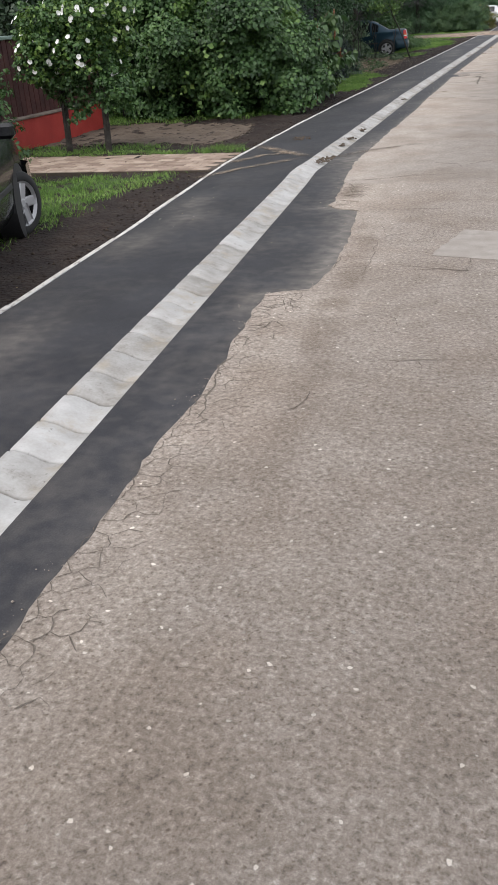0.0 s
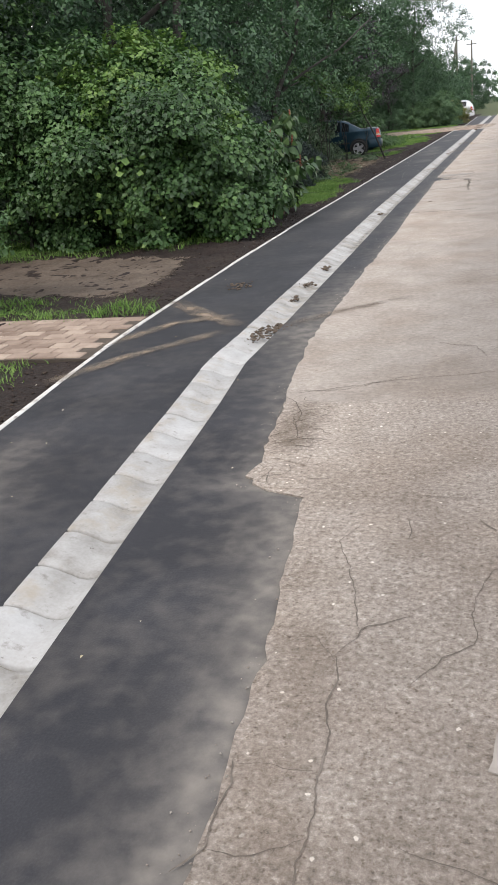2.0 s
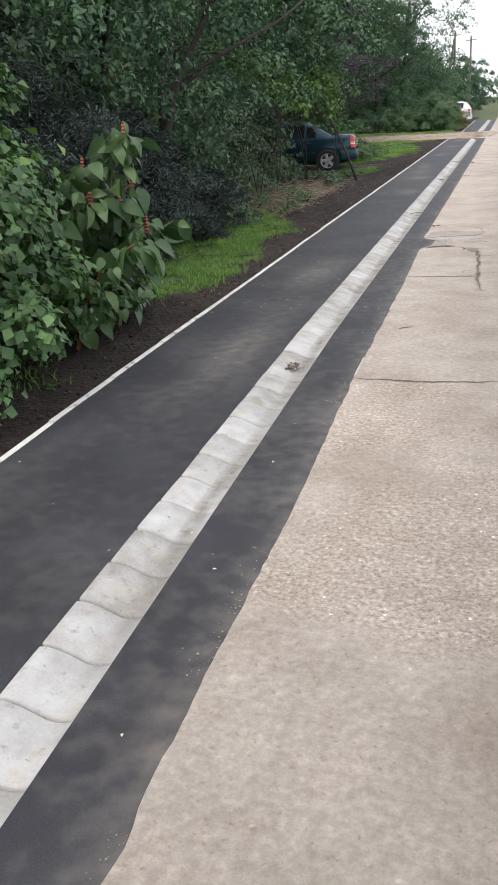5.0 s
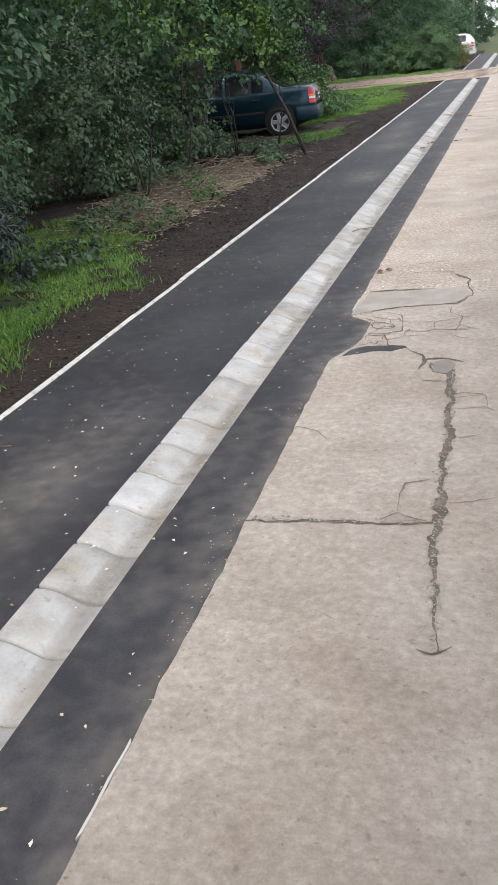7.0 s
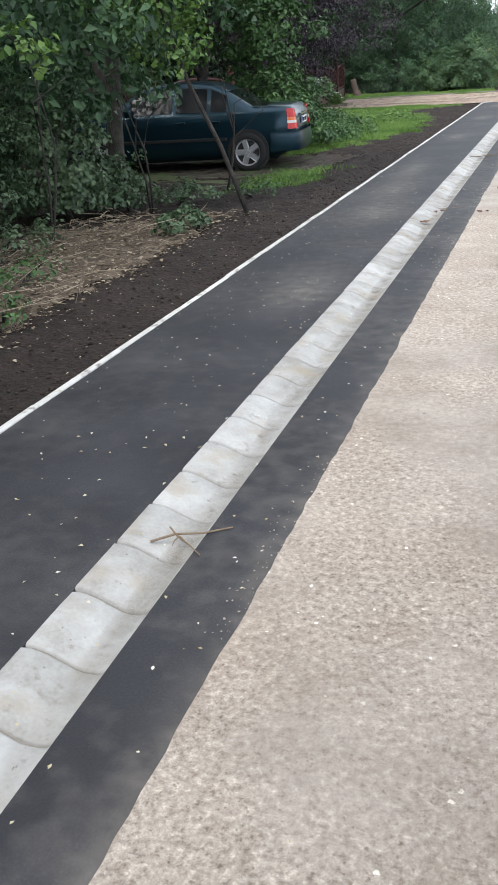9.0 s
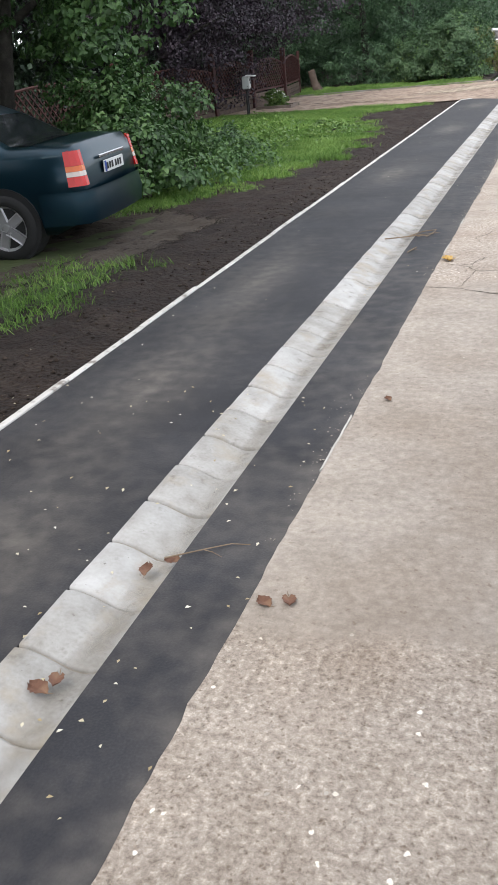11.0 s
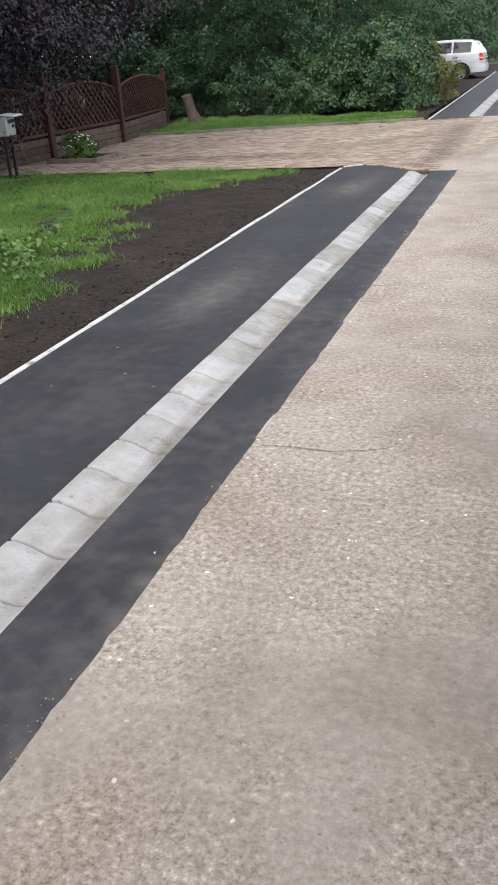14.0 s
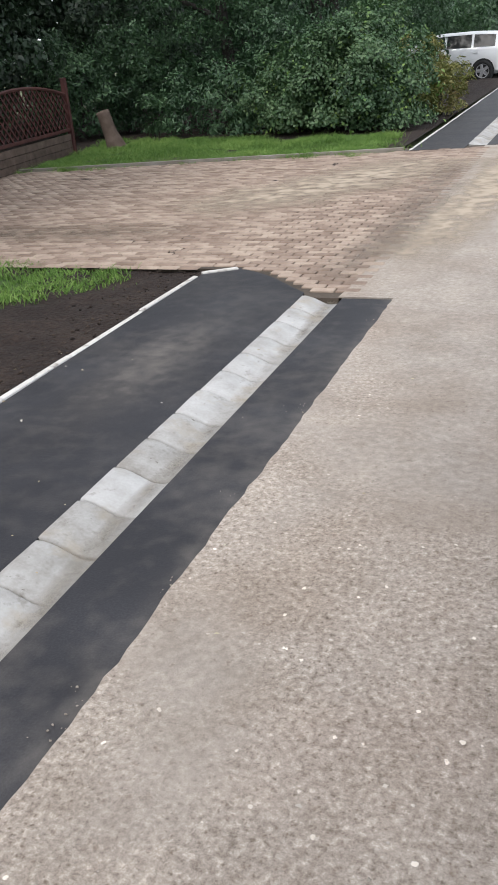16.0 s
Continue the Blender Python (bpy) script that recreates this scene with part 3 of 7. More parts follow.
SMEARS = ((-2.95, 43.0, 0.8, 0.25), (-3.05, 45.2, 1.0, 0.2), (-2.85, 41.2, 0.7, 0.3), (-2.8, 28.2, 0.8, 0.25), (-3.0, 50.6, 0.7, 0.2), (-2.7, 11.9, 0.5, 0.2), (-2.4, 9.2, 0.6, 0.22),
          (-2.9, 61.0, 0.8, 0.2), (-2.75, 24.8, 0.9, 0.2), (-2.9, 56.0, 0.8, 0.2), (-2.8, 13.6, 0.4, 0.15), (-2.75, 37.6, 0.5, 0.25), (-2.1, 7.4, 0.5, 0.25), (-2.6, 12.9, 0.4, 0.2))


def pavement_dust(x, y):
    return sum(0.42 * math.exp(-((x - a_) / w_) ** 2 - ((y - b_) / l_) ** 2) for a_, b_, l_, w_ in SMEARS if abs(y - b_) < 3)


dust_on(shoulder, shoulder_dust)
dust_on(pavement, pavement_dust)


def verge_z(x, y):
    out = max(0.0, min(1.0, (white_x(y) - x - 0.05) / 0.6))
    away = max(0.0, min(1.0, (white_x(y) - x - 0.5) / 1.6)) * math.exp(-((y - 46.5) / 4.5) ** 2)
    return -0.035 - 0.115 * away + out * (0.035 * noise.noise(Vector((x * 0.8, y * 0.8, 2))) + 0.045 * noise.noise(Vector((x * 4.5, y * 4.5, 5))) + 0.022 * noise.noise(Vector((x * 12, y * 12, 7))))


def verge_mesh(name, y0, y1, dx, dy, material):
    xs = np.concatenate([np.arange(0, 2.4, dx), np.arange(2.4, 16, dx * 3)])
    ys = np.arange(y0, y1 + dy / 2, dy)
    co = [(white_x(y) - x, y, verge_z(white_x(y) - x, y)) for y in ys for x in xs]
    k = len(xs)
    i, j = np.meshgrid(np.arange(len(ys) - 1), np.arange(k - 1), indexing="ij")
    q = (i * k + j).ravel()
    return raw(name, co, np.stack([q, q + k, q + k + 1, q + 1], 1), material, smooth=True)


verge = tagged(verge_mesh("verge_soil", 2, 110, 0.09, 0.11, SOIL), "bare dark crumbly soil verge beside the pavement", "soil", kind="structure")


def patch(name, outline, material, z, label, category, cell=0.14, ragged=0.12, relief=0.012, parent=None):
    """A thin uneven sheet inside a rounded outline that lies on the verge."""
    poly = np.array(outline, float)
    lo, hi = poly.min(0) - 0.2, poly.max(0) + 0.2

    def inside(x, y):
        c = False
        for (x0, y0), (x1, y1) in zip(poly, np.roll(poly, -1, 0)):
            if (y0 > y) != (y1 > y) and x < (x1 - x0) * (y - y0) / (y1 - y0) + x0:
                c = not c
        return c

    xs, ys = np.arange(lo[0], hi[0], cell), np.arange(lo[1], hi[1], cell)
    ids, co, faces = {}, [], []

    def vert(i, j):
        if (i, j) not in ids:
            x, y = xs[0] + i * cell, ys[0] + j * cell
            ids[i, j] = len(co)
            co.append((x + 0.3 * cell * noise.noise(Vector((x * 9, y * 9, 1))), y + 0.3 * cell * noise.noise(Vector((x * 9, y * 9, 3))), z + verge_z(x, y) + relief * noise.noise(Vector((x * 3, y * 3, 9)))))
        return ids[i, j]

    for i, x in enumerate(xs):
        for j, y in enumerate(ys):
            wx, wy = ragged * noise.noise(Vector((x * 2.3, y * 2.3, 11))) * 2, ragged * noise.noise(Vector((x * 2.3, y * 2.3, 17))) * 2
            if inside(x + cell / 2 + wx, y + cell / 2 + wy):
                faces.append((vert(i, j), vert(i + 1, j), vert(i + 1, j + 1), vert(i, j + 1)))
    ob = raw(name, co, faces, material, parent, smooth=True)
    flat, a_ = np.array(co)[:, None, :2], poly[None]
    d_ = np.roll(poly, -1, 0)[None] - a_
    u_ = np.clip(((flat - a_) * d_).sum(2) / (d_ ** 2).sum(2), 0, 1)[..., None]
    away = np.linalg.norm(flat - a_ - u_ * d_, axis=2).min(1)
    at_ = ob.data.attributes.new("cover", "FLOAT", "POINT")
    at_.data.foreach_set("value", np.clip(away / 0.45, 0, 1).astype(np.float32) * 0.6)
    return tagged(ob, label, category, kind="structure"), np.array([np.mean([co[v] for v in f], 0) for f in faces])


def grass(name, cells, cell, per_m2, height, seed, label, z=0.0, material=None):
    """Blades of grass on the cells of a patch."""
    rng = np.random.default_rng(seed)
    n = int(len(cells) * cell * cell * per_m2)
    p = cells[rng.integers(0, len(cells), n)] + np.column_stack([rng.normal(0, 0.9, (n, 2)) * cell, np.full(n, -0.005)])
    tall = np.array([0.65 + 0.7 * noise.noise(Vector((q[0] * 0.9, q[1] * 0.9, 4))) for q in p])[:, None]
    bare = np.array([noise.noise(Vector((q[0] * 1.7, q[1] * 1.7, 14))) + 0.6 * noise.noise(Vector((q[0] * 5, q[1] * 5, 19))) for q in p])
    keep = bare + rng.uniform(-0.25, 0.25, n) > -0.28
    p, tall, n = p[keep], tall[keep], int(keep.sum())
    h = height * np.maximum(0.25, tall + 0.3) * rng.uniform(0.5, 1.4, (n, 1))
    a_ = rng.uniform(0, math.tau, n)
    side = np.column_stack([np.cos(a_), np.sin(a_), np.zeros(n)]) * rng.uniform(0.0025, 0.0055, (n, 1)) * (1 + 2.5 * height)
    lean = np.column_stack([rng.normal(0, 0.4, n), rng.normal(0, 0.4, n), np.ones(n)])
    lean2 = lean * [1.9, 1.9, 1.0]
    mid, tip = p + lean * h * 0.55, p + lean2 * h
    co = np.stack([p - side, p + side, mid + side * 0.8, mid - side * 0.8, tip], 1).reshape(-1, 3)
    i = np.arange(n)[:, None] * 5
    f = np.concatenate([i + [[0, 1, 2]], i + [[0, 2, 3]], i + [[3, 2, 4]]], 1).reshape(-1, 3)
    return tagged(raw(name, co, f, material or GRASS), label, "grass", kind="stuff")


LAWNS = [
    ("front_lawn", [(-12, 9.5), (-4.3, 11.0), (-3.95, 12.7), (-3.95, 14.6), (-3.7, 15.5), (-12, 15.6)], 1200, 0.05, "short green front lawn beside the dark soil"),
    ("grass_strip", [(-10, 17.35), (-3.75, 17.3), (-4.0, 17.95), (-6.2, 18.2), (-10, 18.6)], 1100, 0.06, "narrow strip of short green grass beside pavers"),
    ("bush_grass", [(-9, 21.5), (-4.7, 21.9), (-4.1, 22.9), (-4.3, 25.2), (-9, 25)], 500, 0.08, "thin grass at the foot of a large bush"),
    ("verge_grass", [(-5.6, 27.2), (-4.1, 26.7), (-3.98, 28.6), (-4.1, 30.6), (-4.45, 33.2), (-4.9, 34.3), (-6.3, 36.0), (-7.0, 34.8), (-5.8, 32.5)], 2600, 0.06, "patch of bright green grass before dark shrubs"),
    ("car_grass", [(-5.7, 43.4), (-4.8, 43.8), (-4.45, 44.9), (-4.33, 45.8), (-4.6, 46.5), (-5.7, 46.1)], 900, 0.06, "worn grass in front of the parked car"),
    ("side_lawn", [(-9.5, 49.2), (-6.2, 48.6), (-5.5, 49.3), (-4.85, 51.2), (-4.4, 52.5), (-4.3, 55.8), (-4.8, 57.4), (-5.15, 58.7), (-5.95, 60.2), (-5.1, 61.4), (-4.6, 62.5), (-3.95, 63.1), (-10.2, 63.2), (-11, 55)], 3600, 0.06, "lush green grass beside the soil strip"),
    ("hedge_grass", [(-10.2, 69.8), (-3.6, 70.7), (-3.7, 72.0), (-4.2, 73.2), (-10.6, 74.5)], 3000, 0.085, "long green grass between driveway and hedge"),
]
for k, (name, outline, per, high, label) in enumerate(LAWNS):
    turf, cells = patch(name + "_turf", outline, TURF, 0.003, "green turf under the grass", "turf", cell=0.09, ragged=0.34)
    grass(name, cells, 0.09, per, high, 40 + k, label)
patch("dirt_track", [(-12, 18.7), (-6, 18.35), (-4.1, 18.1), (-3.9, 19.6), (-4.3, 21.2), (-6.5, 21.7), (-12, 21.8)], TRACK_DIRT, 0.006, "bare trodden brown dirt track", "dirt", cell=0.07, ragged=0.1)
patch("litter_bed", [(-6.6, 36.3), (-4.9, 34.2), (-4.42, 33.6), (-4.45, 35.4), (-4.32, 38.8), (-4.5, 41.4), (-5.3, 41.6), (-8, 39.5)], LITTER, 0.010, "bed of dry brown leaf litter", "litter", cell=0.07, ragged=0.1)
patch("car_dirt", [(-9, 44.9), (-5.4, 45.3), (-4.5, 46.0), (-4.3, 48.2), (-5.4, 49.2), (-9, 49)], DARK_EARTH, 0.008, "worn brown earth under the parked car", "dirt", cell=0.08, ragged=0.1)


# ---- parked cars ----
def car(label, paint, at, top, hips, seats, rear_box=False, length=4.25, width=1.70, lamp=(0.64, 0.95), steer=0.0):
    """A car along its own x axis, tail at 0. top: the height of the middle line; hips: the waist; seats: ends of the side windows."""
    root = thing("parked_car", label, "car", at)
    hw0 = width / 2
    zt = lambda x: float(np.interp(x, [p[0] for p in top], [p[1] for p in top]))
    cab = lambda x: max(0.0, min(1.0, (zt(x) - hips - 0.02) / 0.42))
    hw = lambda x: hw0 * float(np.interp(x, [0, 0.06, 0.25, 0.9, length - 0.9, length - 0.3, length - 0.08, length], [0.80, 0.90, 0.965, 1, 1, 0.95, 0.85, 0.72]))
    low = lambda x: float(np.interp(x, [0, 0.35, length - 0.4, length], [0.34, 0.20, 0.18, 0.24]))

    def ring(x):
        h, t, b, c = hw(x), zt(x), low(x), cab(x)
        belt = min(hips, t - 0.05)
        hr = h * (0.92 - 0.24 * c)
        return [(0, b), (h * 0.88, b), (h * 0.975, b + 0.10), (h * 1.0, b + 0.25 * (belt - b)), (h * 1.005, b + 0.6 * (belt - b)), (h * 0.985, belt - 0.03), (h * 0.955, belt), (h * 0.955 + (hr - h * 0.955) * 0.9, belt + (t - 0.03 - belt) * 0.9),
                (hr * 0.93, t - 0.012), (hr * 0.5, t - 0.002), (0, t)]

    xs = sorted({round(x, 3) for x in [*np.linspace(0, length, 44), *[p[0] for p in top]]})
    bm = bmesh.new()
    rings = []
    for x in xs:
        r = ring(x)
        rings.append([bm.verts.new((x, y, z)) for y, z in r] + [bm.verts.new((x, -y, z)) for y, z in r[-2:0:-1]])
    for r0, r1 in zip(rings, rings[1:]):
        for k in range(len(r0)):
            bm.faces.new((r0[k], r0[(k + 1) % len(r0)], r1[(k + 1) % len(r0)], r1[k]))
    bm.faces.new(rings[0])
    bm.faces.new(rings[-1][::-1])
    bmesh.ops.recalc_face_normals(bm, faces=bm.faces)
    part("body", bm, paint, root, smooth=True)
    # side windows, doors' seams and handles
    for s in (1, -1):
        for x0, x1 in zip(seats[:-1], seats[1:]):
            bm = bmesh.new()
            rows = []
            for x in np.linspace(x0 + 0.035, x1 - 0.035, 8):
                r = ring(x)
                (ya, za), (yb, zb) = r[6], r[7]
                rows.append([bm.verts.new((x, s * (ya + (yb - ya) * u + 0.007), za + (zb - za) * u)) for u in (0.06, 0.5, 0.96)])
            for r0, r1 in zip(rows, rows[1:]):
                for k in range(2):
                    f = (r0[k], r1[k], r1[k + 1], r0[k + 1])
                    bm.faces.new(f if s < 0 else f[::-1])
            part("side_window", bm, GLASS_DARK, root, "dark tinted side window", smooth=True)
        for x in seats[1:-1]:
            bm = bmesh.new()
            box(bm, (x - 0.20, s * (hw0 + 0.002) - 0.014, hips - 0.15), (x - 0.04, s * (hw0 + 0.002) + 0.014, hips - 0.115), 0.008)
            part("door_handle", bm, paint, root)
        bm = bmesh.new()
        box(bm, (1.15, s * (hw0 + 0.004) - 0.010, 0.50), (length - 1.2, s * (hw0 + 0.004) + 0.010, 0.55), 0.006)
        part("side_moulding", bm, BLACK_PLASTIC, root)
    # screens
    for lo_, hi_, name in ((seats[0] - (0.62 if not rear_box else 0.22), seats[0] + 0.02, "rear_window"), (seats[-1] - 0.05, seats[-1] + 0.60, "windscreen")):
        bm = bmesh.new()
        rows = []
        for x in np.linspace(lo_, hi_, 7):
            w = hw(x) * (0.92 - 0.24 * cab(x)) * 0.88
            rows.append([bm.verts.new((x, w * u, zt(x) + 0.008 - 0.014 * u * u)) for u in (-1, -0.5, 0, 0.5, 1)])
        for r0, r1 in zip(rows, rows[1:]):
            for k in range(4):
                bm.faces.new((r0[k], r1[k], r1[k + 1], r0[k + 1]))
        bmesh.ops.recalc_face_normals(bm, faces=bm.faces)
        part(name, bm, GLASS_DARK, root, "dark glass screen", smooth=True)
    # bumpers: a rounded band round each end
    for end in (0, 1):
        bm = bmesh.new()
        plan = [(0.42, 1.02), (0.12, 0.99), (0.0, 0.90), (-0.055, 0.70), (-0.075, 0.35), (-0.08, 0.0)]
        plan += [(x, -y) for x, y in plan[-2::-1]]
        rows = []
        for x, y in plan:
            X = x if not end else length - x
            rows.append([bm.verts.new((X, y * hw0, z)) if k != 1 else bm.verts.new((X + (-0.02 if not end else 0.02), y * hw0 * 1.01, z)) for k, z in enumerate((0.30, 0.43, 0.56, 0.60))])
        for r0, r1 in zip(rows, rows[1:]):
            for k in range(3):
                bm.faces.new((r0[k], r0[k + 1], r1[k + 1], r1[k]))
        bmesh.ops.recalc_face_normals(bm, faces=bm.faces)
        part("bumper", bm, paint, root, smooth=True)
    # tail lamps wrap round the corners
    for s in (1, -1):
        for z0, z1, m, nm in ((lamp[0], lamp[0] + 0.28 * (lamp[1] - lamp[0]), LAMP_RED, "tail_lamp"), (lamp[0] + 0.28 * (lamp[1] - lamp[0]), lamp[0] + 0.42 * (lamp[1] - lamp[0]), LAMP_PALE, "reversing_lamp"),
                              (lamp[0] + 0.42 * (lamp[1] - lamp[0]), lamp[0] + 0.58 * (lamp[1] - lamp[0]), LAMP_ORANGE, "indicator"), (lamp[0] + 0.58 * (lamp[1] - lamp[0]), lamp[1], LAMP_RED, "brake_lamp")):
            bm = bmesh.new()
            plan = [(0.12, 0.972), (0.06, 0.945), (0.0, 0.895), (-0.022, 0.85), (-0.022, 0.775), (0.10, 0.775), (0.12, 0.82)]
            f0, f1 = (z0 - lamp[0]) / (lamp[1] - lamp[0]), (z1 - lamp[0]) / (lamp[1] - lamp[0])
            a_ = [bm.verts.new((x * (1 - 0.25 * f0) + 0.05 * f0, s * y * hw0 * (1 - 0.03 * f0), z0 + 0.002)) for x, y in plan]
            b_ = [bm.verts.new((x * (1 - 0.25 * f1) + 0.05 * f1, s * y * hw0 * (1 - 0.03 * f1), z1)) for x, y in plan]
            for k in range(len(plan)):
                bm.faces.new((a_[k], a_[(k + 1) % 7], b_[(k + 1) % 7], b_[k]))
            bm.faces.new(a_)
            bm.faces.new(b_)
            bmesh.ops.recalc_face_normals(bm, faces=bm.faces)
            part(nm, bm, m, root, "glossy lens")
    # plate with unreadable bars
    bm = box(bmesh.new(), (-0.035, -0.26, 0.69), (-0.02, 0.26, 0.80), 0.003)
    plate = part("number_plate", bm, PLATE_WHITE, root, "white plate with dark bars")
    for k in range(6):
        y = -0.19 + 0.065 * k + (0.03 if k > 2 else 0)
        part("plate_bar", box(bmesh.new(), (-0.039, y, 0.715), (-0.0355, y + 0.042, 0.775)), BLACK_PLASTIC, plate)
    part("plate_band", box(bmesh.new(), (-0.039, 0.215, 0.695), (-0.0355, 0.255, 0.795)), PLATE_BLUE, plate)
    part("boot_trim", box(bmesh.new(), (-0.03, -0.33, 0.83), (-0.008, 0.33, 0.865), 0.008), CHROME, root, "bright trim bar")
    # wheels
    for x in (0.80, length - 0.84):
        for s in (1, -1):
            bm = bmesh.new()
            n = 28
            prof = [(0.205, -0.10), (0.285, -0.10), (0.303, -0.07), (0.306, 0.0), (0.303, 0.07), (0.285, 0.095), (0.225, 0.10), (0.205, 0.085)]
            rows = [[bm.verts.new((r * math.cos(i * math.tau / n), s * w, r * math.sin(i * math.tau / n))) for r, w in prof] for i in range(n)]
            for i in range(n):
                for k in range(len(prof)):
                    bm.faces.new((rows[i][k], rows[i][(k + 1) % 8], rows[(i + 1) % n][(k + 1) % 8], rows[(i + 1) % n][k]))
            bmesh.ops.recalc_face_normals(bm, faces=bm.faces)
            wheel = part("wheel", bm, RUBBER, root, "black rubber tyre on an alloy rim", smooth=True)
            wheel.location = (x, s * (hw0 - 0.062), 0.305)
            if x > 2:
                wheel.rotation_euler.z = radians(steer)
            bm = bmesh.new()
            tube(bm, [(0, s * 0.0, 0), (0, s * 0.02, 0)], [0.207, 0.207], 28)
            part("rim_dish", bm, BLACK_PLASTIC, wheel)
            bm = bmesh.new()
            tube(bm, [(0, s * 0.02, 0), (0, s * 0.085, 0), (0, s * 0.09, 0)], [0.05, 0.05, 0.035], 12)
            for i in range(5):
                q = Matrix.Rotation(i * math.tau / 5 + 0.3, 4, "Y")
                box(bm, (-0.047, min(s * 0.05, s * 0.085), 0.03), (0.047, max(s * 0.05, s * 0.085), 0.20), 0.012, q)
            for i in range(28):
                q0, q1 = i * math.tau / 28, (i + 1) * math.tau / 28
                vs = [bm.verts.new((r * math.cos(q), s * w, r * math.sin(q))) for q, r, w in ((q0, 0.212, 0.097), (q1, 0.212, 0.097), (q1, 0.188, 0.07), (q0, 0.188, 0.07))]
                bm.faces.new(vs if s < 0 else vs[::-1])
            bmesh.ops.recalc_face_normals(bm, faces=bm.faces)
            part("rim", bm, ALLOY, wheel, "silver five-spoke alloy rim")
            bm = bmesh.new()
            tube(bm, [(x, s * (hw0 - 0.2), 0.32), (x, s * (hw0 + 0.007), 0.32)], [0.352, 0.352], 28)
            part("wheel_arch", bm, BLACK_PLASTIC, root, "dark wheel arch")
    for s in (1, -1):
        bm = box(bmesh.new(), (seats[-1] - 0.12, min(s * hw0, s * (hw0 + 0.17)), hips + 0.0), (seats[-1] + 0.02, max(s * hw0, s * (hw0 + 0.17)), hips + 0.13), 0.03)
        part("mirror", bm, paint, root)
    return root


SEDAN = [(0, 0.80), (0.03, 0.93), (0.10, 1.0), (0.35, 1.015), (0.72, 1.02), (1.1, 1.24), (1.42, 1.38), (1.8, 1.425), (2.2, 1.425), (2.6, 1.37), (3.0, 1.14), (3.28, 0.985), (3.7, 0.90), (4.05, 0.78), (4.2, 0.66), (4.25, 0.5)]
WAGON = [(0, 0.85), (0.04, 1.0), (0.12, 1.12), (0.30, 1.36), (0.5, 1.43), (1.2, 1.47), (2.2, 1.46), (2.75, 1.37), (3.2, 1.12), (3.45, 1.0), (3.9, 0.92), (4.3, 0.80), (4.5, 0.66), (4.56, 0.5)]
HATCH = [(0, 0.80), (0.05, 1.0), (0.2, 1.25), (0.45, 1.42), (1.0, 1.46), (1.9, 1.45), (2.5, 1.34), (2.9, 1.10), (3.1, 1.0), (3.5, 0.93), (3.85, 0.82), (4.0, 0.66), (4.05, 0.5)]
car("dark teal sedan parked on bare earth under trees", PAINT_BLUE, pose(-5.50, 47.60, -0.15, 0, 0, 187) @ Matrix.Scale(1.09, 4), SEDAN, 0.93, [1.12, 1.45, 2.05, 2.85])
car("white estate car parked beyond the hedge", PAINT_WHITE, pose(-3.65, 92.4, -0.12, 0, 0, 178) @ Matrix.Scale(1.16, 4), WAGON, 0.98, [0.42, 1.15, 2.0, 2.95], rear_box=True, length=4.56, width=1.78, lamp=(0.70, 0.96))
car("shiny black hatchback parked on soil beside lawn", PAINT_BLACK, pose(-3.66, 9.03, -0.05, 0, 0, 112), HATCH, 0.96, [0.5, 1.2, 1.95, 2.65], rear_box=True, length=4.05, steer=-26)


# ---- fences ----
def board_fence(y0, y1, x):
    root = thing("board_fence", "dark red board fence on a low bright red wall", "fence", pose(x, 0, -0.05))
    bm = box(bmesh.new(), (-0.10, y0, -0.1), (0.10, y1, 0.50), 0.015)
    part("plinth", bm, RED_WALL, root, "bright red painted low wall")
    part("coping", box(bmesh.new(), (-0.13, y0, 0.50), (0.13, y1, 0.545), 0.01), WOOD_GREY, root)
    proto = mesh_of("board", box(bmesh.new(), (-0.012, -0.068, 0.545), (0.012, 0.068, 1.72), 0.004), WOOD_RED)
    y = y0 + 0.09
    while y < y1 - 0.05:
        b = new("board", proto)
        b.parent, b.location = root, (0.02 * math.sin(y * 40) * 0.2, y, 0.0)
        y += 0.152
    for z in (0.75, 1.5):
        part("rail", box(bmesh.new(), (-0.075, y0, z), (-0.03, y1, z + 0.07), 0.005), WOOD_RED, root)
    part("cap", box(bmesh.new(), (-0.06, y0, 1.72), (0.06, y1, 1.78), 0.01), plain("green_grey_cap", (0.20, 0.27, 0.23), 0.7), root, "grey-green capping rail")
    return root


board_fence(12.5, 21.2, -7.75)


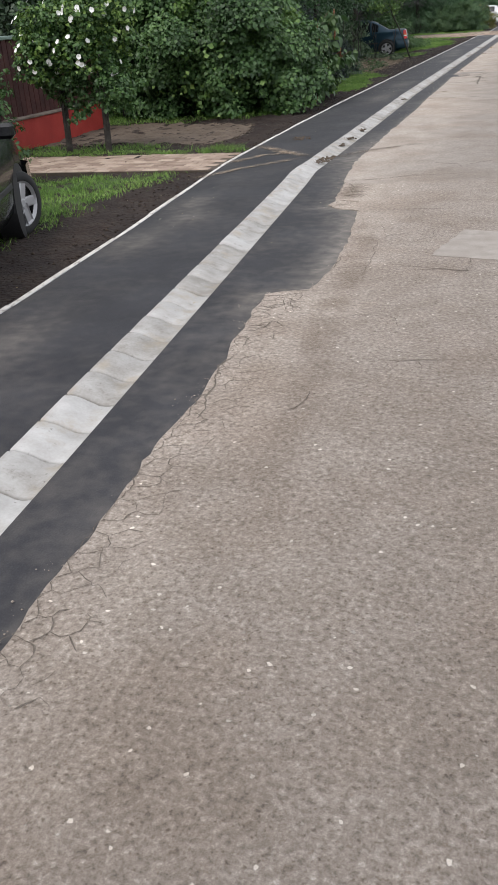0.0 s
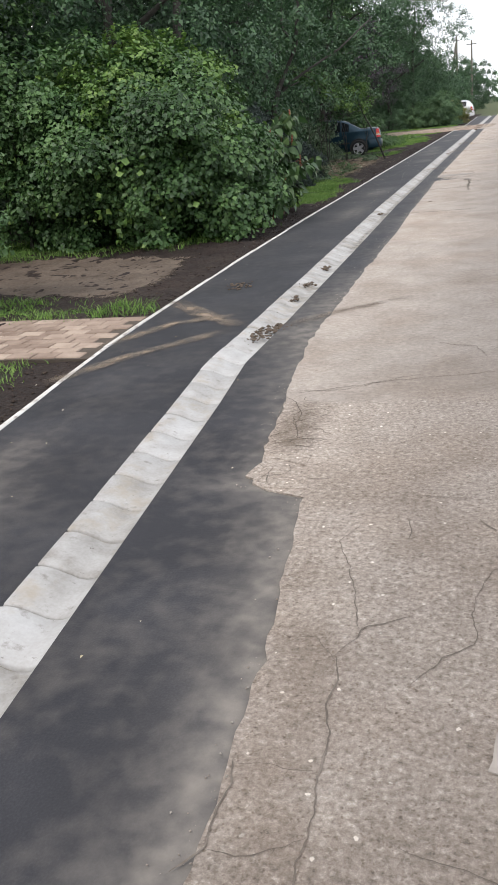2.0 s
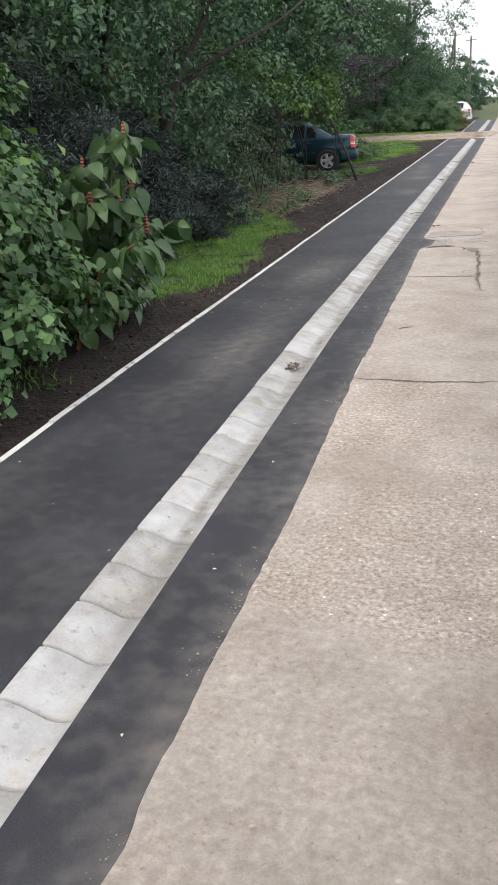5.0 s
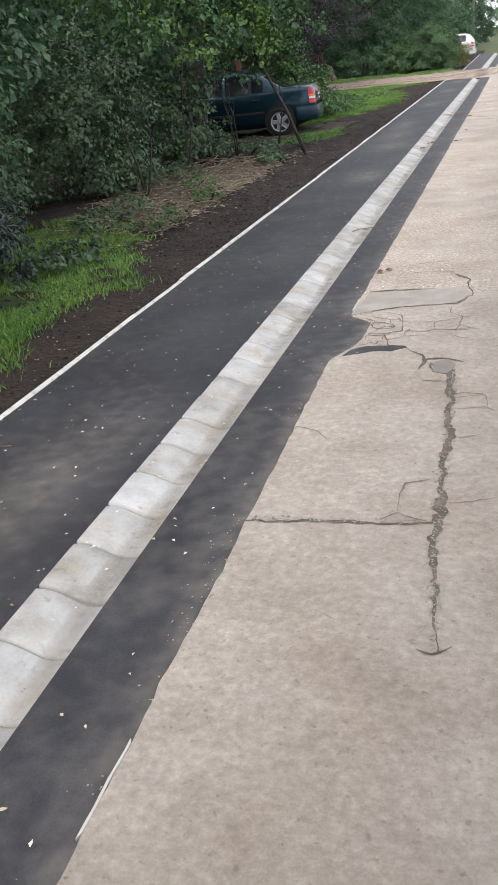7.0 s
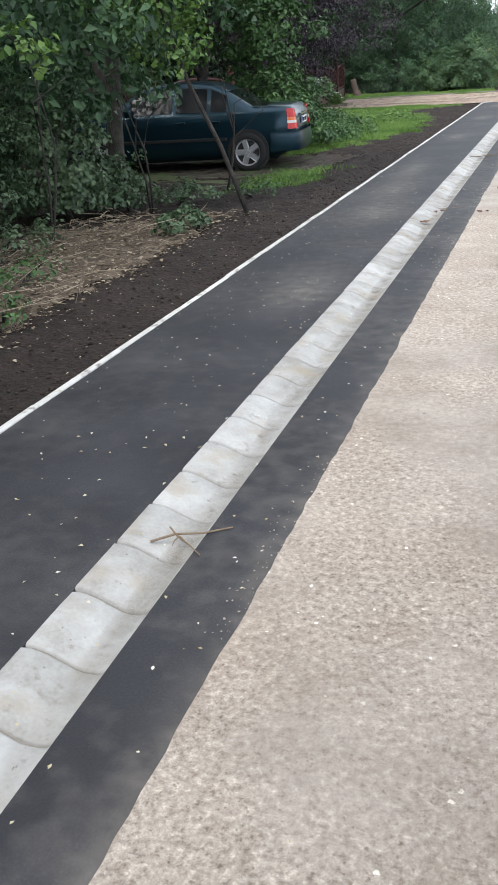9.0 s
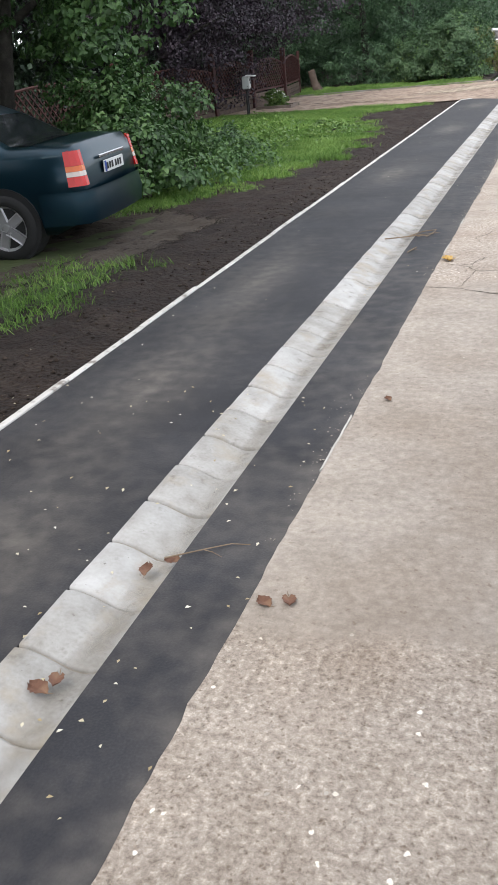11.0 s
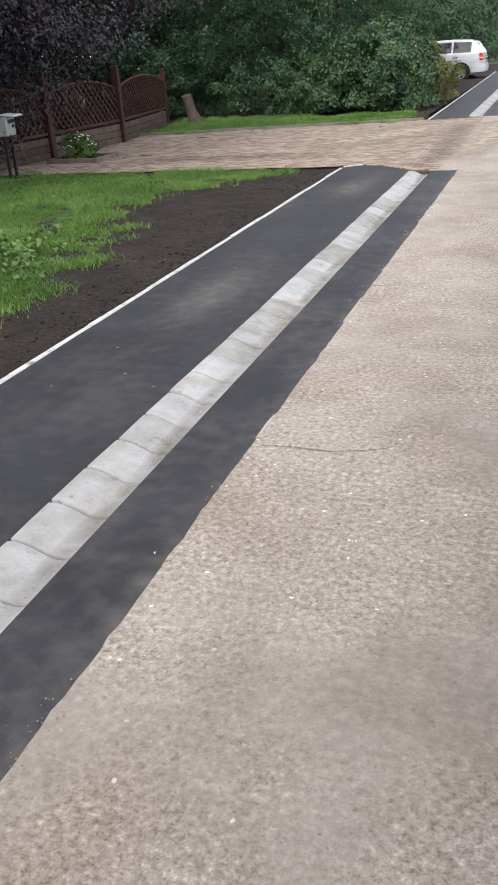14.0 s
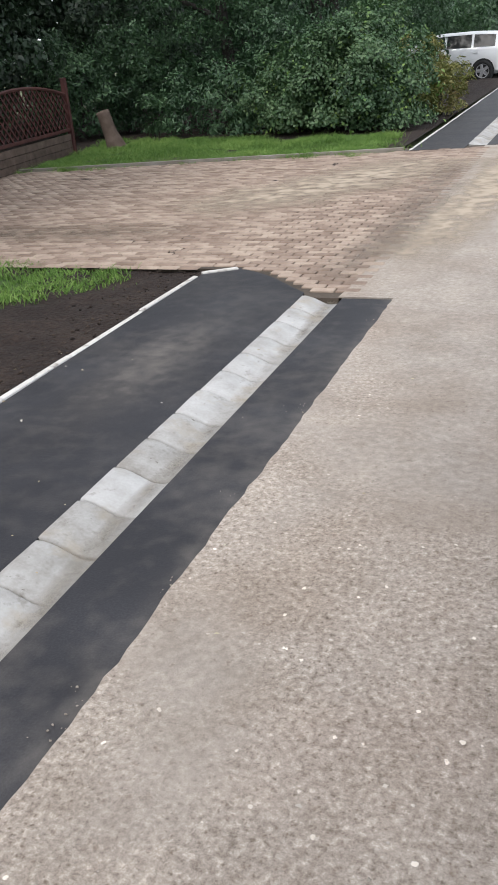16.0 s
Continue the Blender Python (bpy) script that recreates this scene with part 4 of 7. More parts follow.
def lattice_panel(a, b, last=False):
    """A lattice screen with an arched top over horizontal boards, from a to b, with a post at a."""
    a, b = Vector(a), Vector(b)
    d = b - a
    L = d.length
    root = thing("lattice_fence_panel", "dark red lattice fence panel over brown boards", "fence", pose(a.x, a.y, a.z, 0, 0, math.degrees(math.atan2(d.y, d.x))), group="lattice fence panels")
    part("post", box(bmesh.new(), (-0.08, -0.08, -0.1), (0.08, 0.08, 1.68), 0.015), WOOD_RED, root)
    if last:
        part("post", box(bmesh.new(), (L - 0.05, -0.05, -0.1), (L + 0.05, 0.05, 1.5), 0.01), WOOD_RED, root)
    for k in range(3):
        part("board", box(bmesh.new(), (0.06, -0.015, 0.06 + 0.135 * k), (L - 0.06, 0.015, 0.185 + 0.135 * k), 0.006), WOOD_BROWN, root)
    top = lambda x: 1.18 + 0.22 * (1 - ((x - L / 2) / (L / 2)) ** 2)
    bm = bmesh.new()
    tube(bm, [(0.06 + (L - 0.12) * k / 16, 0, top(0.06 + (L - 0.12) * k / 16)) for k in range(17)], [0.032] * 17, 6)
    part("arched_rail", bm, WOOD_RED, root)
    part("lower_rail", box(bmesh.new(), (0.06, -0.025, 0.50), (L - 0.06, 0.025, 0.56), 0.006), WOOD_RED, root)
    for s, y in ((1, 0.010), (-1, -0.010)):
        for c in np.arange(-1.3, L + 1.3, 0.185):
            pts = []
            for x in np.linspace(0.06, L - 0.06, 140):
                z = 0.56 + (x - c) * s if s > 0 else 0.56 + (c - x)
                if 0.55 <= z <= top(x) - 0.01:
                    pts.append((x, z))
            if len(pts) > 3:
                (xa, za), (xb, zb) = pts[0], pts[-1]
                q = math.atan2(zb - za, xb - xa)
                bm = box(bmesh.new(), (0, -0.008, -0.016), (math.hypot(xb - xa, zb - za), 0.008, 0.016))
                bmesh.ops.transform(bm, verts=bm.verts, matrix=Matrix.Translation((xa, y, za)) @ Matrix.Rotation(-q, 4, "Y"))
                part("slat", bm, WOOD_RED, root)
    return root


FENCE = [(-11.0, 47.6, -0.05), (-10.85, 52.7, -0.05), (-10.6, 57.8, -0.05), (-10.25, 62.9, -0.05), (-10.0, 65.5, -0.05), (-9.87, 68.4, -0.05), (-10.5, 72.4, -0.05)]
for k in range(len(FENCE) - 1):
    lattice_panel(FENCE[k], FENCE[k + 1], k == len(FENCE) - 2)


# ---- trees, bushes and plants ----
def limbs(root, base, height, lean, seed, r0=0.14, count=6, reach=1.6, start=0.35):
    """A tapered trunk with limbs; gives back the ends of the limbs."""
    rng = random.Random(seed)
    b, ends = Vector(base), []
    axis = [b + Vector((lean[0] * u + 0.10 * math.sin(5 * u + seed), lean[1] * u + 0.10 * math.cos(4 * u + seed), height * u - 0.08)) for u in np.linspace(0, 1, 9)]
    bm = bmesh.new()
    tube(bm, axis, [r0 * (1.25 if k == 0 else 1 - 0.085 * k) for k in range(9)], 10)
    part("trunk", bm, BARK, root, smooth=True)
    for k in range(count):
        u = start + (0.95 - start) * k / max(1, count - 1)
        p = axis[min(8, int(u * 8))]
        q = k * 2.4 + seed
        d = Vector((math.cos(q), math.sin(q), 0.55 + 0.3 * rng.random()))
        pts = [p + d * reach * v * (0.7 + 0.5 * rng.random() * (v > 0.3)) + Vector((0, 0, -0.25 * v * v)) for v in (0, 0.33, 0.66, 1.0)]
        bm = bmesh.new()
        tube(bm, pts, [r0 * 0.5, r0 * 0.36, r0 * 0.22, r0 * 0.08], 7)
        part("limb", bm, BARK, root, smooth=True)
        ends.append(pts[-1])
    return axis[-1], ends


def tree(label, base, height, crown_low, spread, material, seed, n=16000, size=0.11, r0=0.14, lean=(0, 0), category="tree", clumps=13, wide=0.3):
    root = thing("tree", label, category)
    rng = random.Random(seed)
    tip, ends = limbs(root, base, height * 0.8, lean, seed, r0, 6, spread * 0.75, 0.3)
    cl = []
    for k in range(clumps):
        u = k / (clumps - 1)
        z = crown_low + (height - crown_low) * u
        q = k * 2.399 + seed
        w = spread * (0.35 + 0.65 * math.sin(math.pi * (0.22 + 0.7 * u))) * (0.45 + 0.55 * rng.random())
        c = (base[0] + lean[0] * u + w * math.cos(q), base[1] + lean[1] * u + w * math.sin(q), z)
        s = spread * (0.36 + 0.22 * rng.random())
        cl.append((c, (s, s, s * 0.8)))
    foliage("crown", cl, n, size, material, root, seed, wide, hollow=0.55, rough=0.3)
    return root


def bare_limbs(root):
    """The bent dark trunk and long bare boughs that hang over the verge."""
    for pts, r in (([(-6.0, 31.4, -0.1), (-5.95, 31.6, 1.4), (-5.75, 31.9, 2.3), (-5.3, 32.3, 3.3), (-5.2, 32.6, 4.6)], 0.11), ([(-5.75, 31.9, 2.3), (-5.1, 32.6, 2.75), (-4.4, 33.4, 3.2), (-3.7, 34.4, 3.9)], 0.036),
                   ([(-5.95, 31.6, 1.4), (-6.3, 32.6, 2.3), (-6.2, 33.6, 3.4)], 0.06), ([(-6.3, 26.4, -0.1), (-6.25, 26.6, 1.8), (-6.4, 26.9, 3.4), (-6.3, 27.2, 5.0)], 0.13), ([(-5.3, 32.3, 3.3), (-5.9, 33.4, 3.9), (-6.0, 34.4, 5.0)], 0.05)):
        bm = bmesh.new()
        tube(bm, pts, [r * (1 - 0.17 * k) for k in range(len(pts))], 9)
        part("bough", bm, BARK, root, smooth=True)
    return root


def bush(label, clumps, n, size, material, seed, wide=0.34, extra=None, rough=0.2, hollow=0.6, droop=0.35, stems=5, name="bush"):
    root = thing(name, label, "bush")
    rng = random.Random(seed)
    for k in range(stems):
        bm = bmesh.new()
        c = clumps[k % len(clumps)]
        b = Vector((c[0][0] + rng.uniform(-0.2, 0.2), c[0][1] + rng.uniform(-0.2, 0.2), -0.12))
        t = Vector(c[0]) + Vector((rng.uniform(-0.3, 0.3), rng.uniform(-0.3, 0.3), 0.3 * c[1][2]))
        tube(bm, [b, (b + t) / 2 + Vector((rng.uniform(-0.1, 0.1), 0.05, 0)), t], [0.035, 0.025, 0.01], 6)
        part("stem", bm, BARK, root)
    foliage("leaves", clumps, n, size, material, root, seed, wide, rough=rough, hollow=hollow, droop=droop)
    if extra:
        m2, n2, s2, label2 = extra
        foliage("young_leaves", clumps, n2, s2, m2, root, seed + 1, wide, rough=rough * 1.2, hollow=1.0, droop=droop, label=label2)
    return root


# the large creeper-covered bush, with looser shoots on it
creeper = bush("large rounded bush covered with green creeper leaves", [((-6.1, 23.7, 1.25), (1.9, 2.0, 1.6)), ((-4.9, 23.9, 0.9), (1.1, 1.3, 1.05)), ((-7.2, 23.4, 1.0), (1.2, 1.4, 1.3)), ((-5.7, 22.6, 0.7), (1.5, 0.9, 0.85)), ((-6.0, 24.2, 2.2), (1.2, 1.3, 0.75))],
     85000, 0.085, LEAF_MID, 5, 0.42, (LEAF_FRESH_LIT, 1200, 0.11, "bright young creeper leaves"))
# paler leaves on the top clumps colour in the skylight on the crown
foliage("sunlit_growth", [((-6.0, 24.1, 2.45), (1.3, 1.3, 0.62)), ((-6.9, 23.5, 1.95), (0.9, 1.0, 0.5)), ((-5.0, 23.8, 1.65), (0.8, 0.9, 0.42)), ((-6.1, 23.0, 2.2), (1.0, 0.8, 0.5))], 13000, 0.085, LEAF_FRESH_LIT, creeper, 17, 0.42, hollow=1.0, rough=0.25, label="yellow-green crown leaves, paler to paint in skylight")
bush("leafy green shrub at the fence", [((-7.9, 22.9, 1.9), (1.3, 1.2, 1.4)), ((-8.6, 24.2, 2.4), (1.5, 1.6, 1.8))], 14000, 0.10, LEAF_MID, 8)


def rose(at, h, seed):
    root = thing("rose_tree", "small standard tree with white flowers beside the paved drive", "flowering tree", group="white flowering trees")
    rng = random.Random(seed)
    b = Vector(at)
    for k in range(2):
        bm = bmesh.new()
        o = Vector((0.025 * k - 0.012, 0.02 * k, 0))
        tube(bm, [b + o + Vector((0, 0, -0.1)), b + o * 1.5 + Vector((0.02, 0, h * 0.35)), b + o * 2 + Vector((-0.02, 0.02, h * 0.65))], [0.035, 0.028, 0.02], 8)
        part("trunk", bm, BARK, root)
    cl = [((b.x + 0.28 * math.cos(q), b.y + 0.28 * math.sin(q), h * z), (0.36, 0.36, 0.34)) for q, z in ((0, 0.44), (2, 0.54), (4, 0.66), (1, 0.76), (3, 0.84), (5, 0.9), (0.5, 0.95))]
    foliage("crown", cl, 7000, 0.06, LEAF_MID, root, seed, 0.42)
    foliage("young_foliage", [(c, r) for c, r in cl[2:]], 2200, 0.065, LEAF_FRESH_LIT, root, seed + 3, 0.42, hollow=1.0)
    for k in range(44):
        c, r = cl[rng.randrange(1, 7)]
        d = Vector((rng.uniform(-0.5, 1), rng.uniform(-1, 0.1), rng.uniform(-0.3, 0.8))).normalized()
        p = Vector(c) + Vector((d.x * r[0], d.y * r[1], d.z * r[2])) * 1.05
        t = d.orthogonal().normalized()
        fm = bmesh.new()
        mid = fm.verts.new(p + d * 0.012)
        rim = [fm.verts.new(p + (Matrix.Rotation(i * math.tau / 10, 3, d) @ t) * (0.040 if i % 2 else 0.035) + d * 0.024) for i in range(10)]
        for i in range(10):
            fm.faces.new((mid, rim[i], rim[(i + 1) % 10]))
        part("flower", fm, PETAL, root, "white flower")
    return root


rose((-6.55, 17.72, 0), 2.05, 21)
rose((-5.80, 17.62, 0), 2.15, 22)
bush("small leafy shrub behind the black car", [((-5.9, 14.6, 0.75), (0.38, 0.38, 0.7)), ((-5.8, 14.6, 1.3), (0.28, 0.28, 0.4))], 3500, 0.06, LEAF_MID, 25)


def pokeweed():
    root = thing("pokeweed_plant", "broad-leaved weed with red stems and berry spikes", "plant")
    rng = random.Random(3)
    pr = np.random.default_rng(3)
    pts, outs = [], []
    for k in range(15):
        b = Vector((-4.62 + rng.uniform(-0.5, 0.45), 25.5 + rng.uniform(-0.9, 0.9), -0.06))
        q = rng.uniform(-0.9, 0.9)
        h = rng.uniform(0.8, 2.0)
        line = [b, b + Vector((0.12 * math.cos(q), 0.12 * math.sin(q), h * 0.45)), b + Vector((0.35 * math.cos(q), 0.3 * math.sin(q), h * 0.85)), b + Vector((0.62 * math.cos(q), 0.5 * math.sin(q), h))]
        bm = bmesh.new()
        tube(bm, line, [0.018, 0.014, 0.010, 0.005], 6)
        part("stem", bm, BERRY if k % 3 == 0 else TWIG, root, "reddish stem")
        for j in range(46):
            u = rng.uniform(0.15, 1.0)
            i = min(2, int(u * 3))
            p = line[i].lerp(line[i + 1], u * 3 - i)
            d = Vector((rng.uniform(-0.3, 1), rng.uniform(-0.9, 0.7), rng.uniform(-0.3, 0.5)))
            pts.append(p + d * rng.uniform(0.08, 0.22))
            outs.append(d.normalized())
        if k % 2 == 0:
            bm = bmesh.new()
            e_ = line[-1]
            tube(bm, [e_ + Vector((0, 0, 0.014 * j - 0.1)) for j in range(14)], [0.012 + 0.016 * (j % 2) * (1 - j / 18) for j in range(14)], 7)
            part("berry_spike", bm, BERRY, root, "reddish brown berry spike")
    co, f = broad_leaves(np.array(pts), np.array(outs), 0.20, 0.29, pr)
    tagged(raw("leaves", co, f, LEAF_POKE, root), "broad green leaves")
    low = [((-4.45, 25.4, 0.25), (0.5, 0.9, 0.3))]
    p_, o_ = cloud_points(low, 420, pr, 0.9)
    co, f = broad_leaves(p_[p_[:, 2] > 0.12], o_[p_[:, 2] > 0.12], 0.15, 0.30, pr)
    raw("low_leaves", co, f, LEAF_POKE, root, smooth=True)
    foliage("small_leaves", [((-4.9, 24.8, 0.55), (0.5, 0.6, 0.6)), ((-4.5, 24.9, 0.3), (0.5, 0.5, 0.35))], 2500, 0.05, LEAF_MID, root, 32)
    return root


pokeweed()
# dark conifer-like shrubs and the thicket behind the verge
for k, (x, y, z, r) in enumerate(((-5.7, 27.9, 0.75, 0.85), (-5.9, 29.6, 0.8, 0.95), (-5.6, 31.2, 0.6, 0.75), (-6.6, 30.6, 1.2, 1.1), (-6.3, 28.4, 1.4, 1.0), (-6.6, 26.6, 1.5, 1.2))):
    bush("dark feathery conifer shrub", [((x, y, z), (r, r, r * 0.9)), ((x + 0.35, y - 0.2, z * 0.55), (r * 0.7, r * 0.8, r * 0.5))], 14000, 0.085, LEAF_GREY, 60 + k, 0.11, rough=0.35, droop=0.1, name="shrub")
for k, (x, y, z, r) in enumerate(((-6.9, 33.2, 0.9, 1.1), (-7.6, 35.2, 0.9, 1.2), (-6.7, 37.4, 0.9, 1.0), (-7.4, 39.4, 1.1, 1.2), (-6.6, 41.2, 0.8, 0.9), (-8.6, 37.2, 1.6, 1.5), (-8.6, 41.5, 1.5, 1.4))):
    bush("dense dark green thicket under the trees", [((x - 0.4, y, z), (r * 0.9, r * 0.9, r)), ((x + 0.2, y + 0.4, z * 0.45), (r * 0.5, r * 0.6, r * 0.42))], 8000, 0.07, LEAF_THICKET, 70 + k, 0.36, name="thicket")
bush("bright green shrub behind the sedan", [((-6.3, 49.9, 0.5), (0.8, 0.8, 0.55)), ((-6.9, 50.4, 0.9), (0.8, 0.8, 0.8)), ((-7.2, 51.6, 0.7), (1.1, 1.2, 0.8)), ((-5.8, 50.2, 0.2), (0.6, 0.8, 0.3))], 12000, 0.085, LEAF_MID, 81)
bush("low weeds at the edge of the lawn", [((-5.9, 51.8, 0.15), (0.8, 1.3, 0.22)), ((-6.8, 53.3, 0.2), (0.9, 1.3, 0.3))], 5000, 0.07, LEAF_MID, 82, stems=2)
# the rounded hedge and yellowing reeds before the white car
bush("large dense green hedge bush by the driveway", [((-5.4, 74.9, 0.9), (1.5, 1.3, 1.1)), ((-4.6, 75.2, 0.8), (1.0, 1.2, 0.9)), ((-6.6, 75.2, 0.7), (1.2, 1.1, 0.9)), ((-4.9, 75.4, 1.55), (0.95, 1.0, 0.8))], 42000, 0.075, LEAF_HEDGE, 91, 0.36, (LEAF_FRESH_LIT, 1600, 0.085, "lighter young leaves"))
bush("yellowing tall shrub at the pavement edge", [((-3.95, 77.5, 0.6), (0.6, 1.0, 0.75)), ((-4.3, 77.0, 0.9), (0.6, 0.9, 0.7))], 7000, 0.10, LEAF_YELLOW, 93, 0.16, droop=0.1)
bush("dark leafy undergrowth beside the stump", [((-8.6, 75.5, 0.7), (1.6, 1.0, 0.9)), ((-7.0, 76.4, 1.2), (1.5, 1.0, 1.3)), ((-10.6, 77.0, 0.9), (1.5, 0.9, 1.1)), ((-12.4, 76.0, 1.1), (1.5, 1.0, 1.3))], 26000, 0.11, LEAF_DARK, 95, 0.2)

TREES = [
    ("leafy tree with a bent dark trunk", (-7.2, 31.5, 0), 7.5, 1.9, 2.6, LEAF_DARK, 101, 24000, 0.10, 0.15, (0.6, 0.8)),
    ("leafy tree overhanging the verge", (-7.6, 26.2, 0), 8.0, 2.2, 2.6, LEAF_DARK, 102, 22000, 0.10, 0.17, (0.3, 0.2)),
    ("leafy green tree overhanging the parked sedan", (-7.0, 42.8, 0), 7.0, 1.9, 2.5, LEAF_DARK, 103, 24000, 0.12, 0.13, (0.4, 0.9)),
    ("leafy tree with drooping shoots", (-8.2, 36.0, 0), 8.0, 2.4, 2.8, LEAF_DARK, 104, 22000, 0.11, 0.16, (0.6, 0.3)),
    ("tree with long narrow leaves above the sedan", (-8.7, 50.4, 0), 7.5, 2.0, 2.1, LEAF_MID, 105, 34000, 0.12, 0.15, (0.5, 0.2)),
    ("dark purple-leaved tree behind the lattice fence", (-11.7, 65.6, 0), 7.8, 2.1, 3.4, LEAF_PURPLE, 106, 70000, 0.08, 0.16, (1.0, 0.4)),
    ("dark purple-leaved tree above the lattice fence", (-11.5, 60.8, 0), 7.2, 2.2, 3.2, LEAF_PURPLE, 107, 56000, 0.085, 0.15, (0.4, 0.0)),
    ("blue-green tree behind the hedge", (-9.2, 78.0, 0), 8.0, 1.4, 3.0, LEAF_DARK, 108, 64000, 0.08, 0.18, (0.2, -0.6)),
    ("large green tree behind the hedge", (-7.6, 80.5, 0), 10.5, 1.6, 3.2, LEAF_DARK, 109, 40000, 0.11, 0.18, (0.2, 0)),
    ("dark green tree behind the red fence", (-11.2, 22.8, 0), 7.5, 2.0, 3.0, LEAF_SHADED, 110, 22000, 0.12, 0.16, (0.2, 0)),
    ("dark green tree behind the bush", (-9.4, 28.5, 0), 8.5, 1.6, 3.0, LEAF_SHADED, 111, 22000, 0.13, 0.18, (0, 0)),
    ("green tree in the thicket", (-10.6, 45.5, 0), 8.5, 1.4, 3.2, LEAF_DARK, 112, 22000, 0.13, 0.18, (0, 0)),
    ("green tree beyond the white car", (-11.0, 101.0, 0), 8.0, 1.0, 3.2, LEAF_DARK, 113, 20000, 0.15, 0.18, (0, 0)),
    ("green tree beside the white car", (-9.5, 89.0, 0), 9.0, 1.0, 3.4, LEAF_DARK, 114, 20000, 0.15, 0.2, (0, 0)),
]
for t_ in TREES:
    made_tree = tree(t_[0], t_[1], *t_[2:5], t_[5], t_[6], t_[7], t_[8], t_[9], t_[10])
    if t_[6] == 101:
        bare_limbs(made_tree)

# the wood that closes the view behind the gardens, its shade coloured in
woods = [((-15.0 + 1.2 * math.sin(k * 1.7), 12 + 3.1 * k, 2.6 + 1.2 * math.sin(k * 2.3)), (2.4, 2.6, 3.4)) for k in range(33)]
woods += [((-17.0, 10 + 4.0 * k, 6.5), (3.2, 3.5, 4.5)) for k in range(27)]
tagged(foliage("woods", woods, 400000, 0.16, LEAF_SHADED, None, 200, 0.34, hollow=0.7, rough=0.3), "dense dark green wood behind the gardens", "wood", kind="stuff")
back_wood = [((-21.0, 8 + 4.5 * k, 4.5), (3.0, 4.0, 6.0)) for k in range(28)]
tagged(foliage("back_wood", back_wood, 90000, 0.42, LEAF_SHADED, None, 203, 0.5, hollow=0.8, rough=0.25), "dense dark wood deep behind the gardens", "wood", kind="stuff")
rngw = random.Random(9)
far = [((-13 - 0.02 * (y - 100) + rngw.uniform(-2, 1), y, 3.0 + rngw.uniform(-1, 1.5)), (3.6, 4.0, 4.2)) for y in np.arange(104, 260, 5.0)]
far += [((10 + rngw.uniform(-1.5, 2), y, 2.6 + rngw.uniform(-1, 1.2)), (3.6, 4.0, 3.8)) for y in np.arange(120, 260, 6.0)]
far += [((x, 262 + rngw.uniform(-4, 4), 3.5), (6, 5, 5)) for x in np.arange(-60, 60, 7.0)]
row = [((-7.0, 108, 2.4), (2.2, 3.0, 2.8)), ((-6.6, 121, 2.6), (2.2, 3.5, 3.2)), ((-6.4, 137, 3.0), (2.4, 4.0, 3.6)), ((-6.4, 155, 3.4), (2.8, 4.0, 4.0))]
tagged(foliage("street_trees", row, 40000, 0.17, LEAF_DARK, None, 204, 0.4, hollow=0.7, rough=0.3), "row of green trees beyond the white car", "trees", kind="stuff")
tagged(foliage("far_trees", far, 220000, 0.34, LEAF_DARK, None, 201, 0.4, hollow=0.75, rough=0.3), "far rows of green trees along the street", "trees", kind="stuff")


# ---- poles, cone, stump and small garden things ----
def utility_pole(label, at, h, r, brace=False):
    root = thing("utility_pole", label, "pole", pose(*at))
    bm = bmesh.new()
    tube(bm, [(0, 0, -0.3), (0, 0, h * 0.5), (0, 0, h)], [r, r * 0.85, r * 0.7], 10)
    part("shaft", bm, POLE_WOOD, root)
    if brace:
        bm = bmesh.new()
        tube(bm, [(-1.3, 0.2, -0.3), (-0.05, 0, h * 0.92)], [r, r * 0.7], 10)
        part("brace", bm, POLE_WOOD, root)
    part("crossarm", box(bmesh.new(), (-0.6, -0.05, h - 0.5), (0.6, 0.05, h - 0.4), 0.01), POLE_WOOD, root)
    for x in (-0.5, 0, 0.5):
        bm = bmesh.new()
        tube(bm, [(x, 0, h - 0.4), (x, 0, h - 0.33), (x, 0, h - 0.27)], [0.02, 0.045, 0.025], 8)
        part("insulator", bm, GREY_METAL, root)
    return root


utility_pole("tall bare utility pole beside the street", (-5.25, 125, 0), 8.2, 0.15)
utility_pole("wooden utility pole with a slanting brace", (-7.0, 125, 0), 8.8, 0.15, True)


def cone(at, k):
    root = thing("traffic_cone", "orange and white traffic cone on the road", "cone", pose(*at), group="traffic cones")
    part("base", box(bmesh.new(), (-0.2, -0.2, 0), (0.2, 0.2, 0.04), 0.01), BLACK_PLASTIC, root)
    for z0, z1, r0, r1, m, nm in ((0.04, 0.3, 0.15, 0.11, ORANGE, "lower_band"), (0.3, 0.5, 0.11, 0.075, PLATE_WHITE, "white_band"), (0.5, 0.75, 0.075, 0.03, ORANGE, "tip")):
        bm = bmesh.new()
        tube(bm, [(0, 0, z0), (0, 0, z1)], [r0, r1], 16)
        part(nm, bm, m, root)


for k in range(3):
    cone((-0.9 + 0.45 * k, 121 + 2.5 * k, 0.0), k)


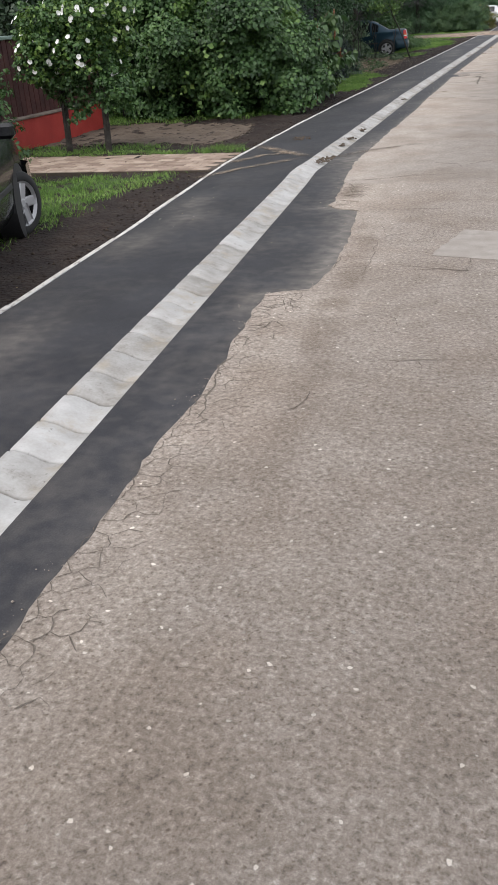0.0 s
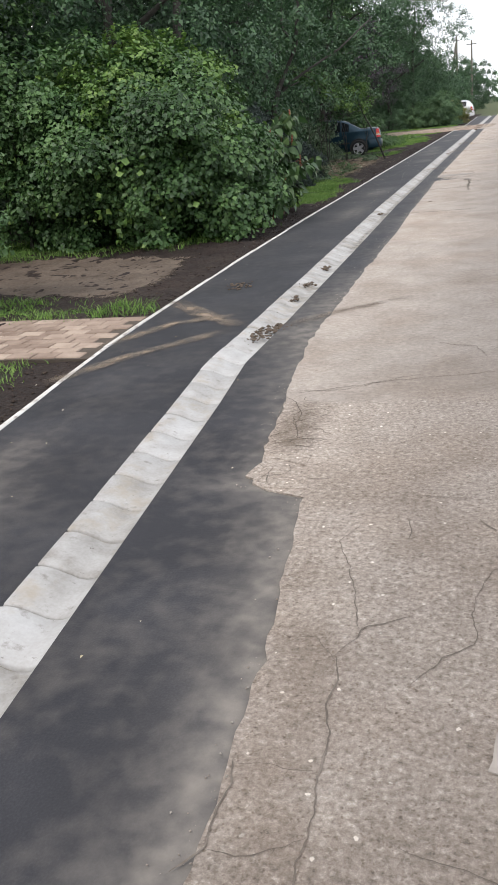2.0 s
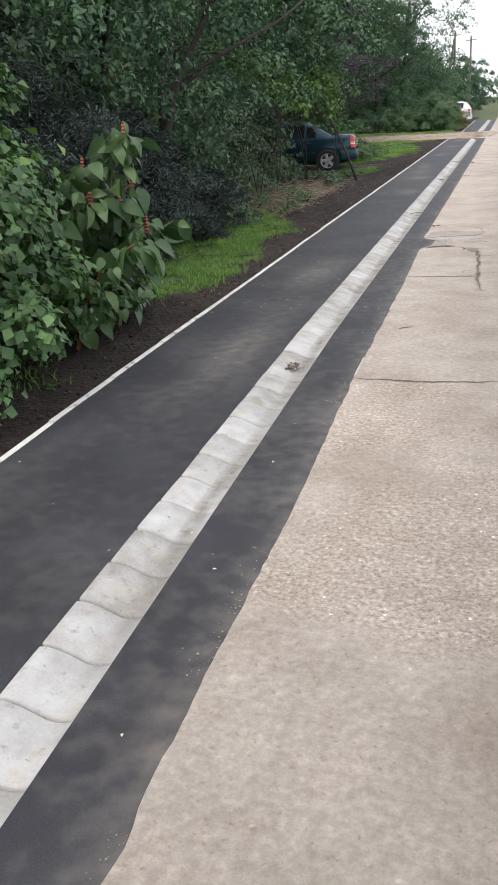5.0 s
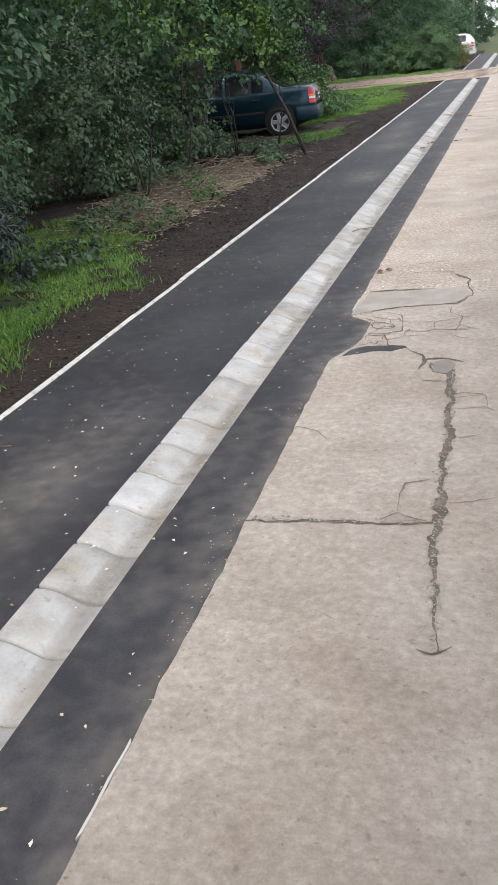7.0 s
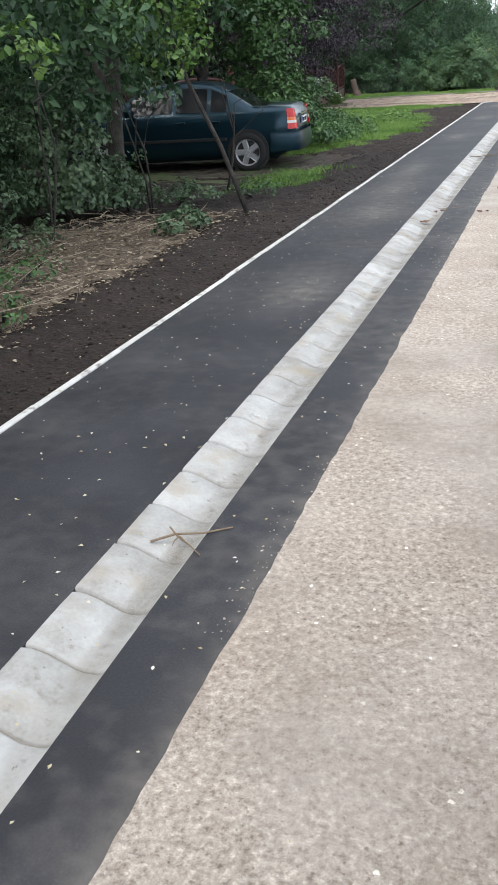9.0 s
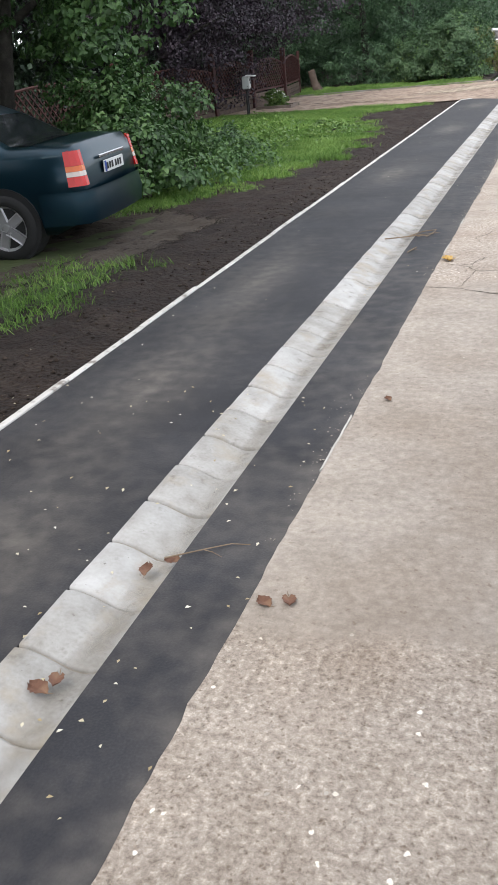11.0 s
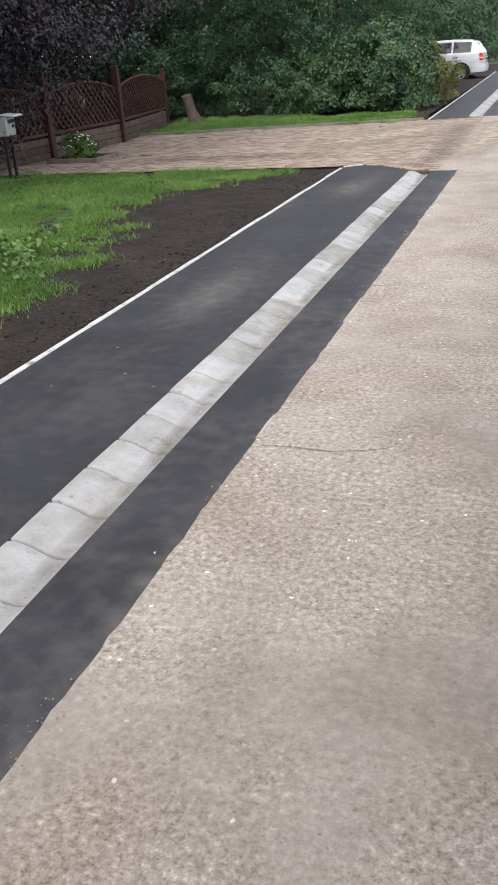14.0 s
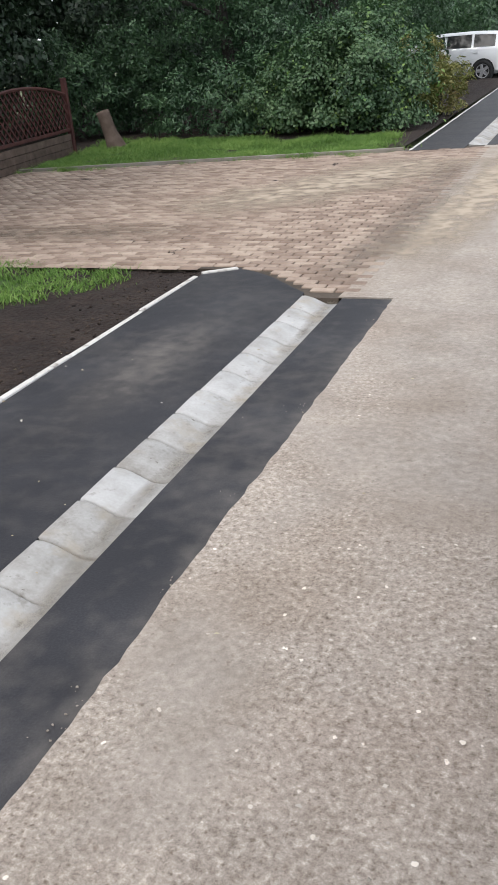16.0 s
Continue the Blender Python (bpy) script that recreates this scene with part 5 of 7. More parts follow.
def stump():
    root = thing("tree_stump", "grey weathered cut tree stump", "stump", pose(-10.3, 73.4, -0.06))
    bm = bmesh.new()
    n = 16
    rows = []
    for z, r in ((0, 0.30), (0.12, 0.22), (0.4, 0.165), (0.72, 0.15), (0.78, 0.145)):
        rows.append([bm.verts.new((r * (1 + 0.12 * math.sin(3 * q + 9 * z)) * math.cos(q) * 0.85 + 0.34 * (0.78 - z), r * (1 + 0.12 * math.cos(2 * q)) * math.sin(q), z + (0.04 * math.cos(q) if z > 0.7 else 0))) for q in np.linspace(0, math.tau, n, endpoint=False)])
    for r0, r1 in zip(rows, rows[1:]):
        for k in range(n):
            bm.faces.new((r0[k], r0[(k + 1) % n], r1[(k + 1) % n], r1[k]))
    bm.faces.new(rows[-1])
    part("bole", bm, WOOD_BROWN, root, smooth=True)


stump()


def flower_bed():
    root = thing("flower_bed", "timber-edged bed with a white daisy bush", "flower bed", pose(-9.1, 65.1, -0.03))
    for lo_, hi_ in (((-0.55, -0.45, 0), (0.55, -0.37, 0.11)), ((-0.55, 0.37, 0), (0.55, 0.45, 0.11)), ((-0.55, -0.37, 0), (-0.47, 0.37, 0.11)), ((0.47, -0.37, 0), (0.55, 0.37, 0.11))):
        part("edging", box(bmesh.new(), lo_, hi_, 0.01), WOOD_GREY, root)
    part("soil", box(bmesh.new(), (-0.465, -0.365, 0), (0.465, 0.365, 0.075)), SOIL, root)
    foliage("leaves", [((-0.1, 0, 0.28), (0.34, 0.32, 0.26)), ((0.1, -0.05, 0.22), (0.3, 0.3, 0.2))], 4000, 0.05, LEAF_FRESH_LIT, root, 301, 0.25)
    rng = random.Random(5)
    for k in range(45):
        q, u = rng.uniform(0, math.tau), rng.random() ** 0.5
        c = Vector((-0.05 + 0.34 * u * math.cos(q), 0.32 * u * math.sin(q), 0.52 - 0.22 * u * u + rng.uniform(-0.02, 0.05)))
        bm = bmesh.new()
        tube(bm, [c, c + Vector((0, 0, 0.012))], [0.020, 0.012], 7)
        part("daisy", bm, PETAL, root, "white daisy")


flower_bed()


def letter_box():
    root = thing("letter_box", "pale metal letter box on two dark posts", "letter box", pose(-9.3, 63.0, -0.03, 0, 0, 12))
    for y in (-0.14, 0.14):
        part("post", box(bmesh.new(), (-0.025, y - 0.025, -0.1), (0.025, y + 0.025, 0.78), 0.005), BLACK_PLASTIC, root)
    part("case", box(bmesh.new(), (-0.10, -0.19, 0.70), (0.10, 0.19, 1.02), 0.015), GREY_METAL, root)
    part("lid", box(bmesh.new(), (-0.125, -0.21, 1.02), (0.13, 0.21, 1.05), 0.01, Matrix.Rotation(0.12, 4, "Y")), PLATE_WHITE, root)
    part("flap", box(bmesh.new(), (0.10, -0.12, 0.90), (0.107, 0.12, 0.96), 0.002), BLACK_PLASTIC, root)


letter_box()


def leaning_sapling():
    root = thing("leaning_sapling", "thin bare slanting trunk at the verge", "sapling")
    bm = bmesh.new()
    tube(bm, [(-4.42, 41.3, -0.12), (-4.75, 41.32, 0.75), (-5.15, 41.4, 1.5), (-5.5, 41.5, 2.4)], [0.035, 0.028, 0.024, 0.015], 8)
    part("trunk", bm, BARK, root, smooth=True)
    foliage("leaves", [((-5.5, 41.5, 2.3), (0.6, 0.6, 0.4)), ((-5.1, 41.2, 1.9), (0.4, 0.4, 0.25))], 900, 0.08, LEAF_FRESH_LIT, root, 310, 0.36, hollow=0.3)


leaning_sapling()


def hanging_bough():
    root = thing("hanging_bough", "leafy bough hanging low over the verge", "branch")
    for a_, b_, s in (((-7.4, 36.2, 3.2), (-5.2, 38.0, 1.9), 1), ((-7.2, 34.6, 2.9), (-5.0, 35.6, 2.15), 2), ((-7.2, 39.4, 3.0), (-5.6, 40.6, 2.2), 3)):
        a_, b_ = Vector(a_), Vector(b_)
        pts = [a_.lerp(b_, u) + Vector((0, 0, 0.35 * math.sin(math.pi * u))) for u in np.linspace(0, 1, 7)]
        bm = bmesh.new()
        tube(bm, pts, [0.035 - 0.0045 * k for k in range(7)], 7)
        part("branch", bm, BARK, root, smooth=True)
        cl = [((p.x, p.y, p.z - 0.05), (0.34, 0.34, 0.20)) for p in pts[2:]]
        foliage("leaves", cl, 800, 0.075, LEAF_FRESH_LIT if s == 1 else LEAF_MID, root, 320 + s, 0.36, hollow=0.3)


hanging_bough()
for k, (x_, y_, rx_, ry_) in enumerate(((-5.6, 35.2, 0.5, 1.0), (-5.2, 32.9, 0.4, 0.6), (-6.3, 38.8, 0.6, 1.2), (-5.9, 42.4, 0.6, 0.8), (-4.85, 40.2, 0.25, 0.6), (-6.3, 54.8, 1.0, 1.6), (-5.4, 56.6, 0.5, 1.2), (-7.6, 57.4, 1.4, 1.6), (-4.75, 34.7, 0.3, 0.5), (-4.7, 36.4, 0.2, 0.45), (-5.3, 37.8, 0.3, 0.5), (-4.9, 42.8, 0.35, 0.5))):
    bush("low green weeds along the verge", [((x_, y_, 0.06), (rx_, ry_, 0.13))], 1100 if k < 8 else 420, 0.06 if k < 8 else 0.05, LEAF_THICKET if k < 5 else LEAF_FRESH_LIT if k < 8 else LEAF_MID, 330 + k, 0.4, stems=1, name="weeds")


def bare_stems(at, h, lean, seed):
    """A few thin bare stems from one root, with small twigs."""
    root = thing("sapling", "thin bare dark stems standing before the thicket", "sapling", pose(*at), group="bare saplings")
    rr = random.Random(seed)
    for k in range(2):
        q = rr.uniform(0, math.tau)
        top = Vector((lean[0] + 0.25 * math.cos(q), lean[1] + 0.25 * math.sin(q), h * rr.uniform(0.8, 1.1)))
        mid = top * 0.5 + Vector((rr.uniform(-0.22, 0.22), rr.uniform(-0.22, 0.22), 0))
        tube_bm = bmesh.new()
        tube(tube_bm, [(0.03 * k, 0, -0.1), mid * 0.5 + Vector((0.03, 0.02, 0)), mid, top], [0.016, 0.014, 0.011, 0.005], 7)
        part("stem", tube_bm, BARK, root, smooth=True)
        twig_bm = bmesh.new()
        tube(twig_bm, [mid, mid + Vector((rr.uniform(-0.3, 0.4), rr.uniform(-0.4, 0.4), 0.35)), mid + Vector((rr.uniform(-0.4, 0.6), rr.uniform(-0.5, 0.5), 0.6))], [0.010, 0.007, 0.003], 5)
        part("twig", twig_bm, BARK, root)


for k, (x_, y_, h_) in enumerate(((-6.0, 37.2, 1.9), (-6.2, 39.6, 2.2), (-5.9, 41.6, 1.9), (-5.6, 43.6, 1.6))):
    bare_stems((x_, y_, -0.05), h_, (0.25 * math.sin(k * 2.1), 0.3 * math.cos(k * 1.3)), 400 + k)


def brush_pile():
    rng = np.random.default_rng(17)
    bm = bmesh.new()
    for k in range(430):
        c = Vector((rng.uniform(-6.3, -4.5), rng.uniform(34.2, 41.2), 0))
        c.z = verge_z(c.x, c.y) + abs(rng.normal(0.05, 0.06)) + 0.015
        q, t, L = rng.uniform(0, math.tau), rng.normal(0, 0.14), rng.uniform(0.08, 0.30) + 0.8 * rng.random() ** 4
        d = Vector((math.cos(q) * L / 2, math.sin(q) * L / 2, t * L / 2))
        r = rng.uniform(0.0015, 0.005)
        tube(bm, [c - d, c + Vector((rng.normal(0, 0.04), rng.normal(0, 0.04), 0.03)), c + d], [r, r, r * 0.5], 4)
    tagged(part("brush_pile", bm, STRAW, None), "scattered dry cut branches on leaf litter", "branches", kind="stuff")
    p = np.column_stack([rng.uniform(-6.6, -4.6, 4200) + np.abs(rng.normal(0, 0.2, 4200)), rng.uniform(33.5, 41.5, 4200), np.zeros(4200)])
    p[:, 2] = [verge_z(x, y) + 0.025 for x, y, _ in p]
    co, f = leaf_arrays(p, np.tile([0, 0, 1.5], (4200, 1)), 0.045, 0.34, rng, 0.0, 0.1)
    tagged(raw("dry_leaves", co, f, STRAW), "dry brown leaves lying among branches", "leaves", kind="stuff")


brush_pile()


# ---- driveways ----
def pavers(name, inside, x0, x1, y0, y1, L, W, near, label, turn=0.0):
    """Clay pavers in running rows. near: which of them are pieces of their own."""
    root = thing(name, label, "driveway", kind="structure")
    protos = []
    for k in range(4):
        bm = box(bmesh.new(), (-L / 2 + 0.006, -W / 2 + 0.006, -0.06), (L / 2 - 0.006, W / 2 - 0.006, 0.0), 0.007)
        protos.append(mesh_of("paver", bm, PAVER))
    rng = random.Random(4)
    rest, single = [], 0
    row, y = 0, y0
    while y < y1:
        x = x0 + (L / 2 if row % 2 else 0)
        while x < x1:
            if inside(x, y):
                z = rng.uniform(-0.004, 0.003)
                if near(x, y) and single < 300:
                    p = new("paver", protos[single % 4])
                    p.parent = root
                    p.matrix_basis = pose(x, y, z, rng.uniform(-0.8, 0.8), rng.uniform(-0.8, 0.8), rng.uniform(-0.7, 0.7) + 180 * rng.randrange(2))
                    single += 1
                else:
                    rest.append((x, y, z))
            x += L
        row, y = row + 1, y + W
    if rest:
        c = np.array(rest)
        a_, b_, v = L / 2 - 0.006, W / 2 - 0.006, 0.007
        shape = np.array([(-a_, -b_, -0.03), (a_, -b_, -0.03), (a_, b_, -0.03), (-a_, b_, -0.03), (-a_ + v, -b_ + v, 0), (a_ - v, -b_ + v, 0), (a_ - v, b_ - v, 0), (-a_ + v, b_ - v, 0)])
        shape[:4, 2] = -0.012
        co = (c[:, None] + shape[None]).reshape(-1, 3)
        q = np.array([(4, 5, 6, 7), (0, 1, 5, 4), (1, 2, 6, 5), (2, 3, 7, 6), (3, 0, 4, 7)])
        f = (np.arange(len(c))[:, None, None] * 8 + q[None]).reshape(-1, 4)
        tagged(raw("far_pavers", co, f, PAVER_FAR, root), kind="stuff")
    return root


PAVER_FAR = mat("clay_paver_far", [(0.19, 0.135, 0.102), (0.285, 0.215, 0.168), (0.385, 0.305, 0.24)], 6, 90, 0.85, 0.4, island=True, piece=0.45, depth=0.004)


def drive_in(x, y):
    near_y = float(np.interp(x, [-3.6, -3.3, -2.86, -2.42, -2.05], [63.3, 63.36, 63.14, 62.68, 62.62]))
    return -10.3 < x < -2.05 and near_y < y < 69.75 + 0.155 * (x + 10.3)


strip("drive_bed", 63.3, 71.2, 0.4, lambda y: -10.45, lambda y: -1.98, PAVER_BED, -0.008, 0.12)
tagged(strip("drive_mouth", 62.52, 63.3, 0.25, lambda y: -3.45, lambda y: -1.7, PAVER_BED, -0.014, 0.1), "dark sandy ground at the driveway mouth", "bed", kind="structure")
tagged(bpy.data.objects["drive_bed"], "dark sandy bed under the pavers", "bed", kind="structure")
pavers("brick_driveway", drive_in, -10.4, -1.9, 62.4, 71.2, 0.20, 0.10, lambda x, y: x > -3.7 and y < 66.6, "wide clay paver driveway with sandy stains")
bpy.data.objects["brick_driveway"].location.z = 0.004
strip("path_bed", 15.72, 17.3, 0.3, lambda y: -11.0, lambda y: white_x(y) - 0.03, PAVER_BED, -0.012, 0.12)
tagged(bpy.data.objects["path_bed"], "dark sandy bed under the pavers", "bed", kind="structure")
pavers("paver_path", lambda x, y: x < white_x(y) - 0.14, -11, -3.3, 15.82, 17.25, 0.24, 0.16, lambda x, y: x > -8.5, "narrow light clay paver drive crossing the verge")
kerb = tagged(strip("driveway_kerb", 0, 7.3, 0.5, lambda u: 0.0, lambda u: 0.07, MORTAR, 0.05, 0.15), "low dark concrete kerb along the driveway", "kerb", kind="structure")
kerb.matrix_basis = pose(-3.35, 70.86, 0, 0, 0, 98.8)

# ---- the second stretch of pavement beyond the driveway ----
tagged(strip("far_pavement", 70.9, 97, 0.5, lambda y: -3.25 - 0.008 * (y - 71), lambda y: left_x(y), ASPHALT, 0.002, 0.15), "new black asphalt pavement beyond the driveway", "pavement", kind="structure")
tagged(strip("far_shoulder", 71.3, 97, 0.5, lambda y: left_x(y) + GUTTER, lambda y: edge_x(y) + 0.2, ASPHALT_WORN, -0.008, 0.15), "new black asphalt strip beyond the driveway", "asphalt", kind="structure")
tagged(strip("road_apron", 62.52, 71.3, 0.3, lambda y: -2.11 + wob(y * 3, 0.05) + wob(y * 11, 0.04), lambda y: -1.5, CONCRETE, -0.002, 0.15), "worn concrete apron beside the driveway", "road", kind="structure")

# ---- concrete channel, stone by stone ----
PITCH, GAP = 0.319, 0.011


def channel_profile(u):
    """Height across the channel, u from 0 to 1."""
    return float(np.interp(u, [0, 0.08, 0.25, 0.4, 0.6, 0.75, 0.9, 1], [0.004, 0.007, -0.002, -0.022, -0.050, -0.056, -0.044, -0.018]))


def channel(name, y0, y1, label):
    root = thing(name, label, "drain channel", kind="structure")
    protos = []
    for k in range(5):
        bm = bmesh.new()
        rr = random.Random(k)
        rows = []
        for v in (0, 0.03, 0.5, 0.97, 1):
            row = []
            for i in range(11):
                u = i / 10
                z = channel_profile(u) - (0.006 if v in (0, 1) else 0) + rr.uniform(-0.0012, 0.0012)
                row.append(bm.verts.new(((u - 0.0) * GUTTER, (v - 0.5) * (PITCH - GAP), z)))
            rows.append(row)
        for r0, r1 in zip(rows, rows[1:]):
            for i in range(10):
                bm.faces.new((r0[i], r0[i + 1], r1[i + 1], r1[i]))
        for row in (rows[0], rows[-1]):
            lowr = [bm.verts.new((v.co.x, v.co.y, v.co.z - 0.04)) for v in row]
            for i in range(10):
                f = (lowr[i], lowr[i + 1], row[i + 1], row[i])
                bm.faces.new(f if row is rows[0] else f[::-1])
        protos.append(mesh_of("channel_stone", bm, CHANNEL, True))
    rng = random.Random(12)
    y, n = y0, 0
    bed = []
    while y < y1:
        s = (left_x(y + 0.3) - left_x(y - 0.3)) / 0.6
        o = new("channel_stone", protos[n % 5])
        o.parent = root
        o.matrix_basis = pose(left_x(y), y, rng.uniform(-0.004, 0.003), rng.uniform(-0.5, 0.5), rng.uniform(-0.8, 0.8), -math.degrees(math.atan(s)) + rng.uniform(-0.5, 0.5))
        y, n = y + PITCH * math.cos(math.atan(s)), n + 1
    bm = bmesh.new()
    prev = None
    for yy in np.arange(y0 - PITCH / 2, y1 - 0.05, 0.4):
        row = [bm.verts.new((left_x(yy) + u * GUTTER, yy, channel_profile(u) - 0.016)) for u in np.linspace(0, 1, 11)]
        if prev:
            for i in range(10):
                bm.faces.new((prev[i], prev[i + 1], row[i + 1], row[i]))
        prev = row
    part("mortar_bed", bm, MORTAR, root, smooth=True)
    return root


channel("drain_channel", -2.02, 62.5, "shallow pale concrete drain channel of short stones")
channel("far_drain_channel", 71.6, 96, "shallow pale concrete drain channel beyond the driveway")


def edging(name, line, y0, y1, label):
    root = thing(name, label, "edging", kind="structure")
    proto = mesh_of("edging_stone", box(bmesh.new(), (-0.022, -0.497, -0.12), (0.022, 0.497, 0.010), 0.006), EDGE_WHITE)
    rng = random.Random(6)
    for y in np.arange(y0 + 0.5, y1 - 0.4, 1.0):
        s = (line(y + 0.5) - line(y - 0.5))
        o = new("edging_stone", proto)
        o.parent = root
        o.matrix_basis = pose(line(y) + rng.uniform(-0.003, 0.003), y, rng.uniform(-0.005, 0.004), rng.uniform(-0.3, 0.3), 0, -math.degrees(math.atan(s)) + rng.uniform(-0.25, 0.25))


edging("path_edging", white_x, 0, 63.0, "thin white concrete edging along the pavement")
corner = new("edging_stone", mesh_of("edging_stone", box(bmesh.new(), (-0.026, -0.16, -0.12), (0.026, 0.16, 0.012), 0.006), EDGE_WHITE))
corner.parent = bpy.data.objects["path_edging"]
corner.matrix_basis = pose(white_x(63.1) + 0.14, 63.19, 0.002, 0, 0, -56)
edging("far_path_edging", lambda y: -3.25 - 0.008 * (y - 71), 70.9, 97, "thin white concrete edging beyond the driveway")


# ---- cracks and repairs in the road ----
def crack(points, width=0.014, seed=0):
    """A ragged dirt-filled crack through the given places."""
    rng = random.Random(int(points[0][0] * 977 + points[0][1] * 131))
    pts = [Vector((*p, 0)) for p in points]
    line = []
    for a_, b_ in zip(pts, pts[1:]):
        n = max(2, int((b_ - a_).length / 0.014))
        side = (b_ - a_).normalized().cross(Vector((0, 0, 1)))
        for k in range(n):
            u = k / n
            p = a_.lerp(b_, u)
            line.append(p + side * (0.030 * noise.noise(p * 4.0) + 0.020 * noise.noise(p * 13.0) + 0.008 * noise.noise(p * 41.0)) * min(1, 0.08 + (b_ - a_).length * 3))
    line.append(pts[-1])
    bm = bmesh.new()
    prev = None
    for k, p in enumerate(line):
        q = line[min(k + 1, len(line) - 1)] - line[max(k - 1, 0)]
        s = q.normalized().cross(Vector((0, 0, 1)))
        taper = min(1.0, 0.25 + 4 * min(k, len(line) - 1 - k) / len(line)) * max(0.25, 0.95 + 1.1 * noise.noise(p * 5.0 + Vector((3, 9, 4))))
        thick = width * (0.52 if width < 0.02 else 0.8) * taper
        w0, w1 = thick * (0.22 + 0.5 * abs(noise.noise(p * 23.0)) + rng.uniform(0, 0.22) + 0.4 * max(0, noise.noise(p * 61.0))), thick * (0.22 + 0.5 * abs(noise.noise(p * 23.0 + Vector((7, 3, 1)))) + rng.uniform(0, 0.22))
        row = (bm.verts.new(p - s * w0 + Vector((0, 0, 0.0035))), bm.verts.new(p + Vector((0, 0, 0.0025))), bm.verts.new(p + s * w1 + Vector((0, 0, 0.0035))))
        if prev:
            bm.faces.new((prev[0], prev[1], row[1], row[0]))
            bm.faces.new((prev[1], prev[2], row[2], row[1]))
        prev = row
    bmesh.ops.recalc_face_normals(bm, faces=bm.faces)
    return part("crack", bm, CRACK if width >= 0.016 else HAIRLINE, road)


crack([(-1.72, 28.00), (-1.33, 28.02), (-0.95, 28.06)], 0.0238)
crack([(-0.88, 27.27), (-0.93, 27.76), (-0.95, 28.48), (-0.98, 29.78)], 0.0425)
crack([(-1.66, 24.17), (-1.15, 24.16), (-0.60, 24.23)], 0.0238)
crack([(-0.18, 11.13), (0.07, 11.18), (0.21, 11.12)], 0.0105)
crack([(-0.19, 15.68), (0.19, 16.09)], 0.0105)
crack([(-1.06, 10.44), (-0.93, 10.43), (-0.83, 10.50)], 0.0105)
crack([(-1.06, 10.15), (-0.94, 10.11), (-0.86, 10.23), (-0.92, 10.40)], 0.0105)
crack([(-0.97, 9.77), (-0.88, 9.78), (-0.85, 9.92)], 0.0105)
crack([(0.20, 12.15), (0.24, 11.14), (-0.30, 11.26)], 0.0105)
crack([(-1.35, 14.78), (-1.05, 14.81), (-0.79, 14.99), (-0.13, 15.17)], 0.0067)
crack([(-0.44, 13.02), (-0.42, 12.89), (-0.43, 12.82)], 0.0105)
crack([(-0.16, 13.04), (-0.08, 12.93)], 0.0105)
crack([(-1.28, 14.34), (-1.16, 13.96), (-0.99, 13.93)], 0.0105)
crack([(-1.54, 17.09), (-1.11, 17.48)], 0.0105)
crack([(-1.30, 13.60), (-1.21, 13.49), (-1.17, 13.34)], 0.0105)

crack([(-0.57, 11.99), (-0.54, 11.87), (-0.55, 11.75), (-0.52, 11.62), (-0.51, 11.51), (-0.50, 11.33), (-0.49, 11.10), (-0.47, 10.8)], 0.012)
crack([(-0.76, 11.48), (-0.74, 11.40), (-0.75, 11.29), (-0.74, 11.17), (-0.80, 11.08)], 0.015)
crack([(-0.73, 11.16), (-0.66, 11.16), (-0.50, 11.24)], 0.009)
crack([(-0.75, 11.47), (-0.53, 11.47)], 0.008)
crack([(-0.57, 11.99), (-0.51, 12.16), (-0.33, 12.27)], 0.008)
crack([(-0.56, 11.97), (-0.65, 12.09), (-0.77, 12.09)], 0.008)
crack([(-0.52, 12.16), (-0.57, 12.35), (-0.65, 12.60), (-0.71, 12.78), (-0.64, 12.94)], 0.007)
crack([(-0.32, 11.85), (-0.22, 12.04), (-0.12, 12.12), (-0.14, 12.41), (-0.07, 12.62)], 0.008)
crack([(-0.44, 13.24), (-0.08, 13.24)], 0.007)
crack([(-1.77, 45.06), (-1.65, 45.04), (-1.57, 45.04), (-1.49, 45.01), (-1.39, 44.94), (-1.28, 44.90), (-1.12, 44.91), (-0.88, 44.94)], 0.017)
crack([(-1.50, 45.02), (-1.49, 45.16), (-1.46, 45.31), (-1.44, 45.52), (-1.51, 45.64), (-1.68, 45.72)], 0.014)
crack([(-1.49, 45.69), (-1.42, 45.84), (-1.40, 45.98)], 0.009)
crack([(-1.44, 45.52), (-1.26, 45.50), (-1.04, 45.55), (-0.88, 45.54)], 0.007)
crack([(-1.08, 44.39), (-1.01, 44.30), (-0.96, 44.28)], 0.006)
crack([(-0.88, 44.94), (-0.79, 44.78), (-0.60, 44.82)], 0.007)
crack([(-0.40, 10.07), (-0.23, 10.13), (-0.10, 10.06), (-0.06, 9.83)], 0.008)
crack([(-0.15, 9.36), (0.02, 9.34), (0.13, 9.38), (0.32, 9.41)], 0.009)
crack([(0.13, 9.38), (0.17, 9.18)], 0.007)
crack([(-0.35, 8.89), (-0.34, 8.78), (-0.37, 8.67), (-0.42, 8.62)], 0.012)
crack([(-0.81, 8.47), (-0.81, 8.58), (-0.85, 8.72), (-0.86, 8.85), (-0.94, 9.14), (-0.91, 9.29), (-0.88, 9.41)], 0.013)
crack([(-1.02, 9.63), (-0.92, 9.58), (-0.88, 9.41)], 0.011)
crack([(-1.00, 9.79), (-0.89, 9.84), (-0.79, 9.74), (-0.76, 9.59)], 0.011)
crack([(-1.06, 10.21), (-0.94, 10.16), (-0.80, 10.37), (-0.83, 10.57)], 0.01)
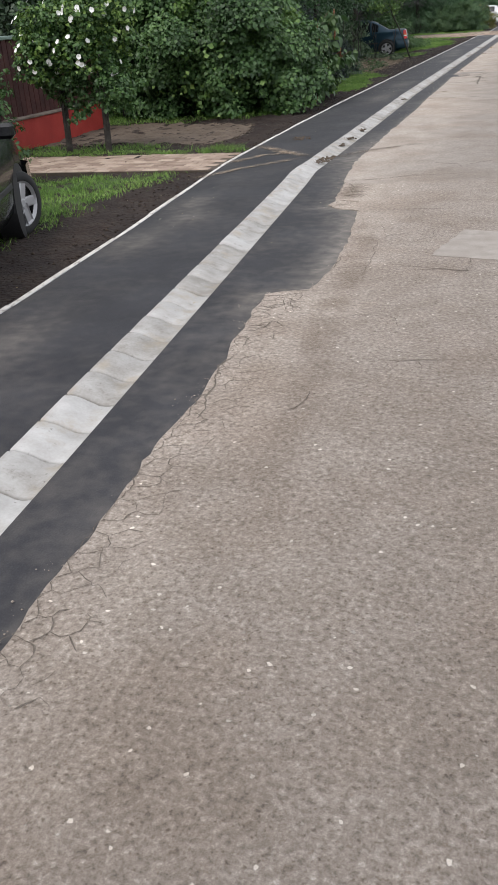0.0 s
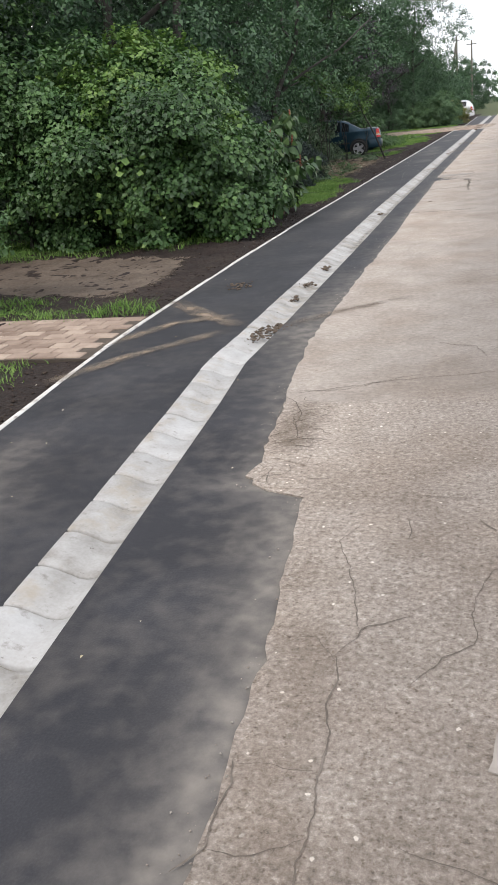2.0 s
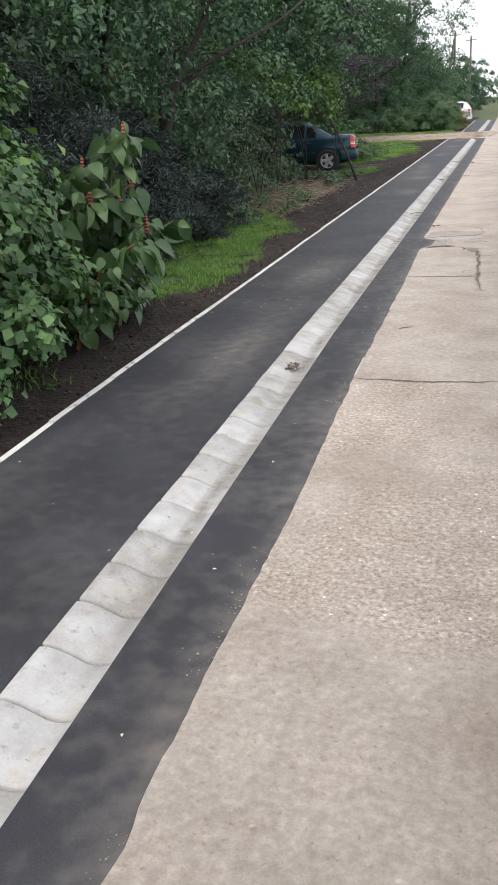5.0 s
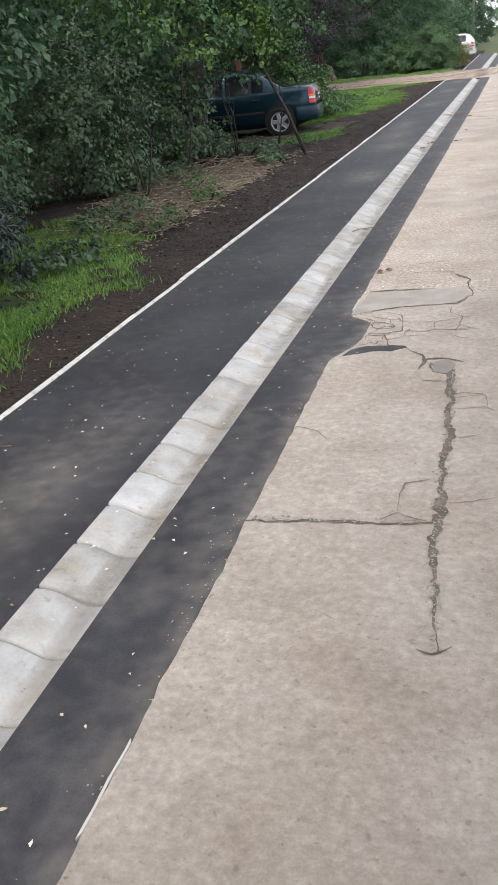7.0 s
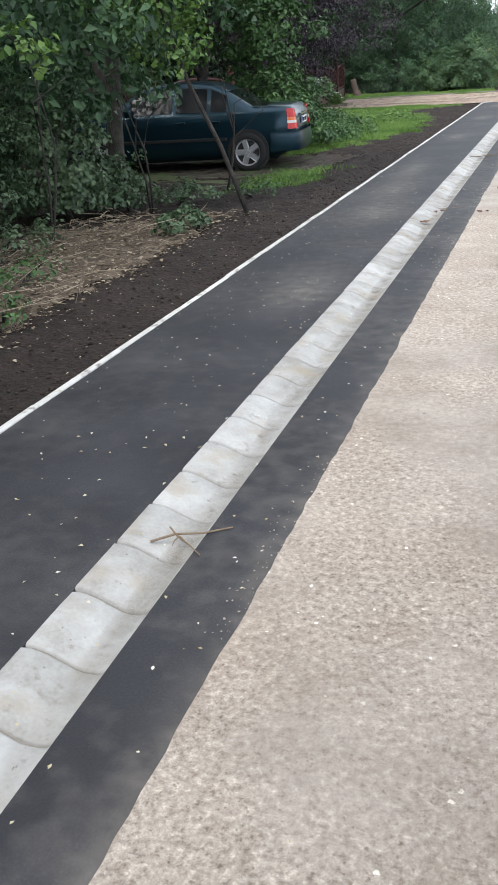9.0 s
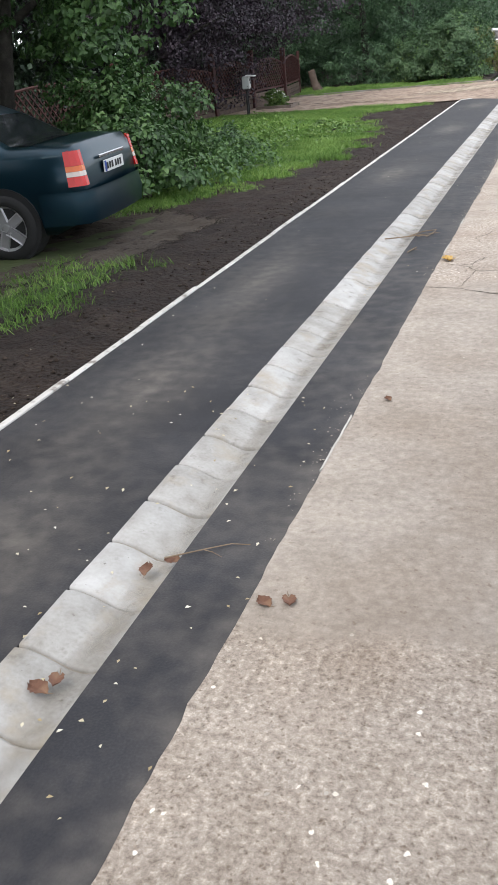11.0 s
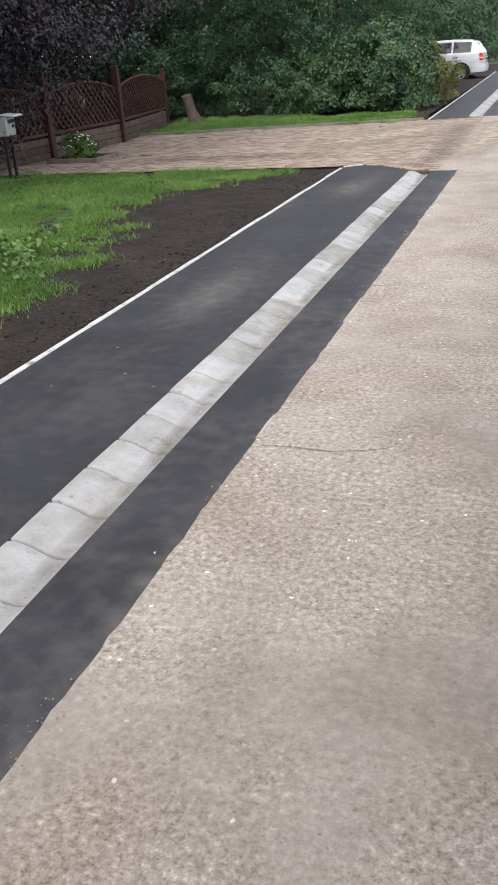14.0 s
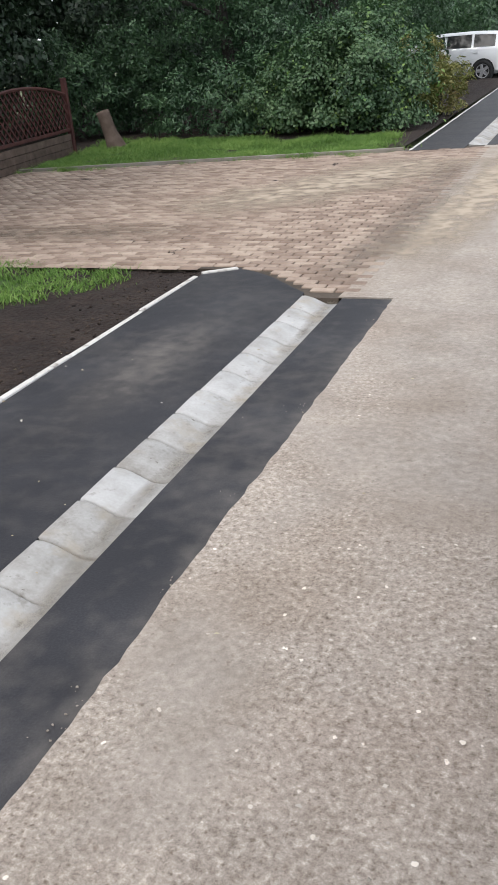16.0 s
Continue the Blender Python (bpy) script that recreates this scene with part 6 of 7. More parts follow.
crack([(-0.84, 10.56), (-0.85, 10.35), (-0.78, 10.06)], 0.01)
crack([(-1.04, 10.57), (-0.84, 10.56), (-0.68, 10.58)], 0.009)
crack([(-1.34, 14.75), (-1.24, 14.79), (-0.97, 14.89), (-0.85, 14.97), (-0.72, 15.08), (-0.58, 15.13)], 0.009)
crack([(-0.57, 15.94), (-0.41, 15.84), (-0.28, 15.80), (-0.23, 15.67), (-0.19, 15.51)], 0.011)
crack([(-1.10, 13.89), (-1.04, 13.89), (-1.00, 13.94)], 0.009)
crack([(-1.15, 13.61), (-1.09, 13.63), (-1.10, 13.72)], 0.014)
crack([(-1.40, 14.68), (-1.31, 14.56), (-1.24, 14.37), (-1.22, 14.15)], 0.012)
crack([(-0.70, 24.23), (-0.69, 24.03), (-0.75, 24.00)], 0.009)
crack([(-0.96, 24.17), (-0.70, 24.23), (-0.59, 24.24)], 0.012)
crack([(-1.74, 28.95), (-1.61, 28.89), (-1.53, 28.79)], 0.009)
crack([(-0.98, 28.43), (-1.10, 28.38), (-1.12, 28.26), (-1.10, 28.11)], 0.009)
crack([(-1.17, 28.06), (-1.10, 28.12), (-0.97, 28.06)], 0.012)
crack([(-0.96, 29.20), (-0.79, 29.23), (-0.74, 29.18)], 0.01)
crack([(-0.98, 29.35), (-0.80, 29.40), (-0.78, 29.21)], 0.009)
crack([(-0.94, 28.22), (-0.73, 28.27)], 0.007)
crack([(-0.91, 28.86), (-0.81, 28.90)], 0.008)
crack([(-0.94, 27.27), (-0.89, 27.25), (-0.83, 27.30)], 0.02)
crack([(-1.51, 30.91), (-1.42, 30.85), (-1.39, 30.70), (-1.37, 30.51), (-1.49, 30.44), (-1.59, 30.45)], 0.014)
crack([(-1.55, 30.53), (-1.49, 30.60), (-1.40, 30.60)], 0.014)
crack([(-1.35, 30.50), (-1.21, 30.48), (-1.16, 30.53), (-1.05, 30.51), (-0.88, 30.53)], 0.011)
crack([(-1.16, 30.51), (-1.18, 30.68), (-1.05, 30.75), (-0.92, 30.81)], 0.011)
crack([(-1.08, 31.02), (-1.08, 30.90), (-1.00, 30.80), (-1.00, 30.62), (-1.03, 30.49)], 0.014)
crack([(-1.05, 30.42), (-0.97, 30.35), (-0.94, 30.34)], 0.012)
crack([(-1.49, 30.44), (-1.45, 30.34), (-1.42, 30.20), (-1.30, 30.18)], 0.016)
crack([(-1.00, 30.62), (-0.95, 30.56), (-0.89, 30.56)], 0.012)
crack([(-1.18, 30.68), (-1.25, 30.68), (-1.39, 30.70)], 0.01)
crack([(-1.30, 30.15), (-1.19, 30.01), (-1.17, 29.92), (-1.19, 29.78)], 0.022)
crack([(-1.00, 29.84), (-1.01, 29.69), (-1.00, 29.56), (-1.00, 29.46), (-0.99, 29.36)], 0.04)
crack([(-1.16, 29.61), (-1.08, 29.59), (-1.02, 29.60)], 0.013)
crack([(-0.97, 29.40), (-0.91, 29.42), (-0.81, 29.41)], 0.013)
crack([(-1.18, 29.93), (-1.10, 29.96), (-1.03, 29.96), (-0.94, 29.90)], 0.024)
crack([(-1.14, 29.90), (-1.10, 29.76), (-1.02, 29.70)], 0.018)
crack([(-1.74, 30.85), (-1.60, 30.97), (-1.52, 31.02), (-1.27, 31.08), (-1.03, 31.12), (-0.97, 31.32), (-0.97, 31.55)], 0.02)
crack([(-1.73, 31.47), (-1.59, 31.50), (-1.43, 31.51), (-1.18, 31.51), (-1.00, 31.52)], 0.022)
crack([(-1.11, 31.94), (-1.03, 31.83), (-0.99, 31.75), (-1.01, 31.67), (-1.00, 31.55)], 0.024)
crack([(-1.48, 32.01), (-1.32, 32.03), (-1.12, 32.02)], 0.006)
crack([(-1.45, 32.30), (-1.23, 32.39)], 0.006)
crack([(-1.43, 48.67), (-1.38, 48.24)], 0.006)
crack([(-1.11, 48.31), (-1.01, 47.98), (-0.94, 47.70), (-0.84, 47.51), (-0.82, 47.32), (-0.87, 47.20), (-0.85, 47.01)], 0.012)
crack([(-1.23, 48.19), (-1.11, 48.31)], 0.007)
crack([(-0.96, 47.30), (-0.88, 47.36)], 0.007)
crack([(-1.76, 47.08), (-1.59, 47.04)], 0.01)
crack([(-1.43, 46.91), (-1.46, 46.77), (-1.53, 46.65), (-1.48, 46.41)], 0.009)
crack([(-1.38, 45.94), (-1.45, 45.83), (-1.49, 45.70), (-1.47, 45.62)], 0.011)
crack([(-1.66, 45.71), (-1.59, 45.68), (-1.49, 45.70)], 0.009)
crack([(-1.09, 45.82), (-1.07, 45.71), (-1.03, 45.62)], 0.008)
crack([(-0.74, 47.20), (-0.69, 47.43), (-0.60, 47.49)], 0.008)
crack([(-1.71, 49.46), (-1.40, 49.44), (-1.34, 49.51), (-1.41, 49.78)], 0.01)
crack([(-1.67, 49.96), (-1.53, 49.87)], 0.008)
crack([(-0.88, 50.19), (-0.97, 50.10), (-0.94, 49.80), (-1.10, 49.64), (-1.09, 49.35), (-1.08, 49.09), (-0.98, 48.97), (-0.88, 48.96)], 0.012)
crack([(-0.97, 48.95), (-1.03, 48.71), (-1.04, 48.54), (-0.94, 48.34), (-0.87, 48.27), (-0.78, 48.20)], 0.014)
crack([(-1.73, 48.70), (-1.54, 48.71), (-1.46, 48.67), (-1.36, 48.61), (-1.29, 48.58)], 0.011)
crack([(-1.53, 48.89), (-1.50, 48.74)], 0.007)
crack([(-1.75, 47.85), (-1.68, 47.85), (-1.49, 47.90), (-1.46, 47.95), (-1.41, 48.03), (-1.34, 48.09), (-1.20, 48.10), (-1.09, 48.22)], 0.013)
crack([(-1.34, 48.09), (-1.36, 48.26), (-1.35, 48.32)], 0.008)
crack([(-1.29, 48.58), (-1.06, 48.64)], 0.007)
crack([(-1.68, 53.32), (-1.59, 53.33), (-1.40, 53.33), (-1.24, 53.35), (-1.11, 53.39), (-1.02, 53.44)], 0.008)
crack([(-1.70, 56.23), (-1.60, 56.27), (-1.48, 56.33)], 0.007)
crack([(-1.70, 56.22), (-1.46, 56.26), (-1.20, 56.15)], 0.006)

def crazing(x_of, y0, y1, wide, cell, width, seed, keep=0.85):
    """A connected net of fine cracks round irregular cells, in a band beside a line along the road."""
    rr = random.Random(seed)
    spots = {}

    def spot(i, j):
        if (i, j) not in spots:
            u, v = (i + (0.17 if (i + j) % 2 else -0.17)) * cell, j * cell * 0.6
            spots[i, j] = (max(-0.01, u + rr.uniform(-0.24, 0.24) * cell), y0 + v + rr.uniform(-0.24, 0.24) * cell)
        x_, y_ = spots[i, j]
        return x_of(y_) + 0.012 + x_, y_, x_

    for i in range(int(wide / cell) + 1):
        for j in range(int((y1 - y0) / cell / 0.6)):
            a_ = spot(i, j)
            for di, dj in ((0, 1), (1, 0)):
                if di and (i + j) % 2 == 0 or rr.random() > keep * (1.15 - 0.75 * a_[2] / wide):
                    continue
                b_ = spot(i + di, j + dj)
                bow = 0.16 * cell
                crack([a_[:2], ((a_[0] + b_[0]) / 2 + rr.uniform(-bow, bow), (a_[1] + b_[1]) / 2 + rr.uniform(-bow, bow)), b_[:2]], width * rr.uniform(0.5, 1.2))


crazing(edge_x, 6.3, 10.45, 0.22, 0.10, 0.0085, 3, 1.0)
crazing(edge_x, 13.35, 14.7, 0.26, 0.13, 0.008, 4, 0.7)
crazing(lambda y: edge_x(y) + 0.02, 30.2, 30.82, 0.22, 0.11, 0.012, 5, 1.0)


def slab_piece(name, outline, material, z=0.004, thick=0.03, rag=0.02):
    """A flat repair or broken piece with an uneven outline."""
    bm = bmesh.new()
    pts = []
    for (xa, ya), (xb, yb) in zip(outline, outline[1:] + outline[:1]):
        n = max(2, int(math.hypot(xb - xa, yb - ya) / 0.05))
        for k in range(n):
            x, y = xa + (xb - xa) * k / n, ya + (yb - ya) * k / n
            pts.append((x + rag * noise.noise(Vector((x * 9, y * 9, 1))), y + rag * noise.noise(Vector((x * 9, y * 9, 5)))))
    top = [bm.verts.new((x, y, z)) for x, y in pts]
    low = [bm.verts.new((x, y, z - thick)) for x, y in pts]
    bm.faces.new(top)
    for k in range(len(pts)):
        bm.faces.new((low[k], low[(k + 1) % len(pts)], top[(k + 1) % len(pts)], top[k]))
    bmesh.ops.recalc_face_normals(bm, faces=bm.faces)
    return part(name, bm, material, road)


CEMENT = stained(mat("smooth_cement", [(0.205, 0.180, 0.156), (0.26, 0.231, 0.203), (0.31, 0.279, 0.248)], 7, 90, 0.8, 0.3, depth=0.003), [(3.5, 0.5, 0.7, (0.36, 0.33, 0.295), 0.4), (24, 0.62, 0.72, (0.16, 0.14, 0.12), 0.6)])
DULL_CEMENT = mat("dull_cement", [(0.11, 0.099, 0.088), (0.165, 0.149, 0.133), (0.215, 0.197, 0.176)], 7, 90, 0.8, 0.3, depth=0.003)
slab_piece("cement_repair", [(-1.77, 30.87), (-1.60, 30.98), (-1.50, 31.04), (-1.06, 31.13), (-0.98, 31.32), (-1.0, 31.53), (-1.73, 31.45)], CEMENT)
slab_piece("cement_repair", [(-0.08, 11.55), (0.6, 11.4), (0.75, 12.25), (0.1, 12.4)], CEMENT)
slab_piece("slab_fragment", [(-1.31, 13.42), (-1.22, 13.36), (-1.19, 13.54), (-1.27, 13.62)], CONCRETE, 0.003)
slab_piece("slab_fragment", [(-1.18, 13.30), (-0.94, 13.28), (-0.97, 13.42), (-1.10, 13.45)], CONCRETE, 0.004)
slab_piece("slab_fragment", [(-1.24, 13.66), (-1.02, 13.58), (-1.03, 13.78), (-1.22, 13.86)], CONCRETE, 0.004)
slab_piece("asphalt_repair", [(-1.68, 30.01), (-1.65, 30.13), (-1.55, 30.20), (-1.41, 30.20), (-1.31, 30.20), (-1.29, 30.16), (-1.39, 30.11), (-1.51, 30.10)], ASPHALT_WORN, 0.002, rag=0.03)
slab_piece("cement_plug", [(-1.13, 29.88), (-1.02, 29.94), (-0.97, 29.84), (-1.02, 29.70), (-1.09, 29.75)], DULL_CEMENT, 0.0045, rag=0.04)


FRESH_BREAK = mat("fresh_broken_edge", [(0.32, 0.30, 0.27), (0.50, 0.48, 0.445)], 8, 90, 0.8, 0.3, depth=0.003)
for y0_, y1_, w_ in ((30.98, 31.30, 0.03), (42.15, 42.75, 0.022), (24.25, 24.75, 0.022), (53.4, 53.7, 0.025), (26.4, 26.75, 0.02), (47.2, 47.5, 0.022), (55.3, 55.9, 0.018), (46.1, 46.4, 0.02)):
    w_ *= 0.42
    e0, e1 = edge_x(y0_) - 0.008, edge_x(y1_) - 0.008
    slab_piece("broken_edge", [(e0, y0_), (e0 + w_, y0_ + 0.02), (e1 + w_, y1_ - 0.02), (e1, y1_)], FRESH_BREAK, 0.002, rag=0.004)


# ---- dust, sand and mud tracks ----
def film_mat(name, colour, cover, scale, thin=0.30):
    """A thin broken layer of loose dust that lets what is below show through."""
    m = mat(name, [tuple(v * 0.75 for v in colour), colour], 5, 90, 0.95, 0.0)
    n, l = m.node_tree.nodes, m.node_tree.links
    tc = [x for x in n if x.type == "TEX_COORD"][0]
    no, no2 = n.new("ShaderNodeTexNoise"), n.new("ShaderNodeTexNoise")
    no.inputs["Scale"].default_value, no.inputs["Detail"].default_value = scale, 9
    l.new(tc.outputs["Object"], no.inputs["Vector"])
    at_ = n.new("ShaderNodeAttribute")
    at_.attribute_name = "cover"
    mul = n.new("ShaderNodeMath")
    mul.operation = "MULTIPLY"
    r = n.new("ShaderNodeValToRGB")
    r.color_ramp.elements[0].position, r.color_ramp.elements[1].position = thin, 0.75
    l.new(no.outputs["Fac"], r.inputs["Fac"])
    l.new(r.outputs["Color"], mul.inputs[0])
    l.new(at_.outputs["Fac"], mul.inputs[1])
    am = n.new("ShaderNodeMath")
    am.operation = "MULTIPLY"
    am.use_clamp = True
    am.inputs[1].default_value = cover
    l.new(mul.outputs[0], am.inputs[0])
    tr, ms = n.new("ShaderNodeBsdfTransparent"), n.new("ShaderNodeMixShader")
    l.new(am.outputs[0], ms.inputs["Fac"])
    l.new(tr.outputs["BSDF"], ms.inputs[1])
    l.new(n["Principled BSDF"].outputs["BSDF"], ms.inputs[2])
    l.new(ms.outputs["Shader"], n["Material Output"].inputs["Surface"])
    return m


FILM_SAND = film_mat("sand_film", (0.42, 0.345, 0.262), 1.7, 5.0, 0.2)
FILM_ROAD = film_mat("road_dust_film", (0.22, 0.185, 0.15), 0.8, 6.0)
FILM_TRACK = film_mat("track_film", (0.275, 0.215, 0.158), 1.3, 6.0)
FILM_MUD = film_mat("mud_film", (0.175, 0.135, 0.10), 0.9, 6.0)
FILM_SILT = film_mat("silt_film", (0.23, 0.198, 0.155), 0.75, 7.0)


def film(name, line, width, material, z, label, category="dust"):
    """A ribbon of loose dust along a line, thinning out to its edges."""
    pts = [Vector((*p, 0)) for p in line]
    path = [pts[i].lerp(pts[i + 1], k / 10) for i in range(len(pts) - 1) for k in range(10)] + [pts[-1]]
    co, cover, faces = [], [], []
    for k, p in enumerate(path):
        d = path[min(k + 1, len(path) - 1)] - path[max(k - 1, 0)]
        s = d.normalized().cross(Vector((0, 0, 1)))
        e_ = math.sin(math.pi * min(1, max(0, (k + 0.01) / (len(path) - 1)))) ** 0.5
        for i in range(7):
            u = i / 3 - 1
            q = p + s * u * width * (0.5 + 0.15 * noise.noise(p * 3))
            co.append((q.x, q.y, z))
            cover.append((1 - abs(u)) ** 0.7 * e_ if abs(u) < 1 else 0)
    n = len(path)
    for k in range(n - 1):
        for i in range(6):
            a_ = k * 7 + i
            faces.append((a_, a_ + 1, a_ + 8, a_ + 7))
    ob = raw(name, co, faces, material)
    me = ob.data
    at_ = me.attributes.new("cover", "FLOAT", "POINT")
    at_.data.foreach_set("value", np.array(cover, np.float32))
    return tagged(ob, label, category, kind="structure")


film("sand_track", [(-3.35, 15.0), (-2.95, 15.75), (-2.36, 16.5)], 0.20, FILM_TRACK, 0.009, "pale sandy tyre track across the pavement")
film("sand_track", [(-3.40, 16.0), (-3.0, 16.8), (-2.5, 17.1)], 0.22, FILM_TRACK, 0.010, "pale sandy tyre track across the pavement")
film("sand_track", [(-3.40, 17.8), (-2.9, 17.2), (-2.3, 16.6)], 0.24, FILM_TRACK, 0.011, "pale sandy tyre track across the pavement")
film("mud_trail", [(-1.9, 16.6), (-1.5, 17.1), (-0.9, 17.6)], 0.16, FILM_MUD, 0.008, "brown mud trail across the road edge")
FILM_RED = film_mat("red_mud_film", (0.26, 0.20, 0.155), 0.5, 5.0, 0.3)
film("mud_stripe", [(-0.25, 7.6), (-0.32, 8.6), (-0.45, 9.4), (-0.54, 10.2), (-0.58, 11.0), (-0.72, 12.2), (-0.85, 12.9)], 0.26, FILM_RED, 0.0045, "faint reddish mud stripe on the road")
film("mud_patch", [(-1.2, 13.7), (-1.18, 14.1), (-1.2, 14.6)], 0.34, FILM_MUD, 0.0045, "brown mud patch on the broken road edge")
for k, y_ in enumerate(np.arange(20.5, 61, 3.1)):
    film("channel_silt", [(left_x(y_ + u) + 0.235 + 0.02 * math.sin(3 * u + k), y_ + u) for u in (0, 0.8, 1.6, 2.4, 3.2)], 0.12, FILM_SILT, -0.038, "tan silt lying in the drain channel")
film("drive_sand", [(-5.0, 65.8), (-4.2, 66.8), (-3.5, 67.8), (-3.0, 68.8), (-2.6, 69.9)], 2.2, FILM_SAND, 0.016, "pale sand spread over the pavers")
film("drive_dirt", [(-8.0, 64.5), (-6.0, 64.7), (-4.4, 64.8)], 1.1, FILM_MUD, 0.014, "dark dirt patch on the pavers")
film("drive_dirt", [(-2.3, 62.8), (-2.2, 64.5), (-2.2, 66.5), (-2.2, 69.8)], 0.6, FILM_ROAD, 0.018, "brown dust along the driveway mouth")
film("apron_sand", [(-1.9, 63.5), (-1.6, 66.5), (-1.6, 70.5)], 0.9, FILM_SAND, 0.006, "pale sand on the road by the driveway")


# ---- loose bits on the ground ----
def stones(name, places, sizes, material, label, category, seed, squash=0.7):
    """Small irregular lumps, eight faces each."""
    rng = np.random.default_rng(seed)
    n = len(places)
    base = np.array([(1, 0, 0), (0, 1, 0), (-1, 0, 0), (0, -1, 0), (0, 0, 1), (0, 0, -0.6)], float)
    q = rng.uniform(0, math.tau, n)
    rot = np.stack([np.stack([np.cos(q), -np.sin(q), 0 * q], 1), np.stack([np.sin(q), np.cos(q), 0 * q], 1), np.stack([0 * q, 0 * q, 0 * q + 1], 1)], 1)
    co = base[None] * rng.uniform(0.6, 1.3, (n, 6, 3)) * np.asarray(sizes)[:, None, None] * [1, 0.8, squash]
    co = np.einsum("nij,nkj->nki", rot, co) + np.asarray(places)[:, None]
    f = np.array([(0, 1, 4), (1, 2, 4), (2, 3, 4), (3, 0, 4), (1, 0, 5), (2, 1, 5), (3, 2, 5), (0, 3, 5)])
    return tagged(raw(name, co.reshape(-1, 3), (np.arange(n)[:, None, None] * 6 + f[None]).reshape(-1, 3), material), label, category, kind="stuff")


CLOD = mat("soil_crumbs", [(0.017, 0.011, 0.0085), (0.034, 0.023, 0.017), (0.062, 0.044, 0.033)], 3, 60, 0.95, 0.6, spread=0.4, island=True, piece=0.6)
rng = np.random.default_rng(77)
y = rng.uniform(4, 72, 9000)
x = np.array([white_x(v) for v in y]) - 0.05 - np.abs(rng.normal(0, 0.45, 9000))
stones("soil_clods", np.column_stack([x, y, [verge_z(a_, b_) + 0.004 for a_, b_ in zip(x, y)]]), 0.004 + 0.022 * rng.random(9000) ** 3, CLOD, "loose dark soil crumbs along the edging", "soil", 5)
y = rng.uniform(5, 62, 5200)
x = np.array([edge_x(v) for v in y]) + rng.normal(-0.01, 0.045, 5200)
near_ = np.array([noise.noise(Vector((0, v * 0.6, 3))) + 0.5 * noise.noise(Vector((5, v * 3, 3))) for v in y]) > 0.05
x, y = x[near_], y[near_]
stones("edge_gravel", np.column_stack([x, y, np.zeros(len(x))]), 0.0015 + 0.006 * rng.random(len(x)) ** 2, CONCRETE, "loose concrete crumbs along the road edge", "gravel", 6)
y, x = rng.uniform(5, 62, 2600), rng.uniform(-0.9, 2.6, 2600)
stones("road_grit", np.column_stack([x, y, np.full(2600, 0.0)]), 0.002 + 0.006 * rng.random(2600) ** 2, MORTAR, "scattered grit and pebbles on the road", "gravel", 7, 0.5)
# grit lying in the two widest joints
u = rng.random(900)
x = np.concatenate([np.interp(u[:650] * 2.5 + 27.27, [27.27, 27.76, 28.48, 29.78], [-0.88, -0.93, -0.95, -0.98]), -1.72 + 0.77 * u[650:]]) + rng.normal(0, 0.016, 900)
y = np.concatenate([27.27 + 2.5 * u[:650], 28.0 + 0.06 * u[650:] + rng.normal(0, 0.012, 250)])
stones("joint_grit", np.column_stack([x, y, np.full(900, 0.003)]), 0.002 + 0.006 * rng.random(900) ** 2, MORTAR, "grit and crumbs lying in the open road joints", "gravel", 8, 0.5)
# mud lumps in the channel by the paver drive
for cx, cy, r, n in ((-2.11, 16.35, 0.10, 60), (-1.95, 16.6, 0.08, 50), (-2.18, 17.8, 0.07, 40), (-2.15, 18.5, 0.06, 35), (-2.2, 19.45, 0.07, 40), (-2.9, 18.5, 0.10, 30), (-2.2, 24.5, 0.05, 12)):
    n *= 3
    p = np.column_stack([rng.normal(cx, r * 0.8, n), rng.normal(cy, r, n), np.full(n, -0.02 if cx > -2.5 else 0.003)])
    stones("mud_lumps", p, 0.004 + 0.032 * rng.random(n) ** 2.5, DIRT, "brown mud lumps fallen on the channel", "mud", int(cy * 10), 0.55)
# pale flecks, fallen leaves and twigs
n = 1400
y = np.concatenate([rng.uniform(26, 43, 1020), rng.uniform(8, 62, 380)])
x = np.concatenate([rng.uniform(-4.5, -1.8, 1020), rng.uniform(-4.4, -1.2, 380)])
z = np.array([0.012 if a_ > white_x(b_) else verge_z(a_, b_) + 0.03 for a_, b_ in zip(x, y)])
co, f = leaf_arrays(np.column_stack([x, y, z]), np.tile([0, 0, 3.0], (n, 1)), 0.018, 0.3, rng, 0.0, 0.15)
FLECK = mat("pale_dry_leaf", [(0.28, 0.22, 0.12), (0.45, 0.40, 0.28), (0.58, 0.55, 0.48)], 9, 60, 0.85, 0.1, island=True, piece=0.5)
tagged(raw("leaf_flecks", co, f, FLECK), "small pale dry leaf flecks on the asphalt", "leaves", kind="stuff")


YELLOW_LEAF = mat("yellow_dry_leaf", [(0.22, 0.12, 0.03), (0.46, 0.30, 0.09), (0.60, 0.44, 0.20)], 20, 90, 0.8, 0.3)


